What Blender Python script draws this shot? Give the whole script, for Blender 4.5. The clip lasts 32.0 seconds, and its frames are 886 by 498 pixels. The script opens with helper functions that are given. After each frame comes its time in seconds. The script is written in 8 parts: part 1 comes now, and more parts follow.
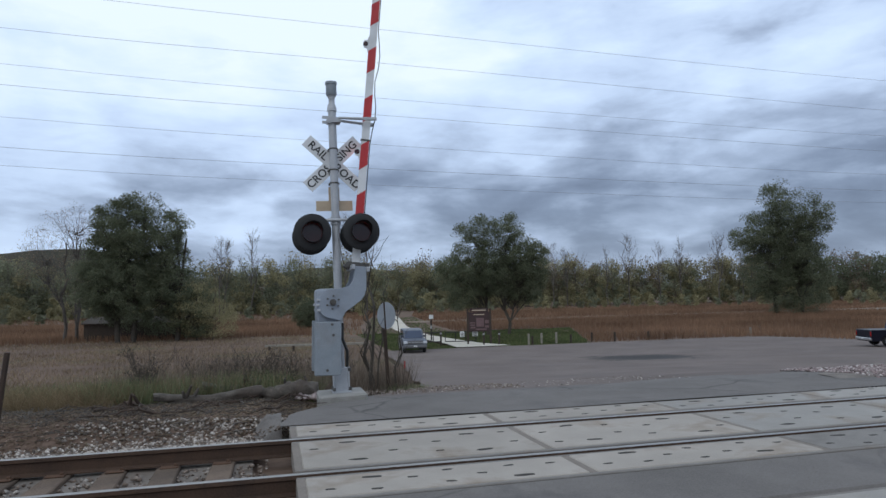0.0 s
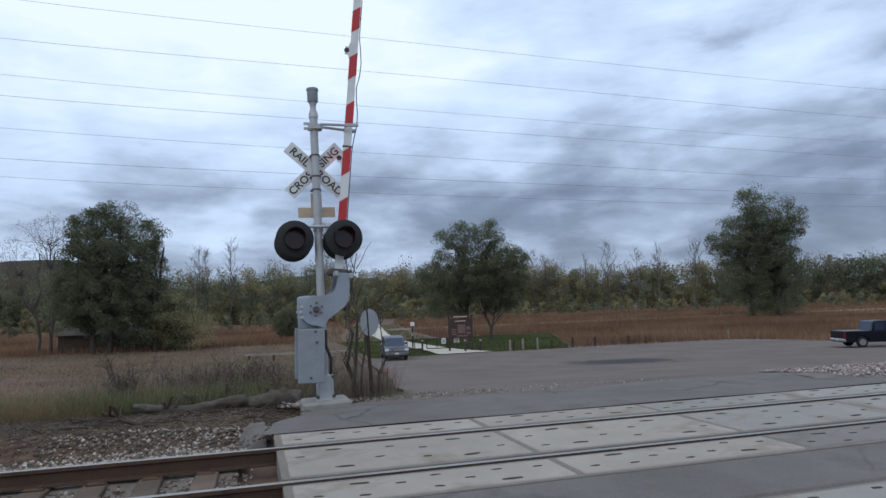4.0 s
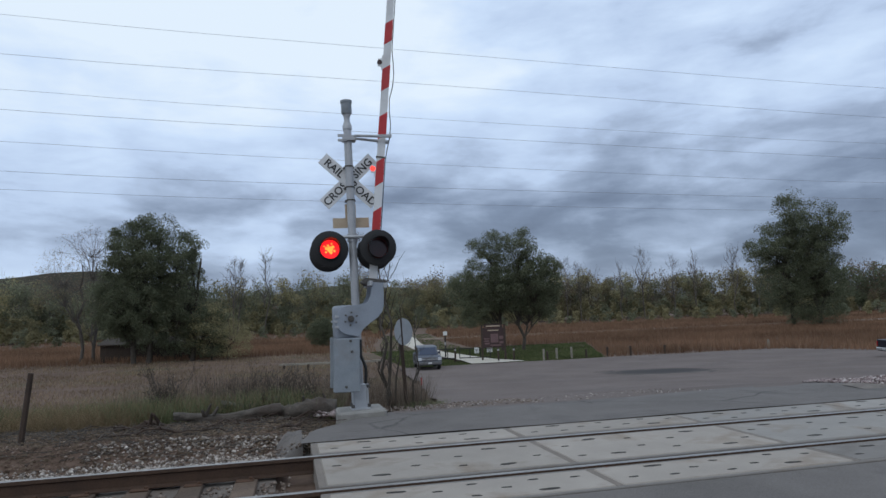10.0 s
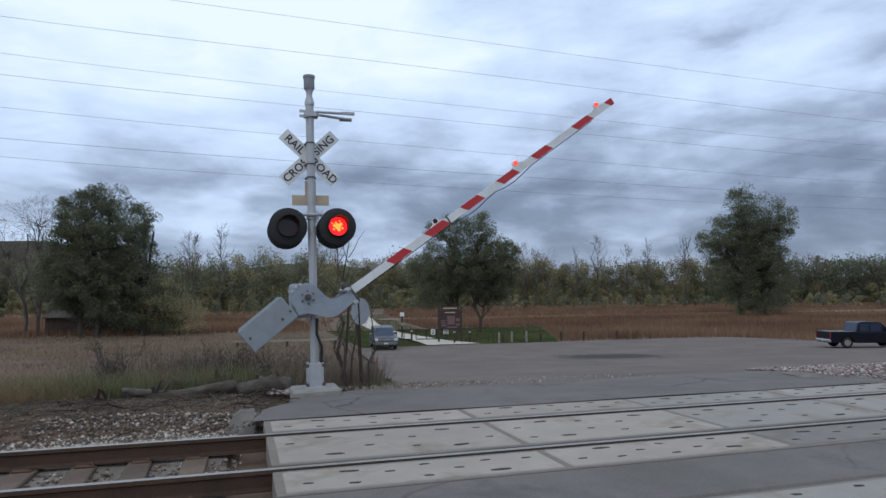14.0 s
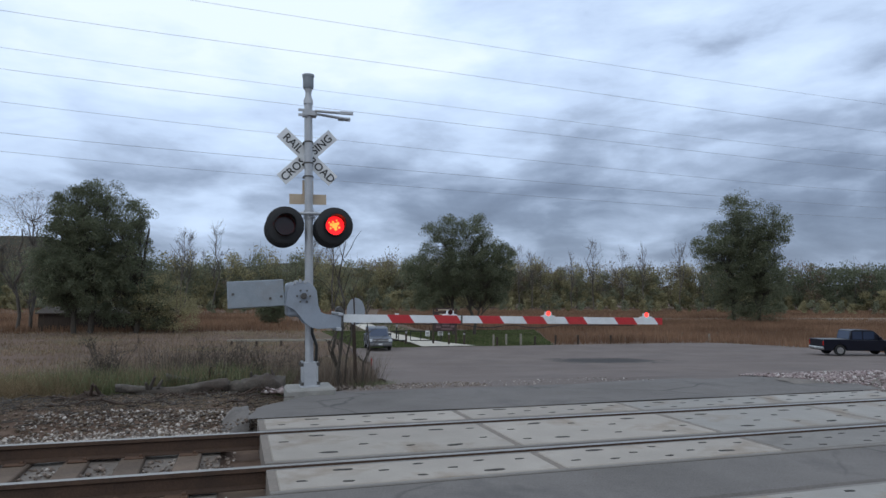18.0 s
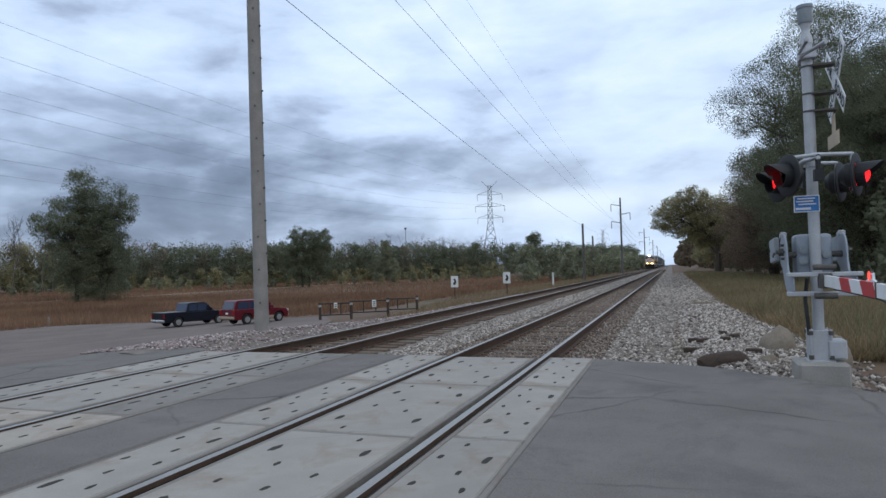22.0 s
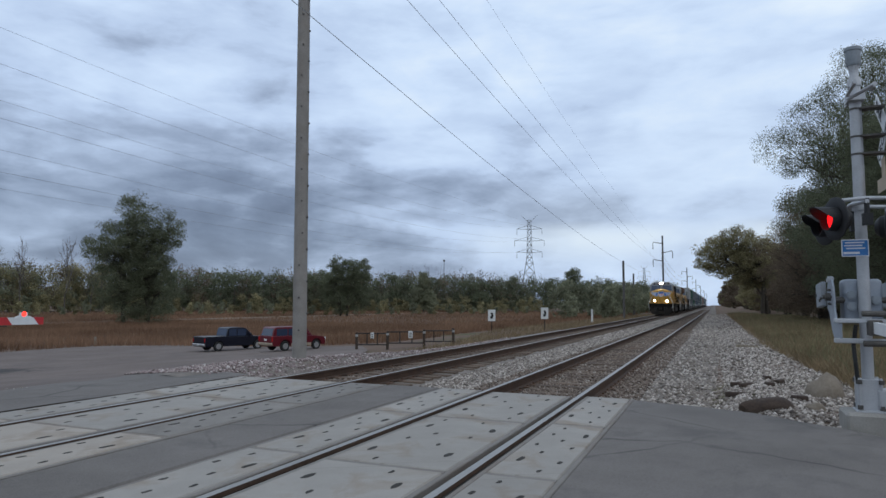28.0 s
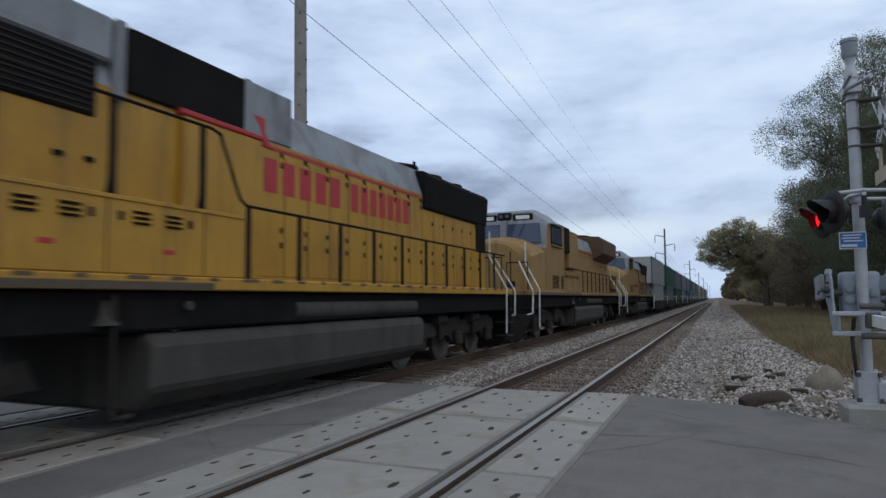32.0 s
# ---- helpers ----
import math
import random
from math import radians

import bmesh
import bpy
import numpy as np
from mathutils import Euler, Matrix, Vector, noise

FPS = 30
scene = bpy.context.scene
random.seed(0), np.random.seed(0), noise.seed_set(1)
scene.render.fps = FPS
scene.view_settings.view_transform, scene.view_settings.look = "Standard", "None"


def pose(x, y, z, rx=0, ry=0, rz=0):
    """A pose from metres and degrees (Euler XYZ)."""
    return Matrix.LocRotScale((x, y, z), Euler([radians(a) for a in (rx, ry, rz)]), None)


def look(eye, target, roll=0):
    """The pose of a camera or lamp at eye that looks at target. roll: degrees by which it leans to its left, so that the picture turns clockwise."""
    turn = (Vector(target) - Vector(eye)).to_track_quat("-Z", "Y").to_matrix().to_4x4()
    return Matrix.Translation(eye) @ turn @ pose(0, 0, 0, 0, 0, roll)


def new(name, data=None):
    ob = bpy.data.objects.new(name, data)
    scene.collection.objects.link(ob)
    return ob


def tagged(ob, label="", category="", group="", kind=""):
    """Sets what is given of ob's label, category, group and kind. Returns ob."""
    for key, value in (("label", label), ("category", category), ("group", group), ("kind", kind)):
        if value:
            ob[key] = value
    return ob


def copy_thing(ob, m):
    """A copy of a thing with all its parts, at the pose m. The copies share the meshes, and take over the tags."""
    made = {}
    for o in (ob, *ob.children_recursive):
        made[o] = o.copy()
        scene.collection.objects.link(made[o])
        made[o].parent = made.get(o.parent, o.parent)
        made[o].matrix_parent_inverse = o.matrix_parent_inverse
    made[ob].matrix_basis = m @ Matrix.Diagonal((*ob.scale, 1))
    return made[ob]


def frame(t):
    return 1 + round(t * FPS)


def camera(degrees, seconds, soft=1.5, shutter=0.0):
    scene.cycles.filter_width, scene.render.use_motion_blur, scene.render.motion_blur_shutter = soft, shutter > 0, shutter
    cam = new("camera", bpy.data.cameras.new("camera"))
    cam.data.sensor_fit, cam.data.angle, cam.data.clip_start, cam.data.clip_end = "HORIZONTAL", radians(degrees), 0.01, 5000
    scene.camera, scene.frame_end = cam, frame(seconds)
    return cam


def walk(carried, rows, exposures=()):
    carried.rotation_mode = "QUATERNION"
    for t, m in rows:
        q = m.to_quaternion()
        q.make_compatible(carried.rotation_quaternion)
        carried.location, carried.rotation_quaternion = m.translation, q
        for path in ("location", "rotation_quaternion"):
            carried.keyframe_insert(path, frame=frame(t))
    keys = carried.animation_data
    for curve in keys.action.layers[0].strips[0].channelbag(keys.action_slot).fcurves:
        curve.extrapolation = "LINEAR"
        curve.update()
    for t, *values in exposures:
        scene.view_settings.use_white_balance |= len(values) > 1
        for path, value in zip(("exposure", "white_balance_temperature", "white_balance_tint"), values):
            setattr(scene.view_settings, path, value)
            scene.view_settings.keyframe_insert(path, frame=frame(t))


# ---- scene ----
cam = camera(68.29, 32.0, soft=1.5, shutter=0.12)
EYE = 1.456

# seconds, sideways, ahead, up, yaw, pitch, roll
walk(cam, [
    (0.00, pose(0.104, 0.059, 1.507, 94.30, 1.16, -14.55)),
    (0.50, pose(0.112, 0.047, 1.508, 94.59, 1.19, -14.41)),
    (1.00, pose(0.119, 0.037, 1.508, 95.02, 1.41, -14.15)),
    (1.50, pose(0.119, 0.035, 1.507, 93.44, 1.57, -14.48)),
    (2.00, pose(0.107, 0.044, 1.503, 93.06, 1.92, -14.04)),
    (2.50, pose(0.088, 0.058, 1.497, 94.03, 2.06, -15.74)),
    (3.00, pose(0.072, 0.070, 1.492, 94.13, 2.24, -16.61)),
    (3.50, pose(0.061, 0.076, 1.488, 94.35, 2.04, -16.51)),
    (5.50, pose(0.047, 0.047, 1.481, 96.79, 1.61, -15.71)),
    (6.00, pose(0.047, 0.048, 1.481, 96.98, 1.81, -15.58)),
    (6.50, pose(0.048, 0.051, 1.480, 96.75, 2.17, -15.40)),
    (7.00, pose(0.048, 0.057, 1.480, 96.48, 2.21, -14.71)),
    (7.50, pose(0.046, 0.060, 1.481, 96.34, 2.14, -14.16)),
    (8.00, pose(0.042, 0.061, 1.481, 96.26, 2.31, -13.88)),
    (8.50, pose(0.036, 0.059, 1.481, 96.27, 2.06, -13.60)),
    (9.00, pose(0.031, 0.057, 1.482, 96.28, 2.20, -13.37)),
    (9.50, pose(0.027, 0.057, 1.483, 96.29, 2.27, -13.36)),
    (10.00, pose(0.026, 0.059, 1.484, 95.78, 2.00, -13.42)),
    (10.50, pose(0.025, 0.059, 1.485, 95.42, 1.47, -13.61)),
    (11.00, pose(0.024, 0.056, 1.486, 95.08, 0.90, -14.32)),
    (11.50, pose(0.023, 0.054, 1.486, 94.89, 0.60, -15.08)),
    (12.00, pose(0.022, 0.054, 1.486, 94.82, 0.35, -15.75)),
    (12.50, pose(0.021, 0.057, 1.485, 94.59, 0.37, -16.36)),
    (13.00, pose(0.021, 0.060, 1.484, 94.43, 0.41, -16.80)),
    (13.50, pose(0.020, 0.062, 1.484, 94.30, 0.43, -17.01)),
    (14.00, pose(0.019, 0.063, 1.485, 94.09, 0.45, -17.13)),
    (14.50, pose(0.018, 0.063, 1.485, 94.16, 0.69, -17.10)),
    (16.50, pose(0.003, 0.063, 1.480, 94.31, -0.26, -17.08)),
    (17.00, pose(0.003, 0.062, 1.481, 94.25, -0.49, -17.35)),
    (17.50, pose(0.004, 0.059, 1.479, 94.22, -0.52, -17.51)),
    (18.00, pose(0.003, 0.051, 1.471, 94.25, -0.44, -17.57)),
    (18.20, pose(0.001, 0.047, 1.464, 94.14, -0.39, -17.57)),
    (18.35, pose(-0.000, 0.043, 1.458, 94.05, -0.35, -18.07)),
    (18.50, pose(-0.002, 0.040, 1.452, 93.97, -0.31, -20.33)),
    (18.60, pose(-0.003, 0.037, 1.447, 93.87, -0.13, -25.30)),
    (18.70, pose(-0.005, 0.035, 1.442, 93.77, 0.05, -31.30)),
    (18.80, pose(-0.007, 0.032, 1.437, 93.67, 0.22, -38.00)),
    (18.90, pose(-0.008, 0.029, 1.432, 93.57, 0.40, -45.60)),
    (19.00, pose(-0.010, 0.027, 1.426, 93.47, 0.58, -52.88)),
    (19.10, pose(-0.011, 0.024, 1.422, 93.16, 0.67, -59.30)),
    (19.20, pose(-0.012, 0.021, 1.418, 92.85, 0.77, -65.00)),
    (19.30, pose(-0.012, 0.018, 1.414, 92.54, 0.86, -69.40)),
    (19.40, pose(-0.013, 0.015, 1.410, 92.23, 0.96, -72.00)),
    (19.50, pose(-0.014, 0.012, 1.406, 91.92, 1.06, -74.36)),
    (20.00, pose(-0.016, -0.007, 1.397, 91.38, 0.99, -72.41)),
    (20.50, pose(-0.021, -0.027, 1.396, 90.70, 1.06, -70.56)),
    (21.00, pose(-0.031, -0.042, 1.396, 91.15, 1.09, -70.55)),
    (21.50, pose(-0.045, -0.046, 1.395, 91.57, 1.37, -69.42)),
    (22.00, pose(-0.060, -0.043, 1.393, 91.88, 1.55, -70.73)),
    (22.50, pose(-0.073, -0.041, 1.392, 91.56, 0.57, -70.92)),
    (23.00, pose(-0.080, -0.045, 1.392, 91.77, -0.34, -70.83)),
    (23.50, pose(-0.085, -0.054, 1.393, 92.04, -0.34, -70.64)),
    (24.00, pose(-0.090, -0.063, 1.393, 93.35, -0.39, -69.80)),
    (24.50, pose(-0.096, -0.070, 1.394, 93.74, -0.26, -69.09)),
    (25.00, pose(-0.101, -0.074, 1.394, 94.06, -0.25, -68.42)),
    (25.50, pose(-0.105, -0.076, 1.394, 94.35, -0.18, -67.97)),
    (27.50, pose(-0.119, -0.069, 1.404, 94.77, -0.31, -67.47)),
    (28.00, pose(-0.116, -0.072, 1.403, 94.77, -0.29, -67.46)),
    (28.50, pose(-0.113, -0.075, 1.401, 94.76, -0.27, -67.48)),
    (29.00, pose(-0.109, -0.080, 1.399, 94.78, -0.22, -67.43)),
    (29.50, pose(-0.105, -0.085, 1.397, 94.79, -0.18, -67.34)),
    (30.00, pose(-0.102, -0.093, 1.398, 94.71, -0.12, -67.16)),
    (30.50, pose(-0.098, -0.104, 1.402, 94.64, -0.13, -67.02)),
    (31.00, pose(-0.093, -0.118, 1.410, 94.56, 0.04, -67.07)),
    (31.50, pose(-0.091, -0.129, 1.420, 94.36, 0.24, -66.83)),
    (32.00, pose(-0.091, -0.134, 1.428, 94.41, 0.45, -67.20)),
], exposures=((0.0, 0.08), (3.5, 0.11), (5.5, -0.06), (9.0, -0.06), (11.0, -0.10), (13.0, 0.04), (18.2, 0.10), (19.6, 0.14), (24.0, 0.12), (26.5, -0.02), (28.0, -0.08), (32.0, -0.10)))

# ---- world and light: overcast afternoon ----
world = bpy.data.worlds.new("overcast")
scene.world = world
world.use_nodes = True


def link(nt, a, b):
    nt.links.new(a, b)


def math_node(nt, op, a, b=None, c=None, clamp=False):
    n = nt.nodes.new("ShaderNodeMath")
    n.operation, n.use_clamp = op, clamp
    for i, v in enumerate((a, b, c)):
        if v is None:
            continue
        if isinstance(v, (int, float)):
            n.inputs[i].default_value = v
        else:
            link(nt, v, n.inputs[i])
    return n.outputs[0]


def ramp(nt, fac, stops, interpolation="LINEAR"):
    n = nt.nodes.new("ShaderNodeValToRGB")
    n.color_ramp.interpolation = interpolation
    while len(n.color_ramp.elements) < len(stops):
        n.color_ramp.elements.new(0.5)
    for e, (p, c) in zip(n.color_ramp.elements, stops):
        e.position = p
        e.color = (c, c, c, 1) if isinstance(c, (int, float)) else (*c, 1)
    link(nt, fac, n.inputs[0])
    return n.outputs[0]


def noise_node(nt, vec, scale, detail=5, rough=0.55, distort=0.0):
    n = nt.nodes.new("ShaderNodeTexNoise")
    n.inputs["Scale"].default_value, n.inputs["Detail"].default_value = scale, detail
    n.inputs["Roughness"].default_value, n.inputs["Distortion"].default_value = rough, distort
    if vec is not None:
        link(nt, vec, n.inputs["Vector"])
    return n.outputs["Fac"]


def mix_rgb(nt, fac, a, b, blend="MIX"):
    n = nt.nodes.new("ShaderNodeMix")
    n.data_type, n.blend_type = "RGBA", blend
    for sock, v in ((n.inputs[0], fac), (n.inputs[6], a), (n.inputs[7], b)):
        if isinstance(v, (int, float)):
            sock.default_value = v
        elif isinstance(v, tuple):
            sock.default_value = (*v, 1)
        else:
            link(nt, v, sock)
    return n.outputs[2]


def build_sky(nt):
    """Layered cloud over a pale sky, seen in the perspective of a flat cloud deck."""
    nt.nodes.clear()
    tc = nt.nodes.new("ShaderNodeTexCoord")
    sep = nt.nodes.new("ShaderNodeSeparateXYZ")
    link(nt, tc.outputs["Generated"], sep.inputs[0])
    x, y, z = sep.outputs
    up = math_node(nt, "MAXIMUM", z, 0.0)

    def seen(lift, place, squash):
        """The view direction, raised by lift and squashed, as a place in the cloud noise."""
        c = nt.nodes.new("ShaderNodeCombineXYZ")
        link(nt, math_node(nt, "ADD", x, place[0]), c.inputs[0])
        link(nt, math_node(nt, "ADD", y, place[1]), c.inputs[1])
        link(nt, math_node(nt, "MULTIPLY_ADD", z, squash, place[2] + lift * squash), c.inputs[2])
        return c.outputs[0]

    flat = seen(0.0, (4.1, 8.3, 2.9), 2.9)
    big = noise_node(nt, seen(0.0, (7.9, 1.4, 0.6), 4.2), 2.4, 2, 0.45)
    puff = noise_node(nt, flat, 6.0, 7, 0.54, 0.15)
    above = noise_node(nt, seen(0.014, (4.1, 8.3, 2.9), 2.9), 6.0, 7, 0.54, 0.15)
    soft = ramp(nt, puff, [(0.42, 0.0), (0.58, 1.0)], "EASE")
    # undersides darker than the lit tops
    under_side = math_node(nt, "SUBTRACT", above, puff)
    body = math_node(nt, "MULTIPLY_ADD", big, 0.30, math_node(nt, "MULTIPLY_ADD", soft, 0.07, math_node(nt, "MULTIPLY_ADD", puff, 0.36, 0.095)))
    body = math_node(nt, "MULTIPLY_ADD", under_side, 0.55, body)
    # thicker and darker towards the horizon, thinner overhead and to the west
    low = ramp(nt, up, [(0.0, 0.57), (0.07, 0.56), (0.13, 0.63), (0.20, 0.54), (0.28, 0.33), (0.38, 0.20), (0.56, 0.12), (0.72, 0.24), (1.0, 0.30)], "B_SPLINE")
    west = ramp(nt, math_node(nt, "MULTIPLY", math_node(nt, "SUBTRACT", 0.45, x), math_node(nt, "MULTIPLY_ADD", up, 4.2, 0.22)), [(0.0, 0.0), (0.62, 0.19)])
    along_line = ramp(nt, x, [(0.78, 0.0), (1.0, 0.17)])
    west = math_node(nt, "ADD", west, along_line)
    thick = math_node(nt, "SUBTRACT", math_node(nt, "ADD", body, math_node(nt, "MULTIPLY_ADD", low, 0.66, -0.29)), west, clamp=True)
    colour = ramp(nt, thick, [(0.10, (0.788, 0.905, 1.030)), (0.26, (0.635, 0.781, 0.999)), (0.38, (0.517, 0.647, 0.870)), (0.48, (0.340, 0.428, 0.592)), (0.58, (0.207, 0.267, 0.386)), (0.72, (0.128, 0.167, 0.252))])
    # a pale slit of far sky just above the horizon along the line
    slit = ramp(nt, up, [(0.062, 0.0), (0.088, 1.0), (0.104, 1.0), (0.125, 0.0)], "B_SPLINE")
    east = ramp(nt, x, [(0.925, 0.0), (0.975, 1.0)])
    slitn = ramp(nt, noise_node(nt, flat, 4.0, 3, 0.5), [(0.34, 0.35), (0.50, 1.0)])
    colour = mix_rgb(nt, math_node(nt, "MULTIPLY", math_node(nt, "MULTIPLY", slit, east), slitn), colour, (0.72, 0.83, 0.95))
    sky = nt.nodes.new("ShaderNodeTexSky")
    sky.sky_type, sky.sun_disc = "NISHITA", False
    sky.sun_elevation, sky.sun_rotation = radians(24), radians(205)
    bg1, bg2 = nt.nodes.new("ShaderNodeBackground"), nt.nodes.new("ShaderNodeBackground")
    link(nt, sky.outputs[0], bg1.inputs[0])
    bg1.inputs[1].default_value = 0.006
    link(nt, colour, bg2.inputs[0])
    bg2.inputs[1].default_value = 1.0
    add = nt.nodes.new("ShaderNodeAddShader")
    link(nt, bg1.outputs[0], add.inputs[0])
    link(nt, bg2.outputs[0], add.inputs[1])
    out = nt.nodes.new("ShaderNodeOutputWorld")
    link(nt, add.outputs[0], out.inputs[0])


build_sky(world.node_tree)

sun = new("sun", bpy.data.lights.new("sun", "SUN"))
sun.data.energy, sun.data.angle, sun.data.color = 0.35, radians(35), (1.0, 0.96, 0.9)
sun.matrix_world = look((-20, -40, 42), (0, 0, 0))

# ---- materials ----


def mat(name, dark, light, scale=6.0, rough=0.8, metal=0.0, bump=0.25, fine=60.0, wear=None, wear_amount=0.35, wear_scale=1.3, coords="Object", rough_var=0.12, spec=0.4, random_tint=0.0):
    """Two colours mixed by coarse and fine noise, an optional third in worn patches, fine relief."""
    m = bpy.data.materials.new(name)
    m.use_nodes = True
    nt = m.node_tree
    bsdf = nt.nodes["Principled BSDF"]
    tc = nt.nodes.new("ShaderNodeTexCoord")
    vec = tc.outputs[coords]
    a = noise_node(nt, vec, scale, 5, 0.6)
    b = noise_node(nt, vec, fine, 3, 0.6)
    f = math_node(nt, "MULTIPLY_ADD", b, 0.45, math_node(nt, "MULTIPLY", a, 0.6))
    f = ramp(nt, f, [(0.30, 0.0), (0.74, 1.0)])
    col = mix_rgb(nt, f, dark, light)
    if wear:
        w = noise_node(nt, vec, wear_scale, 7, 0.65, 0.4)
        col = mix_rgb(nt, math_node(nt, "MULTIPLY", ramp(nt, w, [(0.52, 0.0), (0.66, 1.0)]), wear_amount), col, wear)
    if random_tint:
        info = nt.nodes.new("ShaderNodeObjectInfo")
        r = math_node(nt, "MULTIPLY_ADD", info.outputs["Random"], random_tint, 1 - random_tint / 2)
        col = mix_rgb(nt, 1.0, col, r, "MULTIPLY")
    link(nt, col, bsdf.inputs["Base Color"])
    link(nt, math_node(nt, "MULTIPLY_ADD", a, rough_var * 2, rough - rough_var, clamp=True), bsdf.inputs["Roughness"])
    bsdf.inputs["Metallic"].default_value = metal
    bsdf.inputs["Specular IOR Level"].default_value = spec
    if bump:
        bp = nt.nodes.new("ShaderNodeBump")
        bp.inputs["Strength"].default_value, bp.inputs["Distance"].default_value = bump, 0.01
        link(nt, math_node(nt, "MULTIPLY_ADD", a, 0.6, b), bp.inputs["Height"])
        link(nt, bp.outputs[0], bsdf.inputs["Normal"])
    return m


def mat_island(name, stops, rough=0.8, spec=0.3, bump=0.0):
    """Each loose piece takes its own colour from the stops."""
    m = bpy.data.materials.new(name)
    m.use_nodes = True
    nt = m.node_tree
    bsdf = nt.nodes["Principled BSDF"]
    geo = nt.nodes.new("ShaderNodeNewGeometry")
    link(nt, ramp(nt, geo.outputs["Random Per Island"], stops), bsdf.inputs["Base Color"])
    bsdf.inputs["Roughness"].default_value, bsdf.inputs["Specular IOR Level"].default_value = rough, spec
    return m


def mat_glow(name, colour, strength):
    m = bpy.data.materials.new(name)
    m.use_nodes = True
    b = m.node_tree.nodes["Principled BSDF"]
    b.inputs["Base Color"].default_value = (*colour, 1)
    b.inputs["Emission Color"].default_value = (*colour, 1)
    b.inputs["Emission Strength"].default_value = strength
    return m


def mat_plain(name, colour, rough=0.5, metal=0.0, transmission=0.0):
    m = bpy.data.materials.new(name)
    m.use_nodes = True
    b = m.node_tree.nodes["Principled BSDF"]
    b.inputs["Base Color"].default_value = (*colour, 1)
    b.inputs["Roughness"].default_value, b.inputs["Metallic"].default_value = rough, metal
    b.inputs["Transmission Weight"].default_value = transmission
    return m


M = dict(
    earth=mat("meadow_earth", (0.086, 0.057, 0.043), (0.185, 0.126, 0.095), 0.25, 0.95, bump=0.6, fine=9.0, wear=(0.07, 0.085, 0.03), wear_amount=0.6, wear_scale=0.12, spec=0.15),
    asphalt=mat("worn_asphalt", (0.098, 0.087, 0.079), (0.212, 0.192, 0.178), 0.7, 0.92, bump=0.6, fine=70, wear=(0.075, 0.070, 0.068), wear_amount=0.5, wear_scale=0.7, spec=0.25),
    lot=mat("gravelled_asphalt", (0.105, 0.083, 0.073), (0.208, 0.170, 0.154), 0.3, 0.95, bump=0.7, fine=26, wear=(0.115, 0.10, 0.095), wear_amount=0.55, wear_scale=0.35, spec=0.18),
    panel=mat("crossing_concrete", (0.215, 0.196, 0.175), (0.335, 0.311, 0.281), 1.6, 0.85, bump=0.2, fine=90, wear=(0.20, 0.150, 0.108), wear_amount=0.6, wear_scale=1.3, random_tint=0.2),
    panel_old=mat("stained_crossing_concrete", (0.265, 0.232, 0.198), (0.40, 0.355, 0.308), 1.4, 0.88, bump=0.25, fine=80, wear=(0.19, 0.135, 0.09), wear_amount=0.6, wear_scale=1.0, random_tint=0.2),
    grout=mat("stained_grout", (0.13, 0.11, 0.09), (0.24, 0.20, 0.17), 4, 0.9),
    slot=mat("rubber_slot", (0.012, 0.011, 0.010), (0.045, 0.037, 0.03), 20, 0.9),
    rail_top=mat("polished_rail_steel", (0.22, 0.205, 0.19), (0.36, 0.34, 0.32), 3, 0.46, 0.65, 0.05, 40),
    rail_side=mat("rusty_rail_steel", (0.035, 0.022, 0.016), (0.10, 0.058, 0.038), 4, 0.8, 0.2, 0.4, 50),
    tie=mat("creosoted_tie_wood", (0.062, 0.042, 0.030), (0.155, 0.110, 0.080), 3, 0.9, bump=0.7, fine=45, random_tint=0.5),
    iron=mat("rusty_iron", (0.05, 0.03, 0.02), (0.14, 0.075, 0.045), 9, 0.85, 0.1),
    ballast_bed=mat("ballast_bed", (0.085, 0.069, 0.058), (0.24, 0.207, 0.178), 2.5, 0.95, bump=0.9, fine=24, wear=(0.13, 0.09, 0.065), wear_amount=0.6),
    concrete=mat("foundation_concrete", (0.19, 0.18, 0.165), (0.33, 0.315, 0.29), 2.5, 0.9, bump=0.3, wear=(0.2, 0.19, 0.16)),
)
STONE = dict(
    grey=mat_island("grey_ballast_stone", [(0.0, (0.07, 0.056, 0.048)), (0.35, (0.19, 0.158, 0.135)), (0.7, (0.355, 0.308, 0.268)), (1.0, (0.55, 0.495, 0.445))]),
    pink=mat_island("pink_ballast_stone", [(0.0, (0.10, 0.072, 0.068)), (0.45, (0.26, 0.195, 0.188)), (0.8, (0.37, 0.31, 0.295)), (1.0, (0.52, 0.47, 0.445))]),
    soil=mat_island("red_brown_clods", [(0.0, (0.10, 0.066, 0.050)), (0.5, (0.215, 0.150, 0.116)), (0.85, (0.30, 0.225, 0.182)), (1.0, (0.44, 0.37, 0.32))]),
    brown=mat_island("rust_stained_stone", [(0.0, (0.06, 0.042, 0.032)), (0.5, (0.16, 0.12, 0.095)), (0.85, (0.25, 0.2, 0.165)), (1.0, (0.38, 0.34, 0.3))]),
)



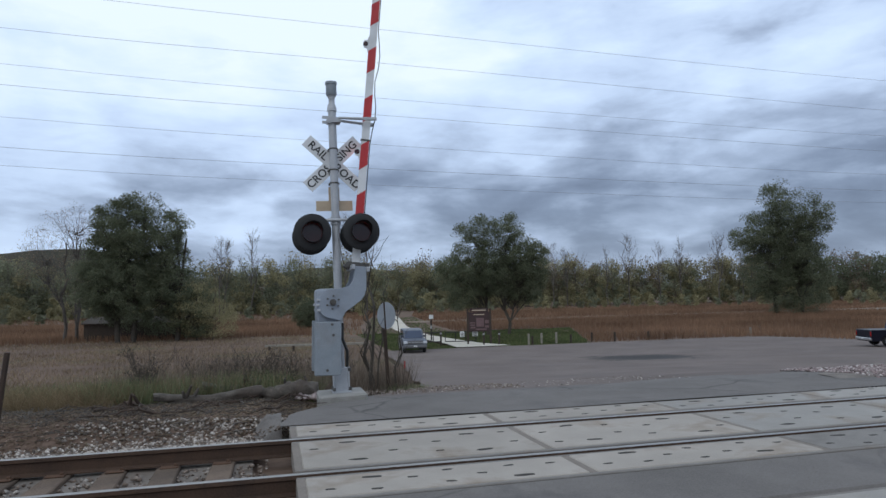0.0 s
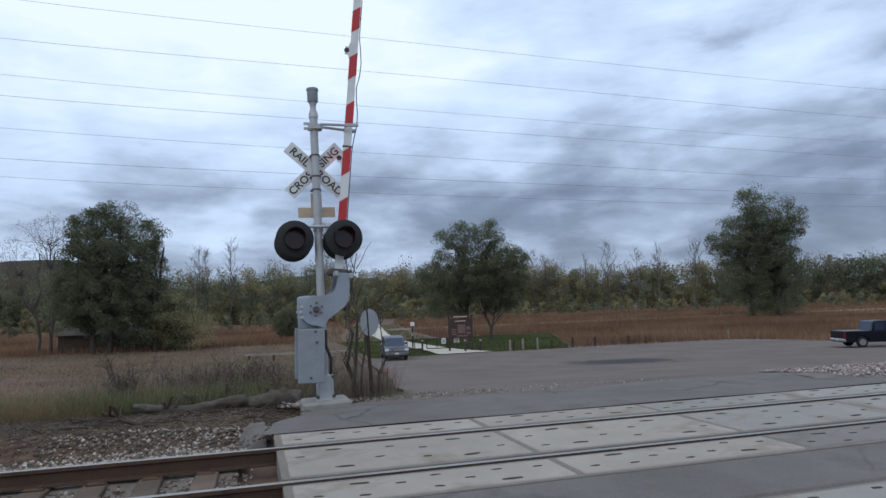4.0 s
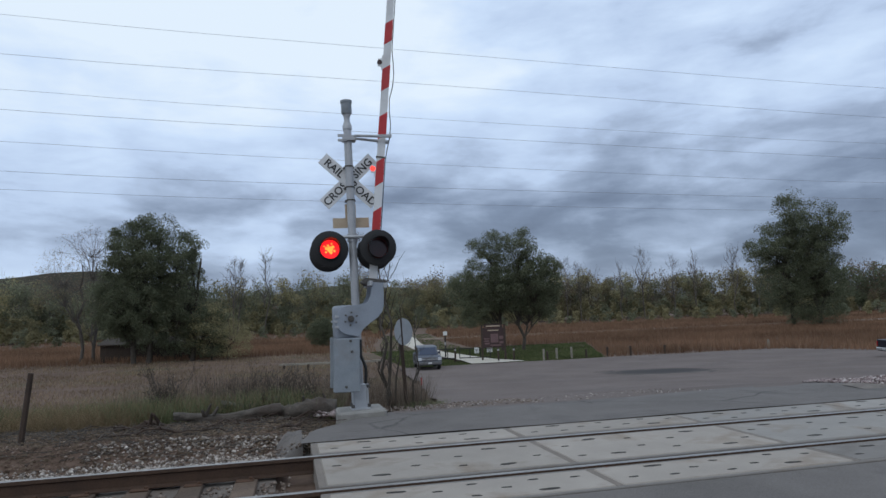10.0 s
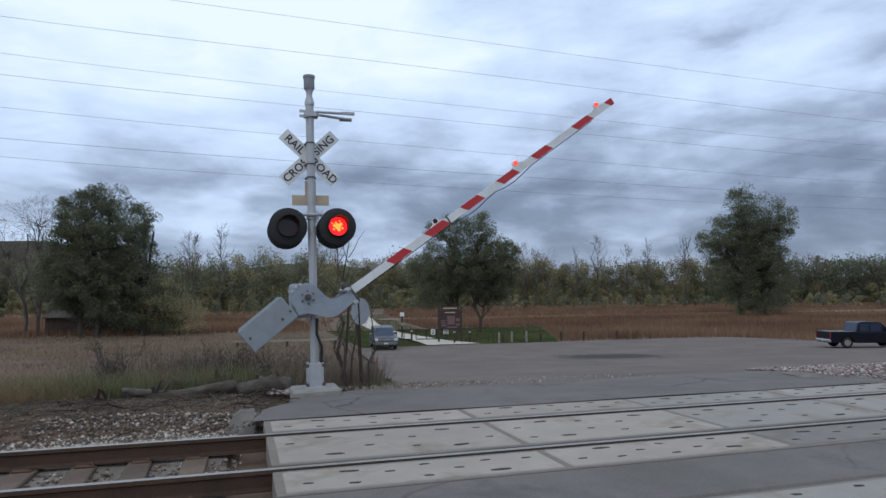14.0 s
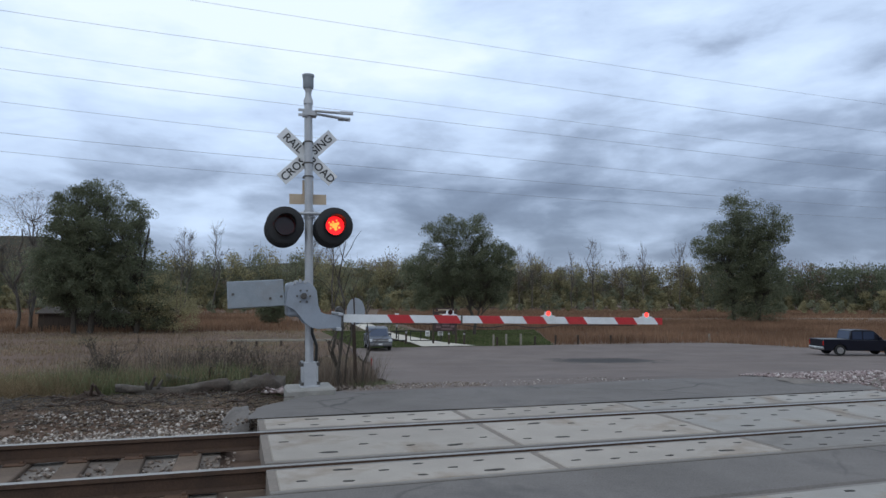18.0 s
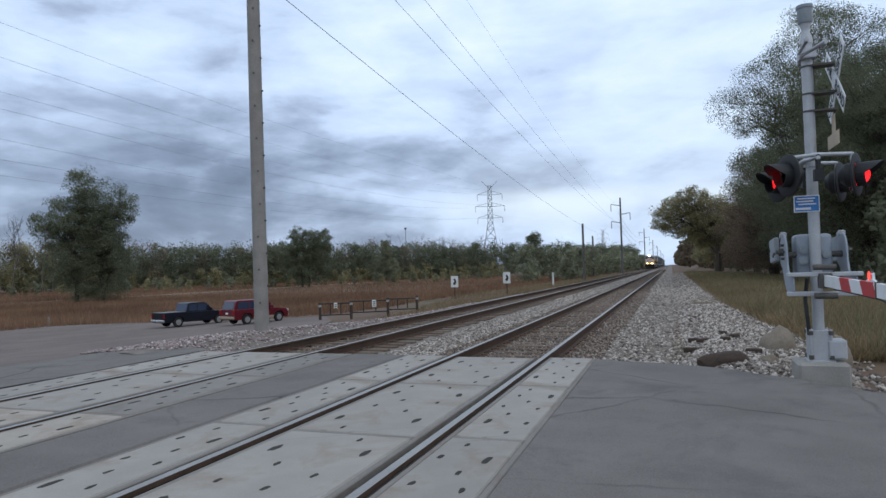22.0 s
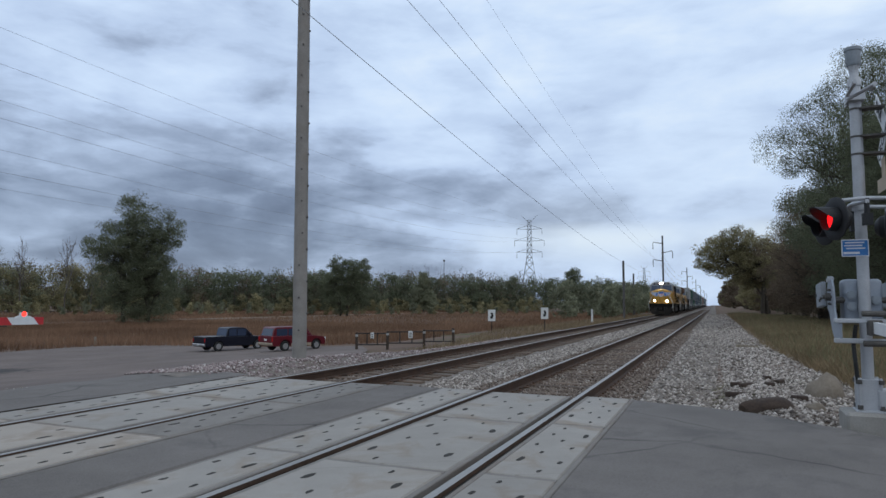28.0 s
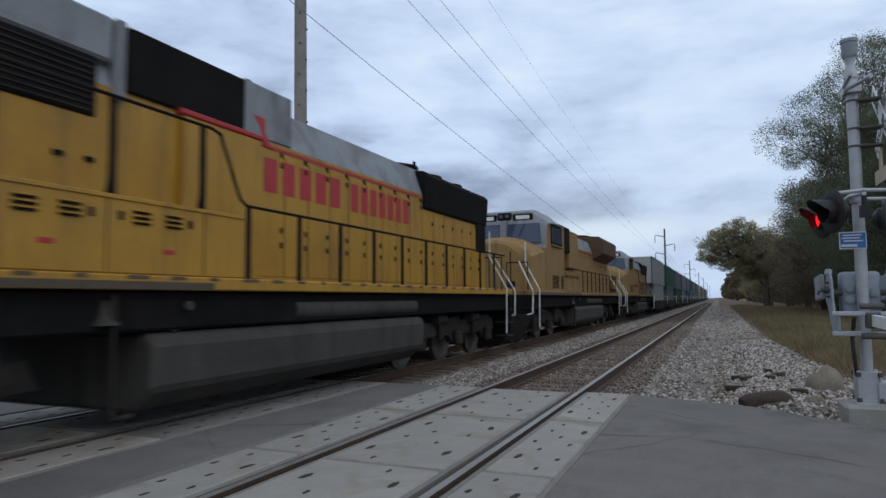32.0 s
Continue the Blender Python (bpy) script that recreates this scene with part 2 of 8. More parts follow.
def stain(m, cx, cy, rx, ry, turn, colour, rough):
    """An irregular damp stain with a ragged edge on the lot."""
    nt = m.node_tree
    bsdf = nt.nodes["Principled BSDF"]
    tc, mp = nt.nodes.new("ShaderNodeTexCoord"), nt.nodes.new("ShaderNodeMapping")
    mp.vector_type = "TEXTURE"
    link(nt, tc.outputs["Object"], mp.inputs[0])
    mp.inputs["Location"].default_value, mp.inputs["Rotation"].default_value, mp.inputs["Scale"].default_value = (cx, cy, 0), (0, 0, radians(turn)), (rx, ry, 1e4)
    ln = nt.nodes.new("ShaderNodeVectorMath")
    ln.operation = "LENGTH"
    link(nt, mp.outputs[0], ln.inputs[0])
    ragged = math_node(nt, "MULTIPLY_ADD", noise_node(nt, tc.outputs["Object"], 0.7, 7, 0.7, 0.6), 2.2, ln.outputs["Value"])
    f = ramp(nt, math_node(nt, "MULTIPLY", ragged, 0.5), [(0.80, 0.92), (1.06, 0.0)])
    for sock, value in ((bsdf.inputs["Base Color"], colour), (bsdf.inputs["Roughness"], rough)):
        old = sock.links[0].from_socket
        if isinstance(value, tuple):
            link(nt, mix_rgb(nt, f, old, value), sock)
        else:
            mx = nt.nodes.new("ShaderNodeMix")
            link(nt, f, mx.inputs[0])
            link(nt, old, mx.inputs[2])
            mx.inputs[3].default_value = value
            link(nt, mx.outputs[0], sock)


def cracked(m, scale, width, colour, seed):
    """Thin wandering cracks."""
    nt = m.node_tree
    bsdf = nt.nodes["Principled BSDF"]
    old = bsdf.inputs["Base Color"].links[0].from_socket
    tc, mp = nt.nodes.new("ShaderNodeTexCoord"), nt.nodes.new("ShaderNodeMapping")
    link(nt, tc.outputs["Object"], mp.inputs[0])
    mp.inputs["Location"].default_value = (seed, seed * 0.7, 0)
    nz = nt.nodes.new("ShaderNodeTexNoise")
    nz.inputs["Scale"].default_value, nz.inputs["Detail"].default_value = 1.6, 6
    link(nt, mp.outputs[0], nz.inputs["Vector"])
    wob = mix_rgb(nt, 0.30, mp.outputs[0], nz.outputs["Color"], "ADD")
    v = nt.nodes.new("ShaderNodeTexVoronoi")
    v.feature = "DISTANCE_TO_EDGE"
    v.inputs["Scale"].default_value = scale
    link(nt, wob, v.inputs["Vector"])
    gate_ = ramp(nt, noise_node(nt, mp.outputs[0], 0.35, 3), [(0.46, 0.0), (0.58, 1.0)])
    f = math_node(nt, "MULTIPLY", ramp(nt, v.outputs["Distance"], [(width * 0.3, 0.5), (width, 0.0)]), gate_)
    link(nt, mix_rgb(nt, f, old, colour), bsdf.inputs["Base Color"])


cracked(M["asphalt"], 0.42, 0.012, (0.03, 0.028, 0.027), 3.0)
cracked(M["panel"], 0.55, 0.006, (0.12, 0.095, 0.075), 8.0)
stain(M["lot"], 23.4, 38.2, 4.8, 3.4, -27, (0.036, 0.032, 0.030), 0.75)

# ---- mesh helpers ----


def smooth01(u):
    u = np.clip(u, 0, 1)
    return u * u * (3 - 2 * u)


def box(bm, x0, x1, y0, y1, z0, z1, m=None):
    r = bmesh.ops.create_cube(bm, size=1.0)
    t = Matrix.Translation(((x0 + x1) / 2, (y0 + y1) / 2, (z0 + z1) / 2)) @ Matrix.Diagonal((abs(x1 - x0), abs(y1 - y0), abs(z1 - z0), 1))
    bmesh.ops.transform(bm, matrix=(m @ t) if m else t, verts=r["verts"])
    return r["verts"]


def bevelled(bm, width=0.01, segments=1):
    bmesh.ops.bevel(bm, geom=bm.edges[:] + bm.verts[:], offset=width, segments=segments, profile=0.5, affect="EDGES", clamp_overlap=True)
    return bm


def bbox(x0, x1, y0, y1, z0, z1, bevel=0.0, m=None, segments=1):
    bm = bmesh.new()
    box(bm, x0, x1, y0, y1, z0, z1)
    if bevel:
        bevelled(bm, bevel, segments)
    if m:
        bm.transform(m)
    return bm


def rod(bm, a, b, r0, r1=None, seg=10, caps=True):
    """A round bar from a to b."""
    a, b = Vector(a), Vector(b)
    d = b - a
    res = bmesh.ops.create_cone(bm, cap_ends=caps, segments=seg, radius1=r0, radius2=r0 if r1 is None else r1, depth=d.length)
    m = Matrix.Translation((a + b) / 2) @ d.to_track_quat("Z", "Y").to_matrix().to_4x4()
    bmesh.ops.transform(bm, matrix=m, verts=res["verts"])
    return res["verts"]


def pipe(points, r, seg=8):
    """A bent bar through the points, as one mesh."""
    bm = bmesh.new()
    for a, b in zip(points, points[1:]):
        rod(bm, a, b, r, seg=seg)
    for p in points[1:-1]:
        s = bmesh.ops.create_icosphere(bm, subdivisions=1, radius=r * 1.03)
        bmesh.ops.translate(bm, verts=s["verts"], vec=p)
    return bm


def prism(outline, y0, y1, axis="y", bevel=0.0):
    """A flat outline of (a, b) pairs pushed from y0 to y1. axis y: (x, z); axis x: (y, z); axis z: (x, y)."""
    bm = bmesh.new()
    place = {"y": lambda a, b, c: (a, c, b), "x": lambda a, b, c: (c, a, b), "z": lambda a, b, c: (a, b, c)}[axis]
    v0 = [bm.verts.new(place(a, b, y0)) for a, b in outline]
    v1 = [bm.verts.new(place(a, b, y1)) for a, b in outline]
    bm.faces.new(v0)
    bm.faces.new(v1)
    n = len(outline)
    for i in range(n):
        bm.faces.new((v0[i], v0[(i + 1) % n], v1[(i + 1) % n], v1[i]))
    bmesh.ops.recalc_face_normals(bm, faces=bm.faces[:])
    if bevel:
        bevelled(bm, bevel)
    return bm


def lathe(profile, seg=20, axis_m=None):
    """Rings of (radius, height) turned round z."""
    bm = bmesh.new()
    rings = []
    for r, z in profile:
        rings.append([bm.verts.new((r * math.cos(2 * math.pi * i / seg), r * math.sin(2 * math.pi * i / seg), z)) for i in range(seg)])
    for a, b in zip(rings, rings[1:]):
        for i in range(seg):
            bm.faces.new((a[i], a[(i + 1) % seg], b[(i + 1) % seg], b[i]))
    bm.faces.new(rings[0][::-1])
    bm.faces.new(rings[-1])
    bmesh.ops.recalc_face_normals(bm, faces=bm.faces[:])
    if axis_m:
        bm.transform(axis_m)
    return bm


def mesh_of(name, bm, materials, smooth=0.0):
    me = bpy.data.meshes.new(name)
    bm.to_mesh(me)
    bm.free()
    for m in materials if isinstance(materials, (list, tuple)) else [materials]:
        me.materials.append(m)
    if smooth:
        me.shade_smooth()
        me.set_sharp_from_angle(angle=radians(smooth))
    return me


def mesh_np(name, verts, faces, materials, smooth=False, index=None):
    me = bpy.data.meshes.new(name)
    verts = np.asarray(verts, dtype=np.float32)
    faces = np.asarray(faces, dtype=np.int32)
    n, k = faces.shape
    me.vertices.add(len(verts))
    me.vertices.foreach_set("co", verts.ravel())
    me.loops.add(n * k)
    me.loops.foreach_set("vertex_index", faces.ravel())
    me.polygons.add(n)
    me.polygons.foreach_set("loop_start", np.arange(0, n * k, k, dtype=np.int32))
    for m in materials if isinstance(materials, (list, tuple)) else [materials]:
        me.materials.append(m)
    if index is not None:
        me.polygons.foreach_set("material_index", np.asarray(index, dtype=np.int32))
    me.update(calc_edges=True)
    if smooth:
        me.shade_smooth()
    return me


def thing(name, label, category, m=None, group="", kind=""):
    """An empty at the base of a thing that carries its parts."""
    e = new(name)
    e.empty_display_size = 0.2
    if m:
        e.matrix_basis = m
    return tagged(e, label, category, group, kind)


def part(name, bm, material, parent, label="", m=None, smooth=0.0):
    ob = new(name, bm if isinstance(bm, bpy.types.Mesh) else mesh_of(name, bm, material, smooth))
    ob.parent = parent
    if m:
        ob.matrix_basis = m
    if label:
        tagged(ob, label)
    return ob


# ---- lie of the land ----
PROFILE_Y = (8.2, 9.6, 10.5, 13, 16, 23, 30, 38, 46, 60)
PROFILE_Z = (0, -0.03, -0.06, -0.28, -0.75, -1.5, -2.15, -2.6, -2.75, -2.8)
BANK_Y = (8.6, 9.6, 12, 16, 23, 30, 38, 46, 60)
BANK_Z = (-0.10, -0.4, -1.05, -1.5, -1.85, -2.2, -2.6, -2.75, -2.8)


def lie(x, y):
    """Height of the made ground: level at the crossing, falling away behind it."""
    x, y = np.asarray(x, dtype=float), np.asarray(y, dtype=float)
    a = np.interp(y, PROFILE_Y, PROFILE_Z)
    b = np.interp(y, BANK_Y, BANK_Z)
    w = smooth01((x - 13) / 12)
    z = a * (1 - w) + b * w
    return np.where(y < -2.5, -0.25 * smooth01((-2.5 - y) / 6), z)


def bumps(x, y, size, height):
    return height * (np.sin(x * 2.1 / size + 1.3 * np.sin(y * 1.7 / size)) + np.sin(y * 2.6 / size + 1.1 * np.cos(x * 1.9 / size))) / 2


def ground_z(x, y):
    """The natural ground: under the road and the track it lies lower."""
    x, y = np.asarray(x, dtype=float), np.asarray(y, dtype=float)
    corridor = smooth01((y + 0.9) / 1.2) * (1 - smooth01((y - 8.6) / 1.0))
    under_lot = smooth01((y - 8.6) / 0.8) * smooth01((x + 0.2) / 1.0) * (1 - smooth01((y - 66) / 4)) * (1 - smooth01((x - 66) / 4))
    near_road = smooth01((0.8 - y) / 0.8) * (1 - smooth01((x - 8.6) / 2))
    rough = bumps(x, y, 3.1, 0.05) + bumps(x, y, 0.9, 0.02)
    return lie(x, y) - 0.30 * corridor - 0.14 * np.maximum(under_lot, near_road) + rough * (1 - corridor) * (1 - 0.8 * under_lot)


def spaced(stops):
    return np.unique(np.concatenate([np.arange(a, b + 1e-6, s) for a, b, s in stops]))


def grid_mesh(name, xs, ys, zf, material, smooth=True):
    X, Y = np.meshgrid(xs, ys)
    Z = zf(X, Y)
    nx, ny = len(xs), len(ys)
    i = (np.arange(ny - 1)[:, None] * nx + np.arange(nx - 1)[None, :]).ravel()
    return mesh_np(name, np.stack([X, Y, Z], -1).reshape(-1, 3), np.stack([i, i + 1, i + nx + 1, i + nx], -1), material, smooth)


def strip_mesh(name, ys, left, right, cols, zf, material, wobble=0.0):
    """A sheet between two edges x = left(y) and x = right(y), laid on zf."""
    ys = np.asarray(ys, dtype=float)
    u = np.linspace(0, 1, cols)
    L, R_ = np.array([left(v) for v in ys]), np.array([right(v) for v in ys])
    if wobble:
        L = L + wobble * (np.sin(ys * 3.1) + np.sin(ys * 7.7 + 1))
        R_ = R_ + wobble * (np.sin(ys * 2.7 + 2) + np.sin(ys * 6.9))
    X = L[:, None] * (1 - u) + R_[:, None] * u
    Y = np.repeat(ys[:, None], cols, 1)
    i = (np.arange(len(ys) - 1)[:, None] * cols + np.arange(cols - 1)[None, :]).ravel()
    return mesh_np(name, np.stack([X, Y, zf(X, Y)], -1).reshape(-1, 3), np.stack([i, i + 1, i + cols + 1, i + cols], -1), material, True)


xs = spaced([(-1500, -300, 150), (-300, -60, 20), (-60, -12, 3), (-12, 16, 0.5), (16, 70, 2.5), (70, 300, 12), (300, 2400, 150)])
ys = spaced([(-900, -200, 100), (-200, -30, 15), (-30, -6, 2), (-6, 20, 0.4), (20, 70, 2.0), (70, 300, 12), (300, 1800, 150)])
tagged(new("ground", grid_mesh("ground", xs, ys, ground_z, M["earth"])), "rough brown meadow ground with patches of green", "ground", kind="structure")

# ---- road, parking lot, path ----
ZR = 0.0


def lut(*pairs):
    return lambda v: float(np.interp(v, [p[0] for p in pairs], [p[1] for p in pairs]))


# near road up to the first track, between the tracks, behind the second track
near_asphalt = strip_mesh("road", spaced([(-30, -8, 2), (-8, 0.9, 0.25), (0.945, 1.075, 0.065)]), lut((-30, -14), (1.06, -6)), lut((-30, 4.0), (-6, 5.9), (-1.88, 8.05), (-1.44, 8.75), (-0.43, 9.6), (0.4, 9.85), (1.06, 10.05)), 40,
                          lambda x, y: lie(x, y) - 0.012 + bumps(x, y, 1.7, 0.006), M["asphalt"], 0.03)
tagged(new("road_near", near_asphalt), "grey worn asphalt road before the railway crossing", "road", kind="structure")


def slab(name, x0, x1, y0, y1, z, material, label, depth=0.3):
    ob = new(name, mesh_of(name, bbox(x0, x1, y0, y1, z - depth, z, 0.02), material))
    return tagged(ob, label, "road", kind="structure")


slab("road_middle", -0.25, 10.15, 4.24, 5.19, -0.004, M["asphalt"], "asphalt infill strip between the two tracks")
apron = strip_mesh("road_apron", spaced([(8.38, 11.6, 0.2)]), lut((8.38, 0.16), (9.2, 0.3), (9.9, 0.8), (11.6, 1.9)), lut((8.38, 10.4), (9.6, 10.9), (11.6, 11.6)), 40,
                   lambda x, y: lie(x, y) + 0.004 + bumps(x, y, 1.3, 0.006), M["asphalt"], 0.02)
tagged(new("road_apron", apron), "dark patched asphalt apron behind the far track", "road", kind="structure")
# the broken edge of the apron towards the ballast
edge = grid_mesh("road_edge", np.arange(-0.6, 0.24, 0.03), np.arange(8.25, 10.6, 0.05), lambda x, y: -0.004 - 0.36 * np.maximum(smooth01((0.20 - x + 0.08 * np.sin(y * 2.6) + 0.06 * np.sin(y * 7.3 + 1) + 0.8 * np.maximum(0, y - 9.2)) / 0.42), smooth01((8.72 - y) / 0.4)) + bumps(x, y, 0.11, 0.035) + bumps(x, y, 0.05, 0.02), M["asphalt"])
tagged(new("road_edge", edge), "crumbling asphalt edge beside the ballast", "road", kind="structure")
lot_left = lut((11.0, 1.6), (13, 2.9), (20, 4.6), (40, 8.0), (50, 8.6), (58, 9.2))
lot_right = lut((11.0, 11.2), (13, 15.0), (17, 27), (21, 38), (26, 46), (33, 47.5), (40, 49.5), (48, 49), (53, 46), (58, 42))
lot = strip_mesh("parking_lot", spaced([(10.9, 20, 0.4), (20, 55.5, 1.5)]), lot_left, lot_right, 70, lambda x, y: lie(x, y) + 0.0 + bumps(x, y, 4.0, 0.012), M["lot"], 0.06)
tagged(new("parking_lot", lot), "wide grey gravelled asphalt parking lot", "parking lot", kind="structure")
path = strip_mesh("path", spaced([(55, 70, 1), (70, 170, 5)]), lut((55, 15.5), (60, 15.9), (75, 15.2), (100, 17.5), (160, 27.2)), lut((55, 20.5), (60, 19.0), (75, 17.8), (100, 20.2), (160, 30.0)), 6,
                  lambda x, y: lie(x, y) + 0.03, mat("pale_gravel_path", (0.42, 0.38, 0.31), (0.58, 0.53, 0.45), 1.2, 0.95, fine=30))
tagged(new("path", path), "pale crushed-stone trail leading into the woods", "path", kind="structure")

# ---- the two tracks ----
RAILS = dict(B=1.887, A=3.387, C=6.029, D=7.529)
RAIL_PROFILE = [(-0.036, 0), (0.036, 0), (0.038, -0.035), (0.009, -0.05), (0.009, -0.145), (0.075, -0.160), (0.075, -0.172), (-0.075, -0.172), (-0.075, -0.160), (-0.009, -0.145), (-0.009, -0.05), (-0.038, -0.035)]


def rail(y, x0, x1):
    bm = prism([(y + a, b) for a, b in RAIL_PROFILE], x0, x1, "x")
    for f in bm.faces:
        c = f.calc_center_median()
        f.material_index = 0 if (f.normal.z > 0.9 and c.z > -0.01) else 1
    return mesh_of("rail", bm, [M["rail_top"], M["rail_side"]])


def track(yc, group):
    t = thing("railway_track", "railway track of worn steel rails on dark timber ties", "railway track", group=group)
    for y in (yc - 0.75, yc + 0.75):
        for a, b in ((-420.0, 1900.0),):
            part("rail", rail(y, a, b), None, t)
    return t


tracks = [track(2.637, "tracks over the crossing"), track(6.779, "tracks over the crossing")]

# ballast beds, a low bank under each track, broken by the road
def bed_z(x, y):
    return -0.205 + 0.02 * np.sin(x * 1.9) * np.sin(y * 3.3)


for name, x0, x1, step in (("ballast_west", -400, -0.1, 0.6), ("ballast_east", 9.9, 1500, 0.8)):
    xs = np.unique(np.concatenate([np.arange(max(x0, -30), min(x1, 60) + 0.01, step), np.linspace(x0, x1, 30)]))
    ys = np.array([-1.2, -0.5, 0.2, 0.8, 1.2, 1.6, 1.9, 2.3, 2.64, 3.0, 3.4, 3.8, 4.2, 4.7, 5.2, 5.6, 6.0, 6.4, 6.8, 7.2, 7.55, 8.0, 8.4, 8.9, 9.5])

    def bz(x, y):
        z = -0.20 - 0.03 * ((y > 2.0) & (y < 3.3)) - 0.03 * ((y > 6.1) & (y < 7.4)) - 0.06 * np.exp(-((y - 4.7) / 0.5) ** 2)
        z = z - 0.14 * smooth01((y - 8.2) / 1.4) - 0.16 * smooth01((0.9 - y) / 2.2)
        return z + bumps(x, y, 0.4, 0.012)

    tagged(new(name, grid_mesh(name, xs, ys, bz, M["ballast_bed"])), "bed of grey crushed-stone ballast", "ballast", kind="structure")


def ballast_z(x, y):
    z = -0.20 - 0.03 * ((y > 2.0) & (y < 3.3)) - 0.03 * ((y > 6.1) & (y < 7.4)) - 0.06 * np.exp(-((y - 4.7) / 0.5) ** 2)
    z = z - 0.14 * smooth01((y - 8.2) / 1.4) - 0.16 * smooth01((0.9 - y) / 2.2)
    return np.where((y > 7.6) | (y < 0.9), np.maximum(z, ground_z(x, y)), z)


# ties: those next to the crossing are pieces of their own, the far ones one mesh
tie_mesh = mesh_of("tie", bbox(-0.115, 0.115, -1.3, 1.3, -0.36, -0.172, 0.012), M["tie"])
plate_mesh = mesh_of("tie_plate", bbox(-0.09, 0.09, -0.17, 0.17, -0.174, -0.160, 0.004), M["iron"])
spike_mesh = mesh_of("spike", bbox(-0.018, 0.018, -0.018, 0.018, -0.165, -0.135, 0.006), M["iron"])
rng = random.Random(5)
for t, yc in zip(tracks, (2.637, 6.779)):
    spots = [-0.45 - 0.5 * i for i in range(16)] + [10.1 + 0.5 * i for i in range(70)]
    for x in spots:
        xx = x + rng.uniform(-0.04, 0.04)
        tie = part("tie", tie_mesh, None, t, m=pose(xx, yc + rng.uniform(-0.06, 0.06), rng.uniform(-0.012, 0.006), 0, 0, rng.uniform(-1.5, 1.5)))
        if -5 < x < 22:
            for dy in (-0.75, 0.75):
                part("tie_plate", plate_mesh, None, t, m=pose(xx, yc + dy, 0))
                for sx, sy in ((-0.06, 0.11), (0.06, -0.11)):
                    part("spike", spike_mesh, None, t, m=pose(xx + sx, yc + dy + sy, 0))
    bm = bmesh.new()
    for i in range(330):
        x = 45.1 + 0.5 * i
        box(bm, x - 0.115, x + 0.115, yc - 1.3, yc + 1.3, -0.36, -0.174)
    for i in range(90):
        x = -8.45 - 0.5 * i
        box(bm, x - 0.115, x + 0.115, yc - 1.3, yc + 1.3, -0.36, -0.174)
    tagged(part("far_tie_row", bm, M["tie"], t), kind="stuff")


def stones(name, n, xr, yr, zf, size, material, label, seed, dens=None):
    """Loose angular stones as one mesh."""
    r = np.random.RandomState(seed)
    x = xr[0] + (xr[1] - xr[0]) * r.rand(n) ** (1.0 if dens is None else dens)
    y = yr[0] + (yr[1] - yr[0]) * r.rand(n)
    z = zf(x, y)
    base = np.array([(1, 0, 0.1), (-1, 0.1, 0), (0, 1, -0.1), (0.1, -1, 0), (0, 0.1, 1), (0, 0, -1)], dtype=float)
    tri = np.array([(0, 2, 4), (2, 1, 4), (1, 3, 4), (3, 0, 4), (2, 0, 5), (1, 2, 5), (3, 1, 5), (0, 3, 5)])
    s = size * (0.55 + 0.8 * r.rand(n) ** 2)
    jit = base[None] * (0.6 + 0.55 * r.rand(n, 6, 3)) + 0.25 * (r.rand(n, 6, 3) - 0.5)
    ang = r.rand(n) * 6.283
    c, sn = np.cos(ang), np.sin(ang)
    px = jit[:, :, 0] * c[:, None] - jit[:, :, 1] * sn[:, None]
    py = jit[:, :, 0] * sn[:, None] + jit[:, :, 1] * c[:, None]
    v = np.stack([x[:, None] + px * s[:, None], y[:, None] + py * s[:, None], z[:, None] + jit[:, :, 2] * s[:, None] * 0.7 + s[:, None] * 0.15], -1)
    f = (np.arange(n)[:, None, None] * 6 + tri[None]).reshape(-1, 3)
    ob = new(name, mesh_np(name, v.reshape(-1, 3), f, material))
    return tagged(ob, label, "gravel", kind="stuff")


stones("ballast_stones", 9000, (9.95, 40), (4.15, 5.3), ballast_z, 0.036, STONE["grey"], "grey crushed ballast stones between the tracks", 1, 1.6)
stones("ballast_stones", 9000, (9.95, 45), (-1.4, 1.25), ballast_z, 0.040, STONE["grey"], "pale crushed ballast stones on the track shoulder", 2, 1.6)
stones("ballast_stones", 14000, (36, 120), (-2.0, 1.25), ballast_z, 0.052, STONE["grey"], "crushed ballast stones far along the shoulder", 31, 1.6)
stones("ballast_stones", 7000, (32, 120), (4.0, 5.4), ballast_z, 0.048, STONE["grey"], "crushed ballast stones far along between the tracks", 32, 1.6)
stones("ballast_stones", 5000, (9.95, 40), (8.3, 9.5), ballast_z, 0.036, STONE["pink"], "pinkish crushed ballast stones beside the far track", 3, 1.6)
stones("ballast_stones", 12000, (9.95, 45), (2.0, 3.25), lambda x, y: ballast_z(x, y) + 0.035, 0.032, STONE["brown"], "rust-brown stones between the near rails", 4, 1.5)
stones("ballast_stones", 9000, (9.95, 40), (6.15, 7.4), lambda x, y: ballast_z(x, y) + 0.03, 0.032, STONE["brown"], "rust-brown stones between the far rails", 5, 1.5)
stones("ballast_stones", 1700, (0.05, -8), (6.12, 7.42), lambda x, y: ballast_z(x, y) + 0.015, 0.03, STONE["brown"], "rust-brown stones between the rails", 6, 1.2)
stones("ballast_stones", 15000, (0.0, -9), (7.68, 9.0), ballast_z, 0.031, STONE["grey"], "grey crushed ballast stones beside the rail", 7, 1.2)
stones("ballast_stones", 1500, (0.3, -2.4), (8.6, 9.5), ballast_z, 0.032, STONE["grey"], "pale crushed stones spilling over the dirt bank", 17, 1.3)
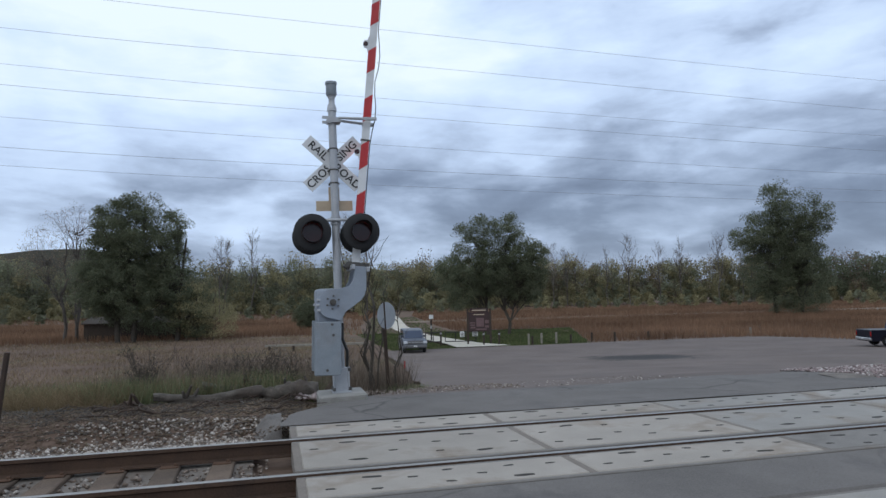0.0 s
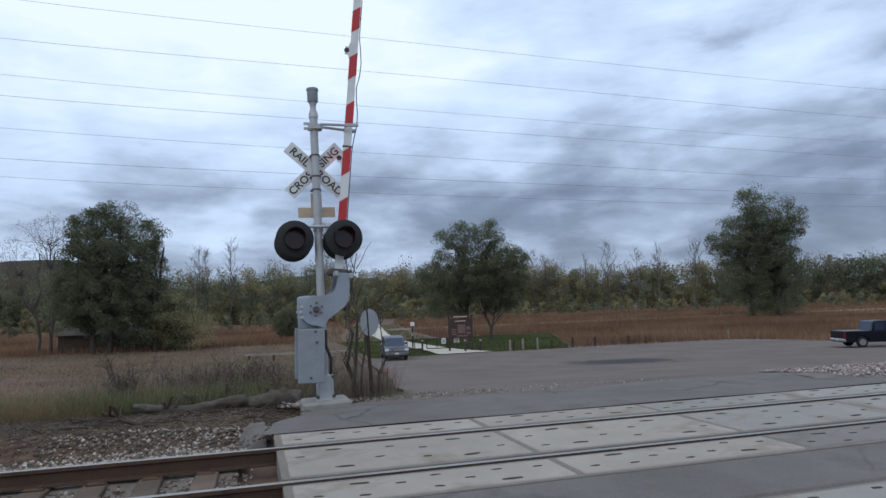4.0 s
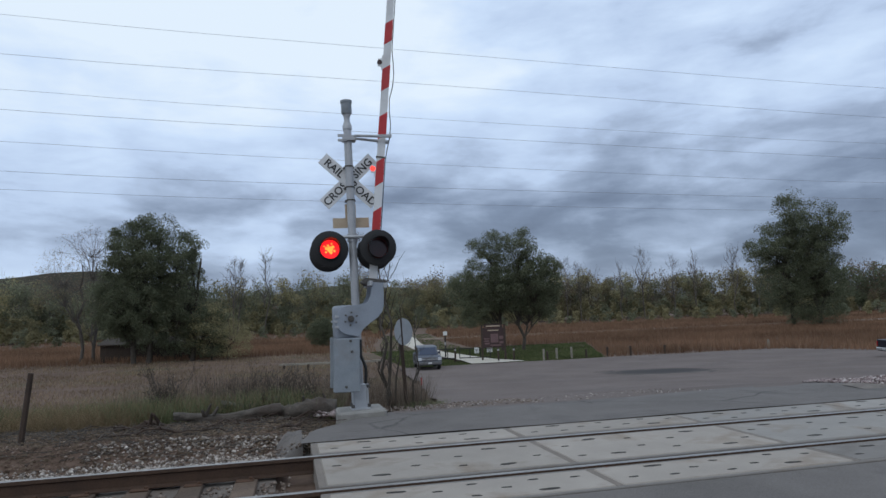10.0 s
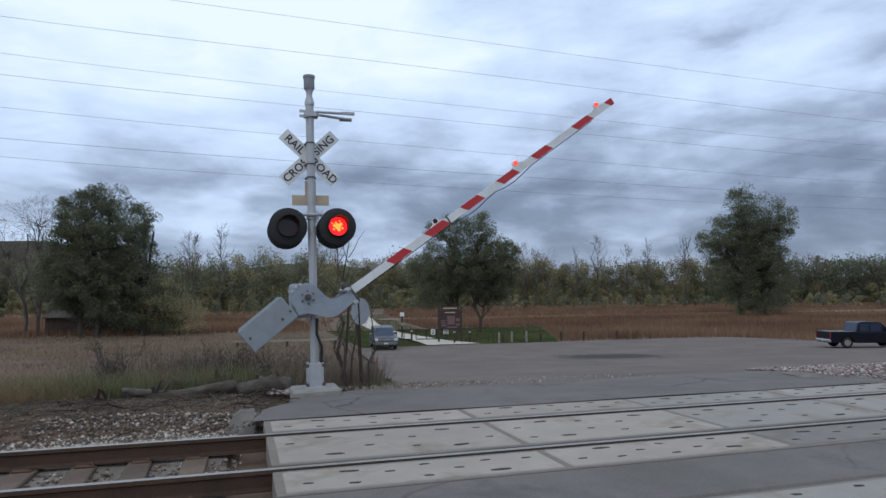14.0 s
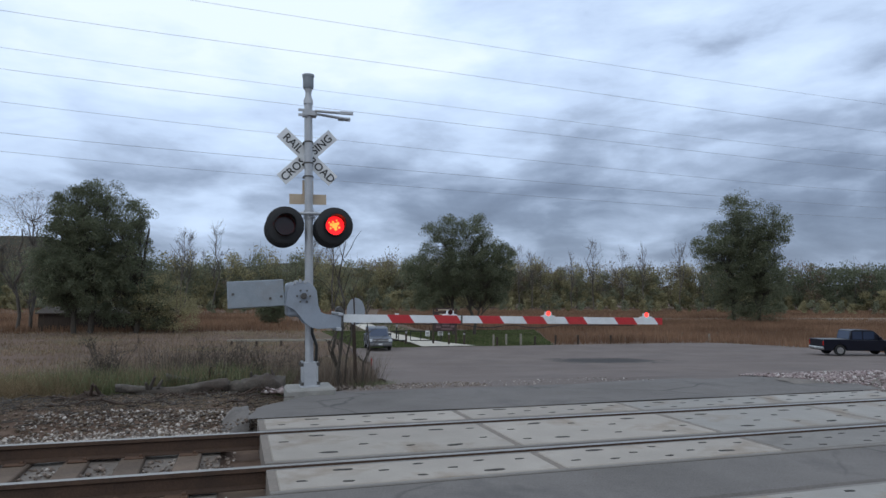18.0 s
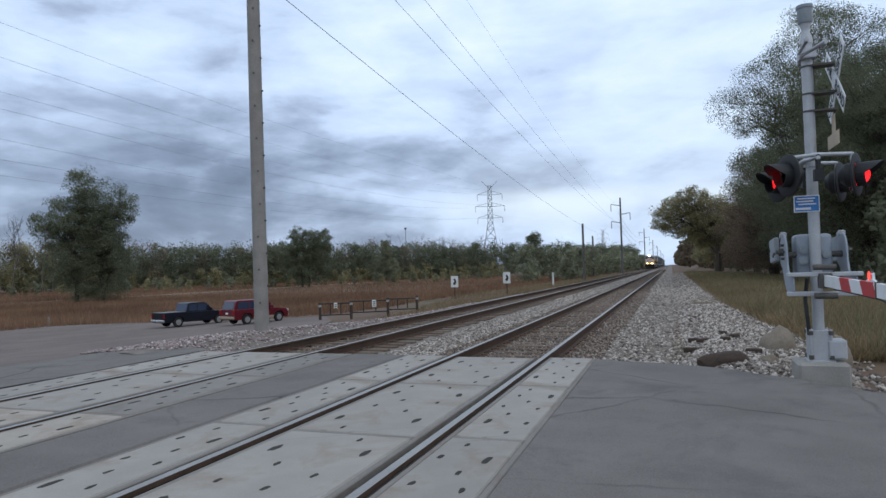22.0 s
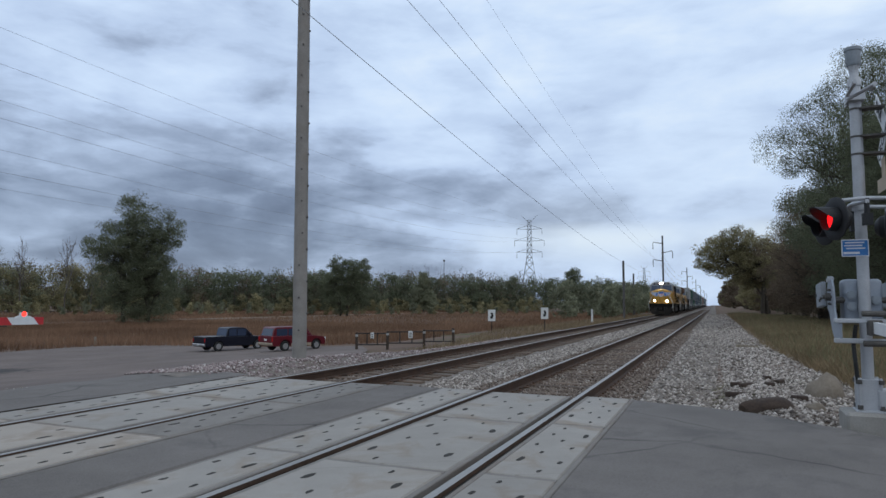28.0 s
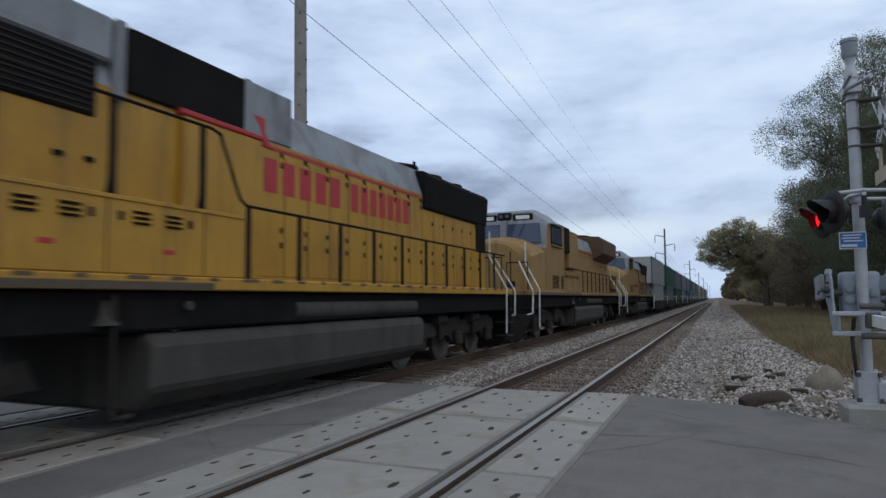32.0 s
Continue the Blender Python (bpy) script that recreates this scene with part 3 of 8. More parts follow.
stones("ballast_stones", 5000, (9.95, 40), (1.15, 1.8), lambda x, y: ballast_z(x, y) + 0.02, 0.034, STONE["brown"], "rust-brown stones over the tie ends", 18, 1.5)
stones("ballast_stones", 5000, (9.95, 40), (3.5, 4.2), lambda x, y: ballast_z(x, y) + 0.02, 0.034, STONE["brown"], "rust-brown stones over the tie ends", 19, 1.5)
stones("ballast_stones", 9000, (0.3, -8.5), (8.5, 12.4), lambda x, y: ballast_z(x, y) - 0.004, 0.022, STONE["soil"], "small red-brown clods in the dirt bank", 20, 1.1)
stones("ballast_stones", 260, (-0.35, 0.2), (8.4, 10.2), lambda x, y: -0.06 - 0.5 * np.maximum(0, 0.12 - x), 0.026, STONE["brown"], "brown grit on the crumbling asphalt edge", 33)
stones("ballast_stones", 2500, (0.0, -8), (4.2, 5.8), ballast_z, 0.036, STONE["grey"], "grey crushed ballast stones", 8, 1.2)

# ---- concrete crossing panels ----
M["panel_dirty"] = mat("grimy_crossing_concrete", (0.15, 0.135, 0.12), (0.24, 0.22, 0.20), 1.6, 0.88, bump=0.3, fine=80, wear=(0.13, 0.115, 0.10), wear_amount=0.7, wear_scale=0.9, random_tint=0.15)
M["edge_strip"] = mat("grey_brown_panel_edging", (0.14, 0.125, 0.112), (0.225, 0.205, 0.185), 3.0, 0.85, bump=0.3, fine=70, wear=(0.15, 0.115, 0.09), wear_amount=0.5)
EDGE = 0.055


def panel_mesh(length, width, holes, seed):
    """A bevelled slab with worn oval lifting slots."""
    rng_ = random.Random(seed)
    bm = bbox(-length / 2, length / 2, -width / 2, width / 2, -0.25, 0.0, 0.012)
    for x, y, a, b in holes:
        n, tilt = 12, rng_.uniform(-0.12, 0.12)
        ring = [[], []]
        for k in range(n):
            t = 2 * math.pi * k / n
            w = rng_.uniform(0.82, 1.2)
            c, d = a * w * math.copysign(abs(math.cos(t)) ** 0.7, math.cos(t)), b * w * math.copysign(abs(math.sin(t)) ** 0.7, math.sin(t))
            for r_, z in zip(ring, (-0.04, 0.0025)):
                r_.append(bm.verts.new((x + c, y + d + c * tilt, z)))
        bm.faces.new(ring[1]).material_index = 1
        for k in range(n):
            bm.faces.new((ring[0][k], ring[0][(k + 1) % n], ring[1][(k + 1) % n], ring[1][k])).material_index = 1
    return mesh_of("concrete_panel", bm, [M["panel"], M["slot"]])


GAUGE_HOLES = [(-0.66, -0.38, 0.085, 0.03), (-0.68, 0.40, 0.085, 0.026), (0.60, -0.40, 0.085, 0.03), (0.62, 0.37, 0.08, 0.026), (-0.28, -0.12, 0.045, 0.018), (-0.10, 0.30, 0.045, 0.018), (0.16, -0.30, 0.045, 0.018), (0.22, 0.12, 0.045, 0.018), (1.0, -0.15, 0.045, 0.018), (-1.04, 0.18, 0.045, 0.018), (1.02, 0.34, 0.045, 0.018)]
FIELD_HOLES = [(-0.62, 0.16, 0.085, 0.028), (-0.64, -0.20, 0.05, 0.018), (0.62, -0.20, 0.085, 0.028), (0.60, 0.14, 0.05, 0.018), (-0.30, 0.05, 0.045, 0.018), (-0.02, -0.18, 0.045, 0.018), (0.04, 0.18, 0.045, 0.018), (0.30, -0.02, 0.045, 0.018), (-1.0, -0.1, 0.045, 0.018), (0.98, 0.1, 0.045, 0.018)]
# y limits of the three rows of panels, measured from the middle of the track
ROWS_Y = (("gauge", -0.63, 0.63), ("field", 0.845, 1.555), ("field", -1.555, -0.845))
for yc, deck_x, pitch, stagger in ((2.637, 0.15, 2.46, 0.10), (6.779, 0.33, 2.44, 0.0)):
    far = yc > 5
    deck = thing("crossing_deck", "pale stained concrete crossing panels set around the rails", "crossing deck", group="crossing decks")
    shapes = {}
    for kind_, y0, y1 in ROWS_Y:
        if kind_ not in shapes:
            shapes[kind_] = panel_mesh(pitch - 0.07, y1 - y0 - 2 * EDGE, GAUGE_HOLES if kind_ == "gauge" else FIELD_HOLES, 3 if kind_ == "gauge" else 4)
    old, dirty = {}, {}
    for k_, me in shapes.items():
        old[k_], dirty[k_] = me.copy(), me.copy()
        old[k_].materials[0], dirty[k_].materials[0] = M["panel_old"], M["panel_dirty"]
    for kind_, y0, y1 in ROWS_Y:
        start = deck_x + (stagger if kind_ == "field" else 0)
        for i in range(4):
            x = start + pitch * (i + 0.5)
            use = shapes
            if far:
                use = dirty if y1 < 0 and i > 1 else (old if i < 2 else shapes)
            part("concrete_panel", use[kind_], None, deck, "grimy dark grey concrete panel" if use is dirty else "", m=pose(x, yc + (y0 + y1) / 2, 0.002 * (i % 2), 0, 0, 180 * (i % 2)))
        for i in range(5):
            x = start + pitch * i
            part("seam_filler", bbox(x - 0.036, x + 0.036, yc + y0 + EDGE, yc + y1 - EDGE, -0.2, -0.006), M["edge_strip"] if not far else M["grout"], deck, "brown dirt-filled joint")
        for e0, e1 in ((y0, y0 + EDGE), (y1 - EDGE, y1)):
            part("edge_strip", bbox(start - 0.036, start + pitch * 4 + 0.036, yc + e0, yc + e1 - 0.002, -0.25, -0.004, 0.008), M["edge_strip"], deck, "grey-brown panel edging")
    for s in (-1, 1):
        for a, b, z in ((0.632, 0.708, -0.06), (0.792, 0.843, -0.035)):
            y0, y1 = sorted((yc + s * a, yc + s * b))
            part("flangeway_filler", bbox(deck_x, deck_x + 4 * pitch, y0, y1, -0.24, z), M["slot"], deck, "black rubber flangeway filler")

# ---- crossing signals with gates ----
M.update(
    silver=mat("galvanised_grey_paint", (0.32, 0.33, 0.35), (0.46, 0.47, 0.49), 5, 0.5, 0.25, 0.12, 60, wear=(0.26, 0.25, 0.24), wear_amount=0.35),
    bluegrey=mat("blue_grey_enamel", (0.22, 0.25, 0.29), (0.30, 0.33, 0.38), 4, 0.55, 0.1, 0.1, 50, wear=(0.16, 0.15, 0.14), wear_amount=0.3),
    weight=mat("cast_counterweight", (0.20, 0.225, 0.25), (0.28, 0.31, 0.34), 5, 0.65, 0.1, 0.2, 50, wear=(0.2, 0.15, 0.12), wear_amount=0.25),
    black=mat("matt_black_paint", (0.008, 0.008, 0.009), (0.022, 0.022, 0.024), 8, 0.6, 0, 0.1),
    white=mat("weathered_white_reflective", (0.58, 0.59, 0.60), (0.74, 0.75, 0.76), 5, 0.5, 0, 0.05, 50, wear=(0.42, 0.41, 0.39), wear_amount=0.3),
    red=mat("faded_red_reflective", (0.38, 0.02, 0.025), (0.52, 0.04, 0.045), 6, 0.45, 0, 0.05, 50, wear=(0.30, 0.06, 0.05), wear_amount=0.3),
    tan=mat("faded_tan_plate", (0.40, 0.31, 0.22), (0.52, 0.42, 0.31), 6, 0.7),
    dark_lens=mat_plain("unlit_red_lens", (0.035, 0.006, 0.006), 0.15),
    lit_lens=mat_glow("lit_red_lens", (1.0, 0.012, 0.016), 1.5),
    lit_core=mat_glow("lit_lamp_core", (1.0, 0.26, 0.04), 1.8),
    lit_small=mat_glow("lit_arm_lamp", (1.0, 0.03, 0.02), 3.0),
    lettering=mat_plain("black_lettering", (0.015, 0.015, 0.015), 0.6),
    bolt=mat("dark_bolt_steel", (0.06, 0.055, 0.05), (0.15, 0.14, 0.13), 20, 0.6, 0.6),
    cable=mat_plain("black_cable", (0.012, 0.012, 0.012), 0.6),
    sign_blue=mat("blue_sign_sheet", (0.03, 0.15, 0.42), (0.045, 0.2, 0.5), 8, 0.4),
)


def text_mesh(body, size, depth, material, name="lettering"):
    cu = bpy.data.curves.new(name, "FONT")
    cu.body, cu.size, cu.extrude, cu.align_x, cu.align_y = body, size, depth, "CENTER", "CENTER"
    cu.resolution_u = 3
    cu.offset = 0.014 * size
    ob = bpy.data.objects.new(name, cu)
    me = bpy.data.meshes.new_from_object(ob)
    bpy.data.objects.remove(ob)
    bpy.data.curves.remove(cu)
    me.name = name
    me.materials.clear()
    me.materials.append(material)
    return me


def face_disc(r, y0, y1, front, back, core=None):
    """A thin disc across the y axis with one material in front (towards -y) and one behind."""
    bm = bmesh.new()
    n = 28
    ring = [[bm.verts.new((r * math.cos(2 * math.pi * i / n), y, r * math.sin(2 * math.pi * i / n))) for i in range(n)] for y in (y0, y1)]
    bm.faces.new(ring[0]).material_index = 0
    bm.faces.new(ring[1][::-1]).material_index = 1
    for i in range(n):
        bm.faces.new((ring[0][i], ring[0][(i + 1) % n], ring[1][(i + 1) % n], ring[1][i])).material_index = 1
    mats = [front, back]
    if core:
        for a, b, rr in ((0, 0, 0.05), (0.05, 0.035, 0.026), (-0.055, 0.015, 0.026), (0.015, -0.055, 0.026), (-0.03, 0.06, 0.018), (0.07, -0.03, 0.02), (-0.065, -0.045, 0.018), (0.03, 0.085, 0.014), (-0.09, 0.05, 0.013)):
            ring = [bm.verts.new((a + rr * math.cos(2 * math.pi * i / 10), y0 - 0.004, b + rr * math.sin(2 * math.pi * i / 10))) for i in range(10)]
            bm.faces.new(ring).material_index = 2
        mats.append(core)
    return mesh_of("lens", bm, mats)


def lamp(parent, u, y, z, facing, yaw=0.0, static=None, core=True):
    """A round black background with visor and lens. facing -1: towards -y. Returns the lens."""
    turn = pose(u, y, z, 0, 0, (0 if facing < 0 else 180) + yaw) @ Matrix.Scale(1.0 if core else 0.86, 4)
    bm = lathe([(0.0, 0.0), (0.28, 0.0), (0.30, 0.015), (0.30, 0.03), (0.285, 0.04), (0.17, 0.03), (0.165, 0.01), (0.0, 0.01)], 32, pose(0, 0.02, 0, 90))
    ob = part("lamp_background", bm, M["black"], parent, "round black signal background", turn, 40)
    # visor: an open tube, longer above
    vb = bmesh.new()
    seg, r = 24, 0.165
    rows_ = []
    for k in range(2):
        ring = []
        for i in range(seg):
            a = 2 * math.pi * i / seg
            reach = 0.0 if k == 0 else 0.12 + 0.20 * max(0.0, math.sin(a)) ** 0.7
            for rr in (r, r - 0.008):
                ring.append(vb.verts.new((rr * math.cos(a), -reach - 0.01, rr * math.sin(a))))
        rows_.append(ring)
    for i in range(seg):
        j = (i + 1) % seg
        for o in (0, 1):
            vb.faces.new((rows_[0][2 * i + o], rows_[0][2 * j + o], rows_[1][2 * j + o], rows_[1][2 * i + o]))
        vb.faces.new((rows_[1][2 * i], rows_[1][2 * j], rows_[1][2 * j + 1], rows_[1][2 * i + 1]))
    bmesh.ops.recalc_face_normals(vb, faces=vb.faces[:])
    part("visor", vb, M["black"], ob, "black lamp visor")
    part("lamp_housing", lathe([(0.0, 0.0), (0.165, 0.0), (0.165, 0.09), (0.10, 0.16), (0.0, 0.17)], 24, pose(0, 0.03, 0, -90)), M["black"], ob, "", None, 40)
    lens = part("lens", face_disc(0.15, -0.012, 0.0, M["lit_lens"], M["dark_lens"], M["lit_core"] if core else None), None, ob, "round red signal lens", pose(0, -0.015, 0, 0, 0, 0 if static else 180))
    return lens


ARM_REDS = [(1.408, 1.79), (2.218, 2.64), (3.034, 3.43), (3.876, 4.27), (4.709, 5.09), (5.736, 6.152), (6.614, 6.80)]


def arm_height(x):
    return 0.066 - 0.0008 * x


def gate(m, label, half=(0.415, 0.205, -0.72)):
    """The moving gate: turns about its pivot at the origin, arm along +x when down."""
    g = thing("crossing_gate", label, "crossing gate", m, "crossing gates")
    # a round cheek about the pivot that runs down into the neck of the arm
    cheek = [(0.235 * math.cos(math.radians(a)) - 0.02, 0.235 * math.sin(math.radians(a))) for a in range(20, 200, 15)]
    plate = cheek + [(-0.28, -0.15), (-0.14, -0.21), (0.05, -0.43), (0.14, -0.49), (0.24, -0.51), (0.60, -0.485), (0.60, -0.305), (0.38, -0.29), (0.28, -0.245), (0.235, -0.15)]
    for s in (-1, 1):
        part("side_plate", prism(plate, s * 0.33 - 0.012, s * 0.33 + 0.012, "y", 0.004), M["bluegrey"], g, "curved blue-grey gate side plate")
        tilt = pose(half[2], 0, 0.02, 0, -4.4, 0)
        w = part("counterweight", bbox(-half[0], half[0], s * 0.375 - 0.03, s * 0.375 + 0.03, -half[1], half[1], 0.012), M["weight"], g, "slab of grey cast counterweight", tilt)
        for a, b in ((-0.8 * half[0], 0.01), (0.5 * half[0], -0.08), (0.9 * half[0], -0.06)):
            bm = bmesh.new()
            rod(bm, (a, s * 0.395, b), (a, s * 0.42, b), 0.022, seg=8)
            part("bolt", bm, M["bolt"], w)
        hub = bmesh.new()
        rod(hub, (0, s * 0.33, 0), (0, s * 0.40, 0), 0.05, seg=16)
        rod(hub, (0, s * 0.40, 0), (0, s * 0.43, 0), 0.028, seg=8)
        part("pivot_hub", hub, M["bolt"], g, "bolted steel pivot hub")
        for i in range(6):
            a = i * math.pi / 3
            b = bmesh.new()
            rod(b, (0.1 * math.cos(a), s * 0.34, 0.1 * math.sin(a)), (0.1 * math.cos(a), s * 0.365, 0.1 * math.sin(a)), 0.016, seg=6)
            part("bolt", b, M["bolt"], g)
        for a, z in ((-0.14, 0.21), (-0.06, 0.235), (0.02, 0.225)):
            part("cheek_lug", bbox(a - 0.02, a + 0.02, s * 0.33 - 0.03, s * 0.33 + 0.03, z - 0.03, z + 0.025, 0.006), M["silver"], g)
    part("crossbar", bbox(0.54, 0.62, -0.40, 0.40, -0.30, -0.25, 0.008), M["silver"], g, "pale grey crossbar")
    part("crossbar", bbox(0.52, 0.60, -0.40, 0.40, -0.535, -0.48, 0.008), M["silver"], g, "pale grey crossbar")
    bm = bmesh.new()
    box(bm, 0.55, 0.68, -0.07, 0.07, *((-0.50, -0.20) if half[0] > 0.3 else (-0.44, -0.26)))
    bevelled(bm, 0.01)
    rod(bm, (0.61, -0.12, -0.19), (0.61, 0.12, -0.19), 0.035, seg=10)
    rod(bm, (0.64, -0.12, -0.53), (0.64, 0.12, -0.53), 0.035, seg=10)
    part("arm_clamp", bm, M["bolt"], g, "dark bolted arm clamp")
    # the arm: a tapered flat bar in white with red sleeves
    x0, x1, zc = 0.62, 6.80, -0.35
    bm = bmesh.new()
    for xa, xb in ((x0, x1),):
        vs = []
        for x in (xa, xb):
            hh = arm_height(x)
            for y, z in ((-0.022, -hh), (0.022, -hh), (0.022, hh), (-0.022, hh)):
                vs.append(bm.verts.new((x, y, zc + z)))
        for q in ((0, 1, 2, 3), (7, 6, 5, 4), (0, 4, 5, 1), (1, 5, 6, 2), (2, 6, 7, 3), (3, 7, 4, 0)):
            bm.faces.new([vs[i] for i in q])
    bmesh.ops.recalc_face_normals(bm, faces=bm.faces[:])
    arm = part("arm", bm, M["white"], g, "white tapered gate arm with red bands")
    for k, (xr, xe) in enumerate(ARM_REDS):
        xe = min(xe, x1 + 0.004)
        slant = 0.10
        ha, hb = arm_height(xr) + 0.003, arm_height(xe) + 0.003
        end = 0 if k == 6 else slant
        outline = [(xr, zc + ha), (xe, zc + hb), (xe + end, zc - hb), (xr + slant, zc - ha)]
        part("red_band", prism(outline, -0.0255, 0.0255), M["red"], arm, "faded red band")
    lenses = []
    for x, lit in ((2.524, 1), (4.39, 0), (6.451, 2)):
        z = zc + arm_height(x)
        part("arm_lamp", prism([(x - 0.145, z), (x + 0.145, z), (x + 0.13, z + 0.018), (x + 0.07, z + 0.03), (x + 0.065, z + 0.085), (x - 0.065, z + 0.085), (x - 0.07, z + 0.03), (x - 0.13, z + 0.018)], -0.012, 0.012, "y", 0.003), M["white"], arm, "small white lamp housing on the gate arm")
        ln = part("arm_lens", face_disc(0.042, -0.018, 0.018, M["lit_small"], M["dark_lens"]), None, g, "small red arm lens", pose(x, -0.0, z + 0.058, 0, 0, 180))
        lenses.append((ln, Vector((x, -0.0, z + 0.058)), lit))
    strap = bmesh.new()
    box(strap, 2.715, 2.745, -0.028, 0.028, zc - arm_height(2.7) - 0.012, zc + arm_height(2.7) + 0.012)
    part("arm_strap", strap, M["bolt"], arm, "dark strap at the arm's joint")
    # the cable that sags along the arm
    pts = []
    for k in range(25):
        x = 0.9 + (6.2 - 0.9) * k / 24
        sag = 0.07 * abs(math.sin((x - 2.74) * 3.3)) if 2.74 < x < 4.6 else 0.012
        pts.append((x, 0.03, zc - arm_height(x) - 0.01 - sag))
    V, F = [], []
    for i, p in enumerate(pts):
        q0, q1 = pts[max(i - 1, 0)], pts[min(i + 1, 24)]
        d = Vector((q1[0] - q0[0], 0, q1[2] - q0[2])).normalized()
        V += [(p[0] - d.z * 0.008 * math.cos(a), p[1] + 0.008 * math.sin(a), p[2] + d.x * 0.008 * math.cos(a)) for a in (0, 1.257, 2.513, 3.770, 5.027)]
        if i:
            F += [(5 * i - 5 + k, 5 * i - 5 + (k + 1) % 5, 5 * i + (k + 1) % 5, 5 * i + k) for k in range(5)]
    part("arm_cable", mesh_np("arm_cable", V, F, M["cable"], True), None, g, "thin black cable slung under the arm")
    return g, lenses


def crossing_signal(m, label, static, dt=0.0, buck=3.85, plate_z=0.09, dl=0.0):
    s = thing("crossing_signal", label, "crossing signal", m, "crossing signals")
    fw, up = (0.285, 0.07) if static else (0.375, 0.0)
    part("foundation", bbox(-fw, fw, -fw, fw, -0.25, 0.10 + up, 0.03), M["concrete"], s, "weathered concrete foundation block")
    bm = bmesh.new()
    box(bm, -0.15, 0.15, -0.15, 0.15, 0.08 + up, 0.12 + up)
    for i in range(4):
        a = math.pi / 4 + i * math.pi / 2
        c, d = math.cos(a), math.sin(a)
        rod(bm, (0.155 * c, 0.155 * d, 0.10 + up), (0.155 * c, 0.155 * d, 0.50 + up), 0.02, seg=8)
    bevelled(bm, 0.006)
    box(bm, -0.115, 0.115, -0.115, 0.115, 0.12 + up, 0.48 + up)
    part("mast_base", bm, M["silver"], s, "grey cast junction base")
    for i in range(4):
        a = math.pi / 4 + i * math.pi / 2
        for z in (0.13, 0.43):
            b = bmesh.new()
            rod(b, (0.18 * math.cos(a), 0.16 * math.sin(a), z + up), (0.18 * math.cos(a), 0.16 * math.sin(a), z + up + 0.05), 0.03, seg=6)
            part("bolt", b, M["bolt"], s)
    bm = bmesh.new()
    rod(bm, (0, 0, 0.4), (0, 0, 4.78 + dt), 0.066, seg=20, caps=True)
    part("mast", bm, M["silver"], s, "round silver-painted mast", None, 40)
    # bell on top
    part("bell", lathe([(0.0, 4.98), (0.075, 4.98), (0.088, 5.0), (0.088, 5.17), (0.098, 5.175), (0.098, 5.215), (0.0, 5.22)], 20), M["weight"], s, "grey crossing bell", pose(0, 0, dt), 40)
    part("bell_neck", lathe([(0.0, 4.72), (0.078, 4.72), (0.078, 4.78), (0.05, 4.86), (0.05, 4.92), (0.07, 4.985), (0.0, 4.985)], 16), M["silver"], s, "", pose(0, 0, dt), 40)
    # arm rest bracket: a fork that receives the raised arm
    bm = bmesh.new()
    box(bm, -0.17, -0.02, -0.09, -0.06, 4.50, 4.54)
    box(bm, -0.17, -0.02, -0.09, -0.06, 4.58, 4.62)
    box(bm, -0.09, 0.13, -0.1, 0.09, 4.52, 4.60)
    for a, b, c in ((-0.10, 0.02, 4.59), (-0.09, 0.22, 4.545)):
        rod(bm, (0.1, a, c), (0.70, b - 0.14, c - 0.015), 0.022, 0.026, seg=8)
    box(bm, 0.50, 0.72, -0.14, -0.11, 4.555, 4.605)
    box(bm, 0.50, 0.70, 0.06, 0.09, 4.50, 4.56)
    part("arm_rest", bm, M["silver"], s, "forked silver arm rest bracket", pose(0, 0, dt))
    # crossbuck
    bc = Vector((0.0, 0.16 if not static else 0.30, buck))
    for ang, word, dy in ((-43, "RAILROAD", 0.0), (43, "CROSSING", 0.012)):
        blade = part("crossbuck_blade", bbox(-0.58, 0.58, -0.004, 0.004, -0.11, 0.11, 0.002), M["white"], s, "white reflective crossbuck blade", Matrix.Translation(bc + Vector((0, dy, 0))) @ pose(0, 0, 0, 0, -ang, 0))
        for half, off in ((word[:4], -0.32), (word[4:], 0.32)):
            for side in (1, -1):
                part("lettering", text_mesh(half, 0.185, 0.001, M["lettering"]), None, blade, "black capital lettering", pose(off * side, -0.0085 * side, -0.005, 90, 0, 0 if side > 0 else 180))
    for z in (buck - 0.36, buck - 0.14, buck + 0.21):
        bm = bmesh.new()
        rod(bm, (0, 0, z - 0.012), (0, 0, z + 0.012), 0.074, seg=16)
        box(bm, -0.085, 0.085, 0.04, bc.y - 0.004, z - 0.012, z + 0.012)
        part("strap", bm, M["bolt"], s)
    part("track_plate", bbox(-0.30, 0.30, 0.115, 0.121, 2.955, 3.125, 0.002), M["tan"], s, "blank back of a tan plate", pose(0, bc.y - 0.16, plate_z))
    part("track_plate", bbox(-0.09, 0.09, 0.123, 0.129, 3.10, 3.36, 0.002), M["tan"], s, "blank back of a tan plate", pose(0, bc.y - 0.16, plate_z))
    # lamps on a crossarm
    part("crossarm", pipe([(-0.42, 0.0, 2.86), (-0.1, -0.1, 2.87), (0.1, -0.1, 2.87), (0.42, 0.0, 2.86)], 0.026, 8), M["silver"], s, "silver lamp crossarm", pose(0, 0, dl))
    bm = bmesh.new()
    rod(bm, (0, 0, 2.80), (0, 0, 2.93), 0.085, seg=16)
    part("crossarm_clamp", bm, M["silver"], s, "", pose(0, 0, dl))
    lenses = []
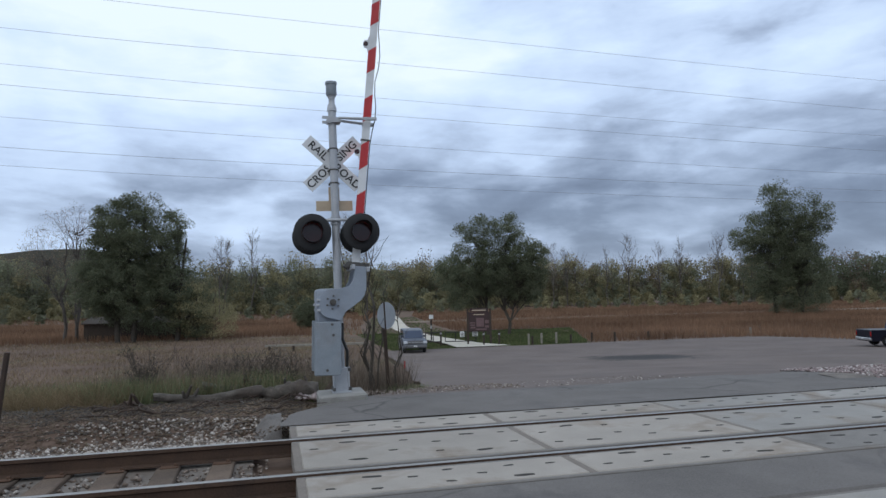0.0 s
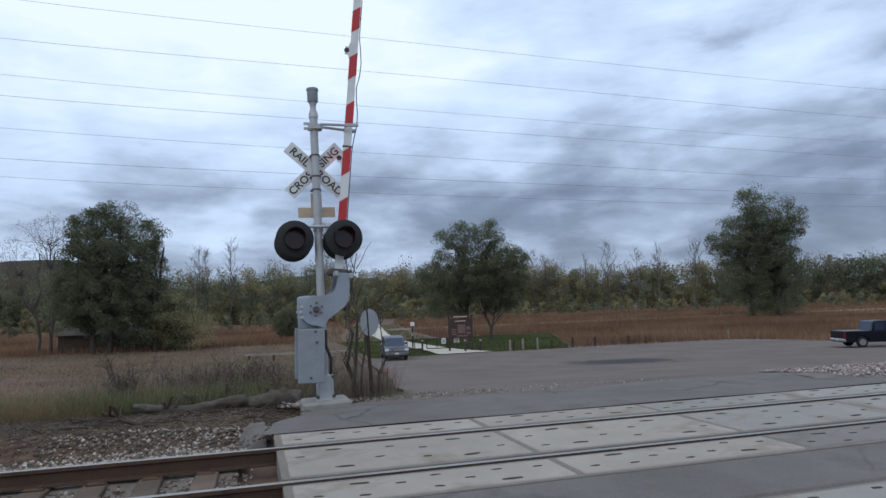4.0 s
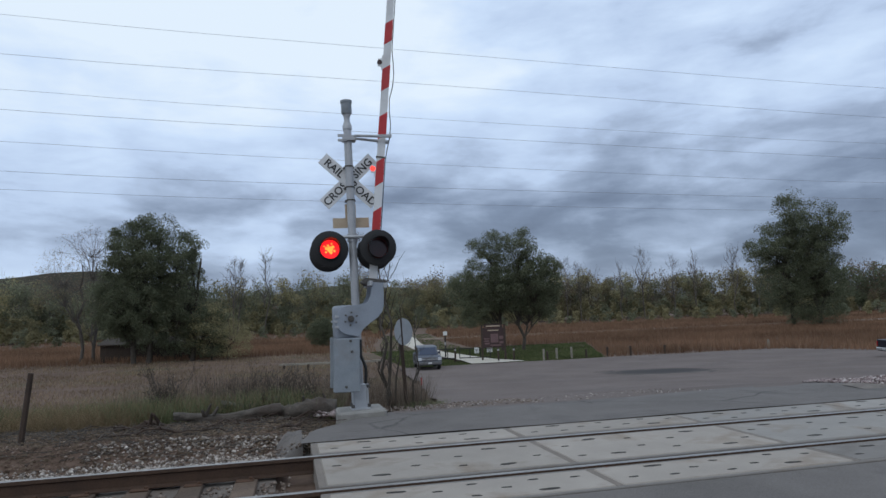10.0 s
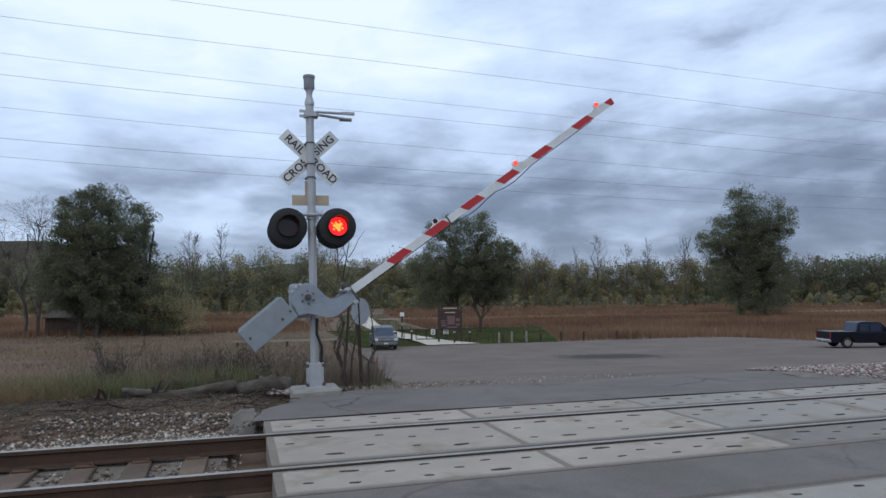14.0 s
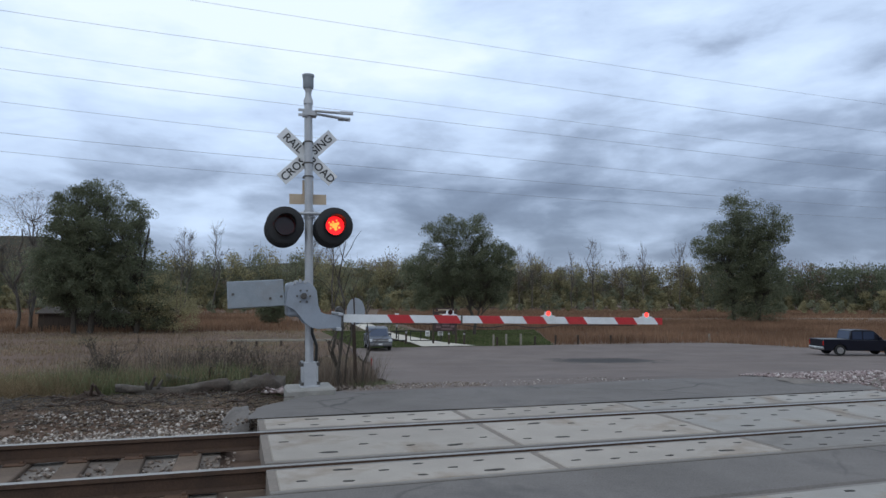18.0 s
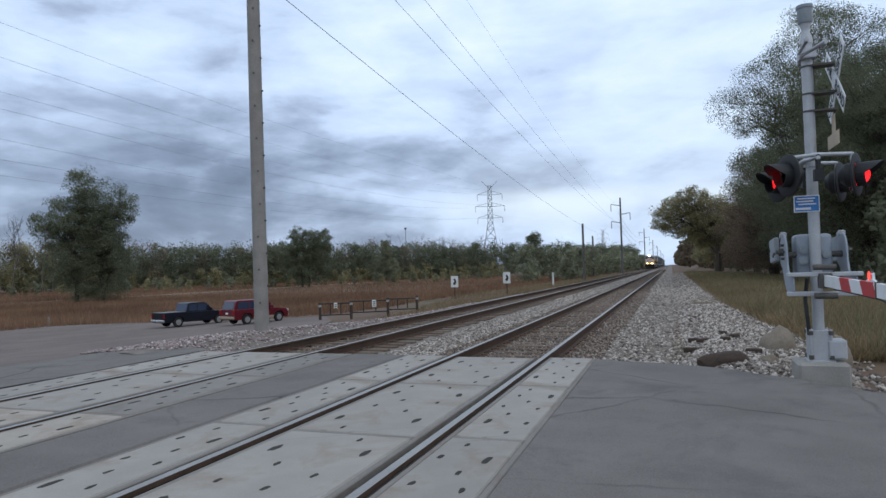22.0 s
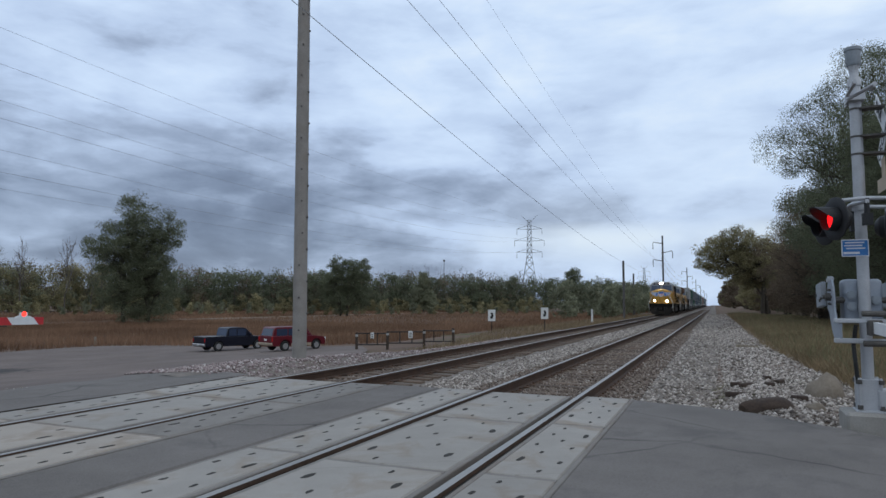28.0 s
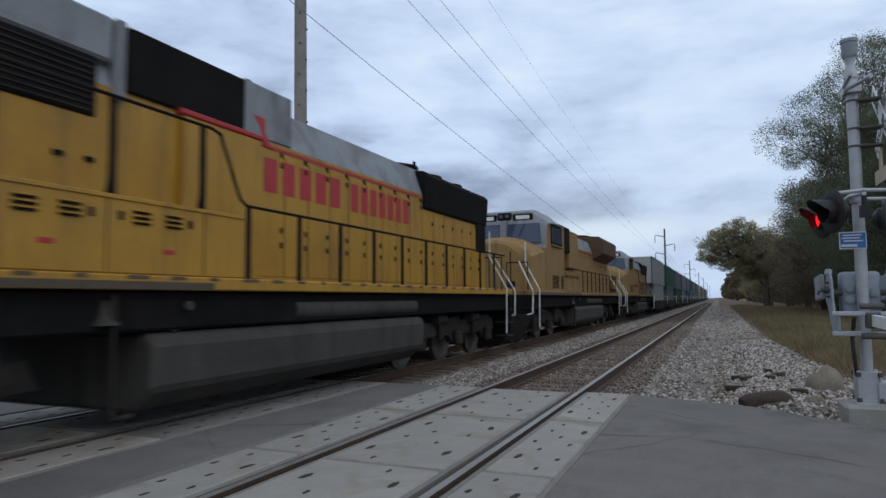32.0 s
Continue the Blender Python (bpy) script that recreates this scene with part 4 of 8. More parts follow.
    for u in (-0.39, 0.39):
        bm = bmesh.new()
        rod(bm, (u, 0, 2.62), (u, 0, 2.90), 0.03, seg=8)
        box(bm, u - 0.05, u + 0.05, -0.05, 0.05, 2.58, 2.72)
        part("lamp_bracket", bm, M["black"], s, "", pose(0, 0, dl))
        lenses.append(lamp(s, u + (0.02 if static else 0.0), -0.33 if static else -0.19, 2.665 + dl, -1, (22 if static else 0), False, not static))
        back = lamp(s, u - 0.01, 0.40 if static else 0.20, 2.63 + dl, 1, (-25 if static else 0), False, not static)
        if static:
            lenses.append(back)
            part("lamp_arm", pipe([(u, -0.30, 2.88), (u, 0.0, 2.90), (u, 0.36, 2.88), (u, 0.36, 2.66)], 0.024, 8), M["silver"], s, "silver lamp bracket arm", pose(0, 0, dl))
    # gate mechanism case on the mast
    wide = 0.21 if static else 0.26
    case = bbox(-0.37, -0.06, -wide, wide, 1.22, 1.76, 0.05, None, 3)
    c = part("mechanism_case", case, M["bluegrey"], s, "rounded grey gate mechanism case", None, 40)
    for y, z in ((-0.13, 1.42), (-0.13, 1.56), (0.13, 1.5)):
        b = bmesh.new()
        rod(b, (-0.07, y, z), (-0.02, y, z), 0.055, seg=16)
        rod(b, (-0.03, y, z), (-0.01, y, z), 0.035, seg=12)
        part("cover", b, M["weight"], c, "round case cover")
    bm = bmesh.new()
    rod(bm, (-0.11, -0.34, 1.50), (-0.11, 0.34, 1.50), 0.04, seg=12)
    part("shaft", bm, M["bolt"], s)
    part("conduit", pipe([(0.04, -0.11, 1.2), (0.03, -0.14, 0.95), (0.10, -0.14, 0.75), (0.09, -0.12, 0.5)], 0.024, 8), M["cable"], s, "bent black cable conduit")
    if static:
        jb = part("junction_box", bbox(-0.12, 0.13, 0.07, 0.28, 0.20, 0.44, 0.015), M["silver"], s, "pale grey junction box")
        part("junction_lid", bbox(0.13, 0.142, 0.085, 0.265, 0.22, 0.42, 0.004), M["silver"], jb)
    return s, lenses


far_signal_pose = pose(1.175, 10.80, -0.06, 0, -1.5, 0)
near_signal_pose = pose(9.24, -1.755, -0.03, 0, 0.3, 180)
far_signal, far_lenses = crossing_signal(far_signal_pose, "grey railway crossing signal mast with crossbuck and red lamps", False, -0.03)
near_signal, near_lenses = crossing_signal(near_signal_pose, "silver railway crossing signal mast with lit red lamps", True, -0.56, 3.66, -0.12, -0.20)
PIVOT = (-0.12, 0.0, 1.54)
far_gate_rest, near_gate_rest = far_signal_pose @ pose(*PIVOT), near_signal_pose @ pose(*PIVOT)
far_gate, far_arm_lenses = gate(far_gate_rest, "red and white gate arm on a grey pivot")
near_gate, near_arm_lenses = gate(near_gate_rest, "red and white lowered gate arm on a pale pivot", (0.24, 0.16, -0.52))
# blue emergency plate on the near mast, its writing too small to read
plate = part("notice_plate", bbox(-0.006, 0.006, -0.14, 0.15, 2.10, 2.31, 0.003), M["white"], near_signal, "small blue notice with white lines", pose(0.075, -0.09, -0.07))
part("notice_face", bbox(0.006, 0.008, -0.128, 0.138, 2.112, 2.298, 0.0005), M["sign_blue"], plate)
for z, a, b in ((2.27, -0.10, 0.10), (2.235, -0.11, 0.08), (2.20, -0.09, 0.11), (2.15, -0.12, 0.05)):
    part("notice_line", bbox(0.008, 0.0095, a, b, z - 0.008 - (0.012 if z < 2.16 else 0), z + 0.008, 0.0003), M["white"], plate)

GATE_ROWS = [(0, 83.5), (10.7, 83.5), (11.0, 82.2), (11.5, 75.3), (12.0, 64.8), (12.5, 56.4), (13.0, 48.7), (13.5, 41.6), (14.0, 34.3), (14.5, 27.7), (15.5, 16.6), (16.5, 7.2), (17.0, 2.8), (17.5, -0.4), (17.9, -2.2), (18.2, -2.0), (32.0, -2.0)]
FLASH_FROM, FLASH_HALF = 6.64, 0.6


def flash_rows(place, phase, steady=False, start=FLASH_FROM, half=FLASH_HALF):
    """The lens disc turns its glowing or its dark face to the front."""
    rows_, a = [(0.0, 180.0)], 180.0
    t, k = start, 0
    while t < 31.8:
        on = (k % 2 == phase) or steady
        want = 360.0 if on else 180.0
        if (a % 360 == 0) != on:
            rows_ += [(t - 0.034, a), (t, a + 60), (t + 0.034, a + 120), (t + 0.067, a + 180)]
            a += 180
        t, k = t + half, k + 1
    rows_.append((32.0, a))
    return [(tt, Matrix.Translation(place) @ pose(0, 0, 0, 0, 0, ang)) for tt, ang in rows_]


def signal_motions():
    for g, rest, more in ((far_gate, far_gate_rest, 0.0), (near_gate, near_gate_rest, 1.3)):
        walk(g, [(t, rest @ pose(0, 0, 0, 0, -a - more, 0)) for t, a in GATE_ROWS])
    for i, ln in enumerate(far_lenses):
        walk(ln, flash_rows((0, -0.015, 0), 0 if i == 1 else 1))
    for i, ln in enumerate(near_lenses):
        walk(ln, flash_rows((0, -0.015, 0), i // 2, False, 7.58, 0.575))
    for group in (far_arm_lenses, near_arm_lenses):
        for ln, place, lit in group:
            walk(ln, flash_rows(place, lit % 2, lit == 2))

# ---- the freight train ----
TY = 6.779
M.update(
    yellow=mat("armour_yellow_paint", (0.33, 0.170, 0.018), (0.43, 0.235, 0.028), 1.4, 0.5, 0, 0.05, 30, wear=(0.25, 0.14, 0.04), wear_amount=0.5, wear_scale=0.9),
    old_yellow=mat("faded_dirty_yellow_paint", (0.20, 0.115, 0.038), (0.30, 0.18, 0.06), 1.2, 0.65, 0, 0.08, 30, wear=(0.22, 0.14, 0.07), wear_amount=0.6, wear_scale=0.8),
    loco_grey=mat("grey_roof_paint", (0.16, 0.172, 0.185), (0.26, 0.275, 0.29), 1.6, 0.6, 0, 0.08, 30, wear=(0.13, 0.11, 0.10), wear_amount=0.6),
    loco_dark=mat("sooty_black_paint", (0.006, 0.006, 0.007), (0.020, 0.018, 0.017), 2.5, 0.85, 0, 0.2, 40, spec=0.06),
    under=mat("grimy_underframe", (0.012, 0.011, 0.010), (0.042, 0.036, 0.032), 3, 0.85, 0.0, 0.3, 40, wear=(0.075, 0.062, 0.05), wear_amount=0.45, spec=0.1),
    tank=mat("dusty_grey_tank", (0.040, 0.038, 0.035), (0.082, 0.077, 0.070), 1.6, 0.7, 0, 0.1, 40, wear=(0.07, 0.06, 0.05), wear_amount=0.5, spec=0.1),
    loco_red=mat("signal_red_paint", (0.30, 0.022, 0.026), (0.42, 0.036, 0.036), 4, 0.5, 0, 0.04, 40),
    loco_blue=mat("emblem_blue_paint", (0.02, 0.09, 0.32), (0.03, 0.13, 0.42), 5, 0.45),
    loco_white=mat("emblem_white_paint", (0.62, 0.62, 0.62), (0.76, 0.76, 0.75), 5, 0.5),
    grab=mat("white_handrail_paint", (0.5, 0.5, 0.49), (0.66, 0.66, 0.64), 8, 0.5),
    # blue in the base colour stands in for sky reflected by the glass
    glass=mat_plain("dark_cab_glass", (0.03, 0.044, 0.08), 0.05),
    grime=mat("caked_grime", (0.05, 0.038, 0.028), (0.12, 0.085, 0.055), 9, 0.9),
    beam=mat_glow("lit_headlight", (1.0, 0.90, 0.72), 220.0),
    wheel=mat("worn_wheel_steel", (0.07, 0.06, 0.05), (0.16, 0.14, 0.125), 5, 0.6, 0.5, 0.1),
)


def streaked(m, colour, amount, sx=5.0, sz=0.35, lo=0.5, hi=0.72):
    """Runs of grime and rust down a painted side."""
    nt = m.node_tree
    bsdf = nt.nodes["Principled BSDF"]
    old = bsdf.inputs["Base Color"].links[0].from_socket
    tc, mp = nt.nodes.new("ShaderNodeTexCoord"), nt.nodes.new("ShaderNodeMapping")
    link(nt, tc.outputs["Object"], mp.inputs[0])
    mp.inputs["Scale"].default_value = (sx, sx, sz)
    n = ramp(nt, noise_node(nt, mp.outputs[0], 1.0, 6, 0.65, 0.3), [(lo, 0.0), (hi, amount)])
    link(nt, mix_rgb(nt, n, old, colour), bsdf.inputs["Base Color"])
    return m


streaked(M["yellow"], (0.10, 0.058, 0.022), 0.55)
streaked(M["yellow"], (0.16, 0.075, 0.02), 0.5, 14.0, 1.2, 0.56, 0.7)
streaked(M["old_yellow"], (0.07, 0.045, 0.028), 0.75)
streaked(M["loco_grey"], (0.075, 0.062, 0.052), 0.7, 3.0, 0.5)
streaked(M["tank"], (0.03, 0.026, 0.022), 0.7, 2.0, 0.4)


def wheelset(parent, s):
    for y in (-0.72, 0.72):
        w = lathe([(0.0, -0.07), (0.2, -0.07), (0.24, -0.03), (0.40, -0.03), (0.44, -0.07), (0.51, -0.07), (0.535, 0.06), (0.45, 0.07), (0.40, 0.03), (0.0, 0.03)], 24, pose(s, y, 0.51, 90 if y < 0 else -90))
        part("wheel", w, M["wheel"], parent, "", None, 40)


def truck(parent, c, axles):
    for a in axles:
        wheelset(parent, c + a)
    lo, hi = min(axles) - 0.75, max(axles) + 0.75
    for y in (-1.08, 1.08):
        frame_o = [(c + lo, 0.62), (c + lo + 0.15, 0.92)]
        for a in axles:
            frame_o += [(c + a - 0.45, 0.92), (c + a - 0.28, 1.02), (c + a + 0.28, 1.02), (c + a + 0.45, 0.92)]
        frame_o += [(c + hi - 0.15, 0.92), (c + hi, 0.62)]
        for a in reversed(axles):
            frame_o += [(c + a + 0.4, 0.60), (c + a + 0.2, 0.42), (c + a - 0.2, 0.42), (c + a - 0.4, 0.60)]
        part("truck_frame", prism(frame_o, y - 0.07, y + 0.07, "y", 0.015), M["under"], parent, "grimy cast truck side frame")
        for a in axles:
            part("journal_box", bbox(c + a - 0.19, c + a + 0.19, y + (0.08 if y > 0 else -0.21), y + (0.21 if y > 0 else -0.08), 0.36, 0.70, 0.04), M["under"], parent)
        for a, b in zip(axles, axles[1:]):
            m_ = c + (a + b) / 2
            bm = bmesh.new()
            rod(bm, (m_ - 0.28, y * 1.1, 0.98), (m_ + 0.28, y * 1.1, 0.98), 0.12, seg=12)
            rod(bm, (m_, y * 1.12, 0.55), (m_, y * 1.12, 0.95), 0.07, seg=8)
            part("brake_cylinder", bm, M["under"], parent)


def ring_faces(bm, a, b, mi=0):
    n = len(a)
    for i in range(n):
        bm.faces.new((a[i], a[(i + 1) % n], b[(i + 1) % n], b[i])).material_index = mi


def louvre(parent, s0, s1, y, z0, z1, n, material):
    bm = bmesh.new()
    box(bm, s0, s1, y - 0.004, y + 0.006, z0, z1)
    for k in range(n):
        z = z0 + (z1 - z0) * (k + 0.5) / n
        box(bm, s0 + 0.015, s1 - 0.015, y - 0.022, y - 0.002, z - 0.010, z + 0.014, None)
    part("louvre", bm, material, parent, "slatted louvre")


def locomotive(label, paint, lead, ge=False):
    """Built from its headlight backwards along +x; rail top at z = 0, near side at -y."""
    e = thing("locomotive", label, "locomotive", group="locomotives of the train")
    Y, G_, D, U = M[paint], M["loco_grey"], M["loco_dark"], M["under"]
    F0, R0 = -2.05, 17.75
    # frame
    part("underframe", bbox(F0 + 0.5, R0, -1.42, 1.42, 1.12, 1.55, 0.03), D, e, "dark underframe")
    part("sill", bbox(F0 + 0.35, R0 + 0.1, -1.56, 1.56, 1.55, 1.70, 0.015), Y, e, "yellow side sill")
    for s_, f_ in ((F0, 1), (R0 + 0.35, -1)):
        # pilot with plough
        plow = [(-1.22, 0.22), (-1.05, 0.10), (1.05, 0.10), (1.22, 0.22), (1.50, 0.86), (1.50, 0.96), (0.55, 0.90), (0.45, 0.55), (-0.45, 0.55), (-0.55, 0.90), (-1.50, 0.96), (-1.50, 0.86)]
        part("plough", prism(plow, s_, s_ + 0.10 * f_, "x", 0.01), M["under"], e, "black snow plough pilot")
        part("pilot_plate", bbox(s_ + 0.15 * f_, s_ + 0.30 * f_, -1.5, 1.5, 0.5, 1.55, 0.02), D, e, "black pilot plate")
        bm = bmesh.new()
        box(bm, s_ - 0.85 * f_, s_ + 0.2 * f_, -0.13, 0.13, 0.72, 0.98)
        box(bm, s_ - 1.0 * f_, s_ - 0.7 * f_, -0.18, 0.16, 0.68, 1.02)
        bevelled(bm, 0.03)
        part("coupler", bm, U, e, "dark knuckle coupler")
        for y in (-0.75, -0.5, 0.5, 0.75):
            part("air_hose", pipe([(s_ - 0.02 * f_, y, 1.1), (s_ - 0.25 * f_, y, 0.85), (s_ - 0.22 * f_, y * 0.92, 0.45)], 0.03, 6), M["cable"], e)
        for y in (-1.36, 1.36):
            for k in range(3):
                part("step", bbox(s_ + 0.1 * f_, s_ + (0.75) * f_, y - 0.2, y + 0.2, 0.40 + 0.36 * k, 0.43 + 0.36 * k, 0.006), U, e)
            sy = 1 if y > 0 else -1
            part("grab_rail", pipe([(s_ - 0.03 * f_, sy * 1.38, 0.93), (s_ + 0.0 * f_, sy * 1.55, 0.97), (s_ + 0.02 * f_, sy * 1.57, 1.66), (s_ + 0.25 * f_, sy * 1.10, 2.52), (s_ + 0.30 * f_, sy * 1.05, 2.62)], 0.022, 8), M["grab"], e, "white bent grab rail")
            part("grab_rail", pipe([(s_ + 0.82 * f_, sy * 1.55, 0.50), (s_ + 0.82 * f_, sy * 1.57, 1.72), (s_ + 0.86 * f_, sy * 1.10, 2.60), (s_ + 0.86 * f_, sy * 1.10, 3.30)], 0.022, 8), M["grab"], e, "white bent grab rail")
        part("end_rail", pipe([(s_ + 0.4 * f_, -1.3, 1.7), (s_ + 0.4 * f_, -1.3, 2.6), (s_ + 0.4 * f_, -0.6, 2.6), (s_ + 0.4 * f_, -0.6, 1.7)], 0.018, 8), D, e, "dark end handrail")
    # nose: a wide box with tapered top and chamfered corners
    bm = bmesh.new()
    rows_ = []
    nose = [(-1.16, 1.02, 1.70, 3.22), (-1.08, 1.30, 1.70, 3.32), (-0.60, 1.46, 1.70, 3.46), (-0.22, 1.53, 1.70, 3.50), (0.10, 1.55, 1.70, 3.50)]
    for s_, hw, z0, z1 in nose:
        pts_ = [(-hw, z0), (hw, z0), (hw, z1 - 0.50), (hw * 0.86, z1 - 0.30), (hw * 0.5, z1 - 0.03), (hw * 0.18, z1 + 0.08), (-hw * 0.18, z1 + 0.08), (-hw * 0.5, z1 - 0.03), (-hw * 0.86, z1 - 0.30), (-hw, z1 - 0.50)]
        rows_.append([bm.verts.new((s_, y, z)) for y, z in pts_])
    for a, b in zip(rows_, rows_[1:]):
        ring_faces(bm, a, b)
    bm.faces.new(rows_[0])
    bmesh.ops.recalc_face_normals(bm, faces=bm.faces[:])
    nose_ob = part("nose", bm, Y, e, "wide yellow safety nose")
    part("nose_door", bbox(-1.178, -1.15, -0.55, 0.15, 1.78, 2.95, 0.01), Y, nose_ob, "yellow nose door")
    for y in (-0.58, 0.17):
        part("door_seam", bbox(-1.174, -1.15, y - 0.012, y + 0.012, 1.75, 3.0), D, nose_ob)
    # cab
    bm = bmesh.new()
    cab = [(-0.18, 3.16, 0.0), (0.10, 4.10, 0.05), (0.36, 4.55, 0.2), (2.30, 4.60, 0.2)]
    rows_ = []
    for s_, hw, z0, zs, zt in ((-0.16, 1.55, 1.70, 3.16, 3.22), (0.12, 1.54, 1.70, 4.02, 4.18), (0.22, 1.54, 1.70, 4.05, 4.50), (0.60, 1.54, 1.70, 4.08, 4.60), (2.75, 1.54, 1.70, 4.08, 4.60)):
        pts_ = [(-hw, z0), (hw, z0), (hw, zs), (hw * 0.62, zt), (-hw * 0.62, zt), (-hw, zs)]
        rows_.append([bm.verts.new((s_, y, z)) for y, z in pts_])
    for a, b in zip(rows_, rows_[1:]):
        ring_faces(bm, a, b)
    bm.faces.new(rows_[0][::-1])
    bm.faces.new(rows_[-1])
    bmesh.ops.recalc_face_normals(bm, faces=bm.faces[:])
    for f in bm.faces:
        c = f.calc_center_median()
        f.material_index = 1 if c.z > 3.9 or (c.z > 3.3 and c.x < 0.3) else 0
    cab_ob = part("cab", bm, [Y, G_], e, "yellow cab with grey roof")
    # windshields lean with the cab front
    for a, b in ((-1.38, -0.14), (0.14, 1.38)):
        top = (a * 0.92, b * 0.92)
        bm = bmesh.new()
        for off, mi in ((0.0, 0),):
            q = [(-0.155, a, 3.36), (-0.155, b, 3.36), (0.105, top[1], 4.06), (0.105, top[0], 4.06)]
            v = [bm.verts.new((x - 0.03, y, z)) for x, y, z in q] + [bm.verts.new((x + 0.02, y, z)) for x, y, z in q]
            bm.faces.new(v[:4][::-1])
            bm.faces.new(v[4:])
            for i in range(4):
                bm.faces.new((v[i], v[(i + 1) % 4], v[4 + (i + 1) % 4], v[4 + i]))
        bmesh.ops.recalc_face_normals(bm, faces=bm.faces[:])
        part("windshield", bm, M["glass"], cab_ob, "dark glossy windshield")
        part("wiper", pipe([(-0.0, (a + b) / 2, 4.05), (-0.14, (a + b) / 2 + 0.18, 3.62)], 0.012, 5), D, cab_ob)
    part("centre_post", bbox(-0.22, 0.08, -0.11, 0.11, 3.3, 4.15, 0.02, pose(0.12, 0, 0, 0, 0, 0)), G_, cab_ob)
    for y in (-1, 1):
        board = part("number_board", bbox(0.12, 0.2, y * 0.66 - 0.36, y * 0.66 + 0.36, 4.17, 4.42, 0.02), D, cab_ob, "black number board")
        if lead:
            part("number", text_mesh("4554", 0.24, 0.002, M["loco_white"]), None, board, "white road number", pose(0.117, y * 0.66, 4.295, 90, 0, -90))
        else:
            part("number_bar", bbox(0.112, 0.122, y * 0.66 - 0.25, y * 0.66 + 0.25, 4.23, 4.36), M["loco_white"], board)
    hl = part("headlight_case", bbox(0.06, 0.22, -0.25, 0.25, 4.22, 4.48, 0.04), D, cab_ob, "black twin headlight case")
    for y in (-0.115, 0.115):
        bm = bmesh.new()
        rod(bm, (0.045, y, 4.35), (0.06, y, 4.35), 0.075, seg=16)
        part("headlight", bm, M["beam"] if lead else M["glass"], hl, "lit white headlight" if lead else "unlit headlight")
    for y in (-0.78, 0.78):
        part("ditch_light_case", bbox(-1.86, -1.62, y - 0.10, y + 0.10, 1.80, 2.00, 0.03), D, e)
        bm = bmesh.new()
        rod(bm, (-1.88, y, 1.90), (-1.86, y, 1.90), 0.075, seg=16)
        part("ditch_light", bm, M["beam"] if lead else M["glass"], e, "lit white ditch light" if lead else "unlit ditch light")
    for y in (-1, 1):
        yy = y * 1.545
        fr = part("side_window_frame", bbox(0.58, 2.28, yy - 0.03, yy + 0.03, 3.36, 4.04, 0.03), G_ if lead else D, cab_ob, "grey cab side window frame")
        for a, b in ((0.64, 1.10), (1.20, 1.68), (1.74, 2.20)):
            part("side_window", bbox(a, b, yy - 0.04, yy + 0.04, 3.42, 3.99, 0.01), M["glass"], fr, "dark cab side window")
        part("arm_rest", bbox(0.6, 2.25, yy - 0.07, yy + 0.07, 3.28, 3.34, 0.02), Y, cab_ob)
        part("visor", bbox(0.45, 2.0, yy - 0.16, yy + 0.16, 4.03, 4.07, 0.01), G_, cab_ob)
    if lead:
        part("road_number", text_mesh("4554", 0.66, 0.003, M["loco_red"]), None, cab_ob, "large red road number", pose(1.42, -1.553, 2.92, 90, 0, 0))
        # emblem on the nose: shield between two wings, plain shapes only
        wx = -1.20
        em = part("emblem_shield", prism([(-0.38, 3.14), (-0.19, 3.23), (0, 3.16), (0.19, 3.23), (0.38, 3.14), (0.34, 2.68), (0.17, 2.53), (0, 2.48), (-0.17, 2.53), (-0.34, 2.68)], wx - 0.012, wx + 0.06, "x"), M["loco_white"], nose_ob, "shield emblem in blue, white and red")
        part("emblem_top", prism([(-0.34, 3.12), (-0.18, 3.195), (0, 3.13), (0.18, 3.195), (0.34, 3.12), (0.33, 2.90), (-0.33, 2.90)], wx - 0.018, wx - 0.010, "x"), M["loco_blue"], em)
        for k in range(4):
            y = -0.225 + 0.15 * k
            part("emblem_stripe", bbox(wx - 0.018, wx - 0.010, y - 0.035, y + 0.035, 2.58 + 0.05 * abs(k - 1.5), 2.88), M["loco_red"], em)
        for sgn in (-1, 1):
            o = [(sgn * 0.38, 3.02), (sgn * 0.55, 3.08), (sgn * 1.34, 3.08), (sgn * 1.34, 3.0), (sgn * 1.12, 2.76), (sgn * 0.66, 2.52), (sgn * 0.42, 2.60)]
            wing = part("emblem_wing", prism(o, wx - 0.01, wx + 0.20, "x"), M["loco_white"], nose_ob, "white and blue wing emblem")
            part("wing_root", prism([(sgn * 0.40, 3.0), (sgn * 0.54, 3.05), (sgn * 0.66, 2.98), (sgn * 0.66, 2.56), (sgn * 0.45, 2.62)], wx - 0.016, wx - 0.008, "x"), M["loco_blue"], wing)
            for k, (z, r_) in enumerate(((3.03, 1.31), (2.94, 1.24), (2.85, 1.14), (2.76, 1.02), (2.67, 0.88))):
                part("wing_bar", bbox(wx - 0.016, wx - 0.008, sgn * 0.64, sgn * r_, z - 0.021, z + 0.021), M["loco_blue"], wing)
    # lower full-width lockers behind the cab
    for y in (-1, 1):
        lk = part("side_locker", bbox(2.76, 6.60, y * 0.9 if y > 0 else -1.48, 1.48 if y > 0 else y * 0.9, 1.70, 2.48, 0.02), Y, e, "yellow side locker")
        for s_, w_ in ((0.74, 0.48), (1.26, 0.48), (2.09, 0.42)) if y < 0 else ():
            for k in range(10):
                part("louvre_slot", bbox(s_, s_ + w_, -1.556, -1.546, 1.80 + 0.048 * k, 1.822 + 0.048 * k), D, cab_ob, "dark louvre slot")
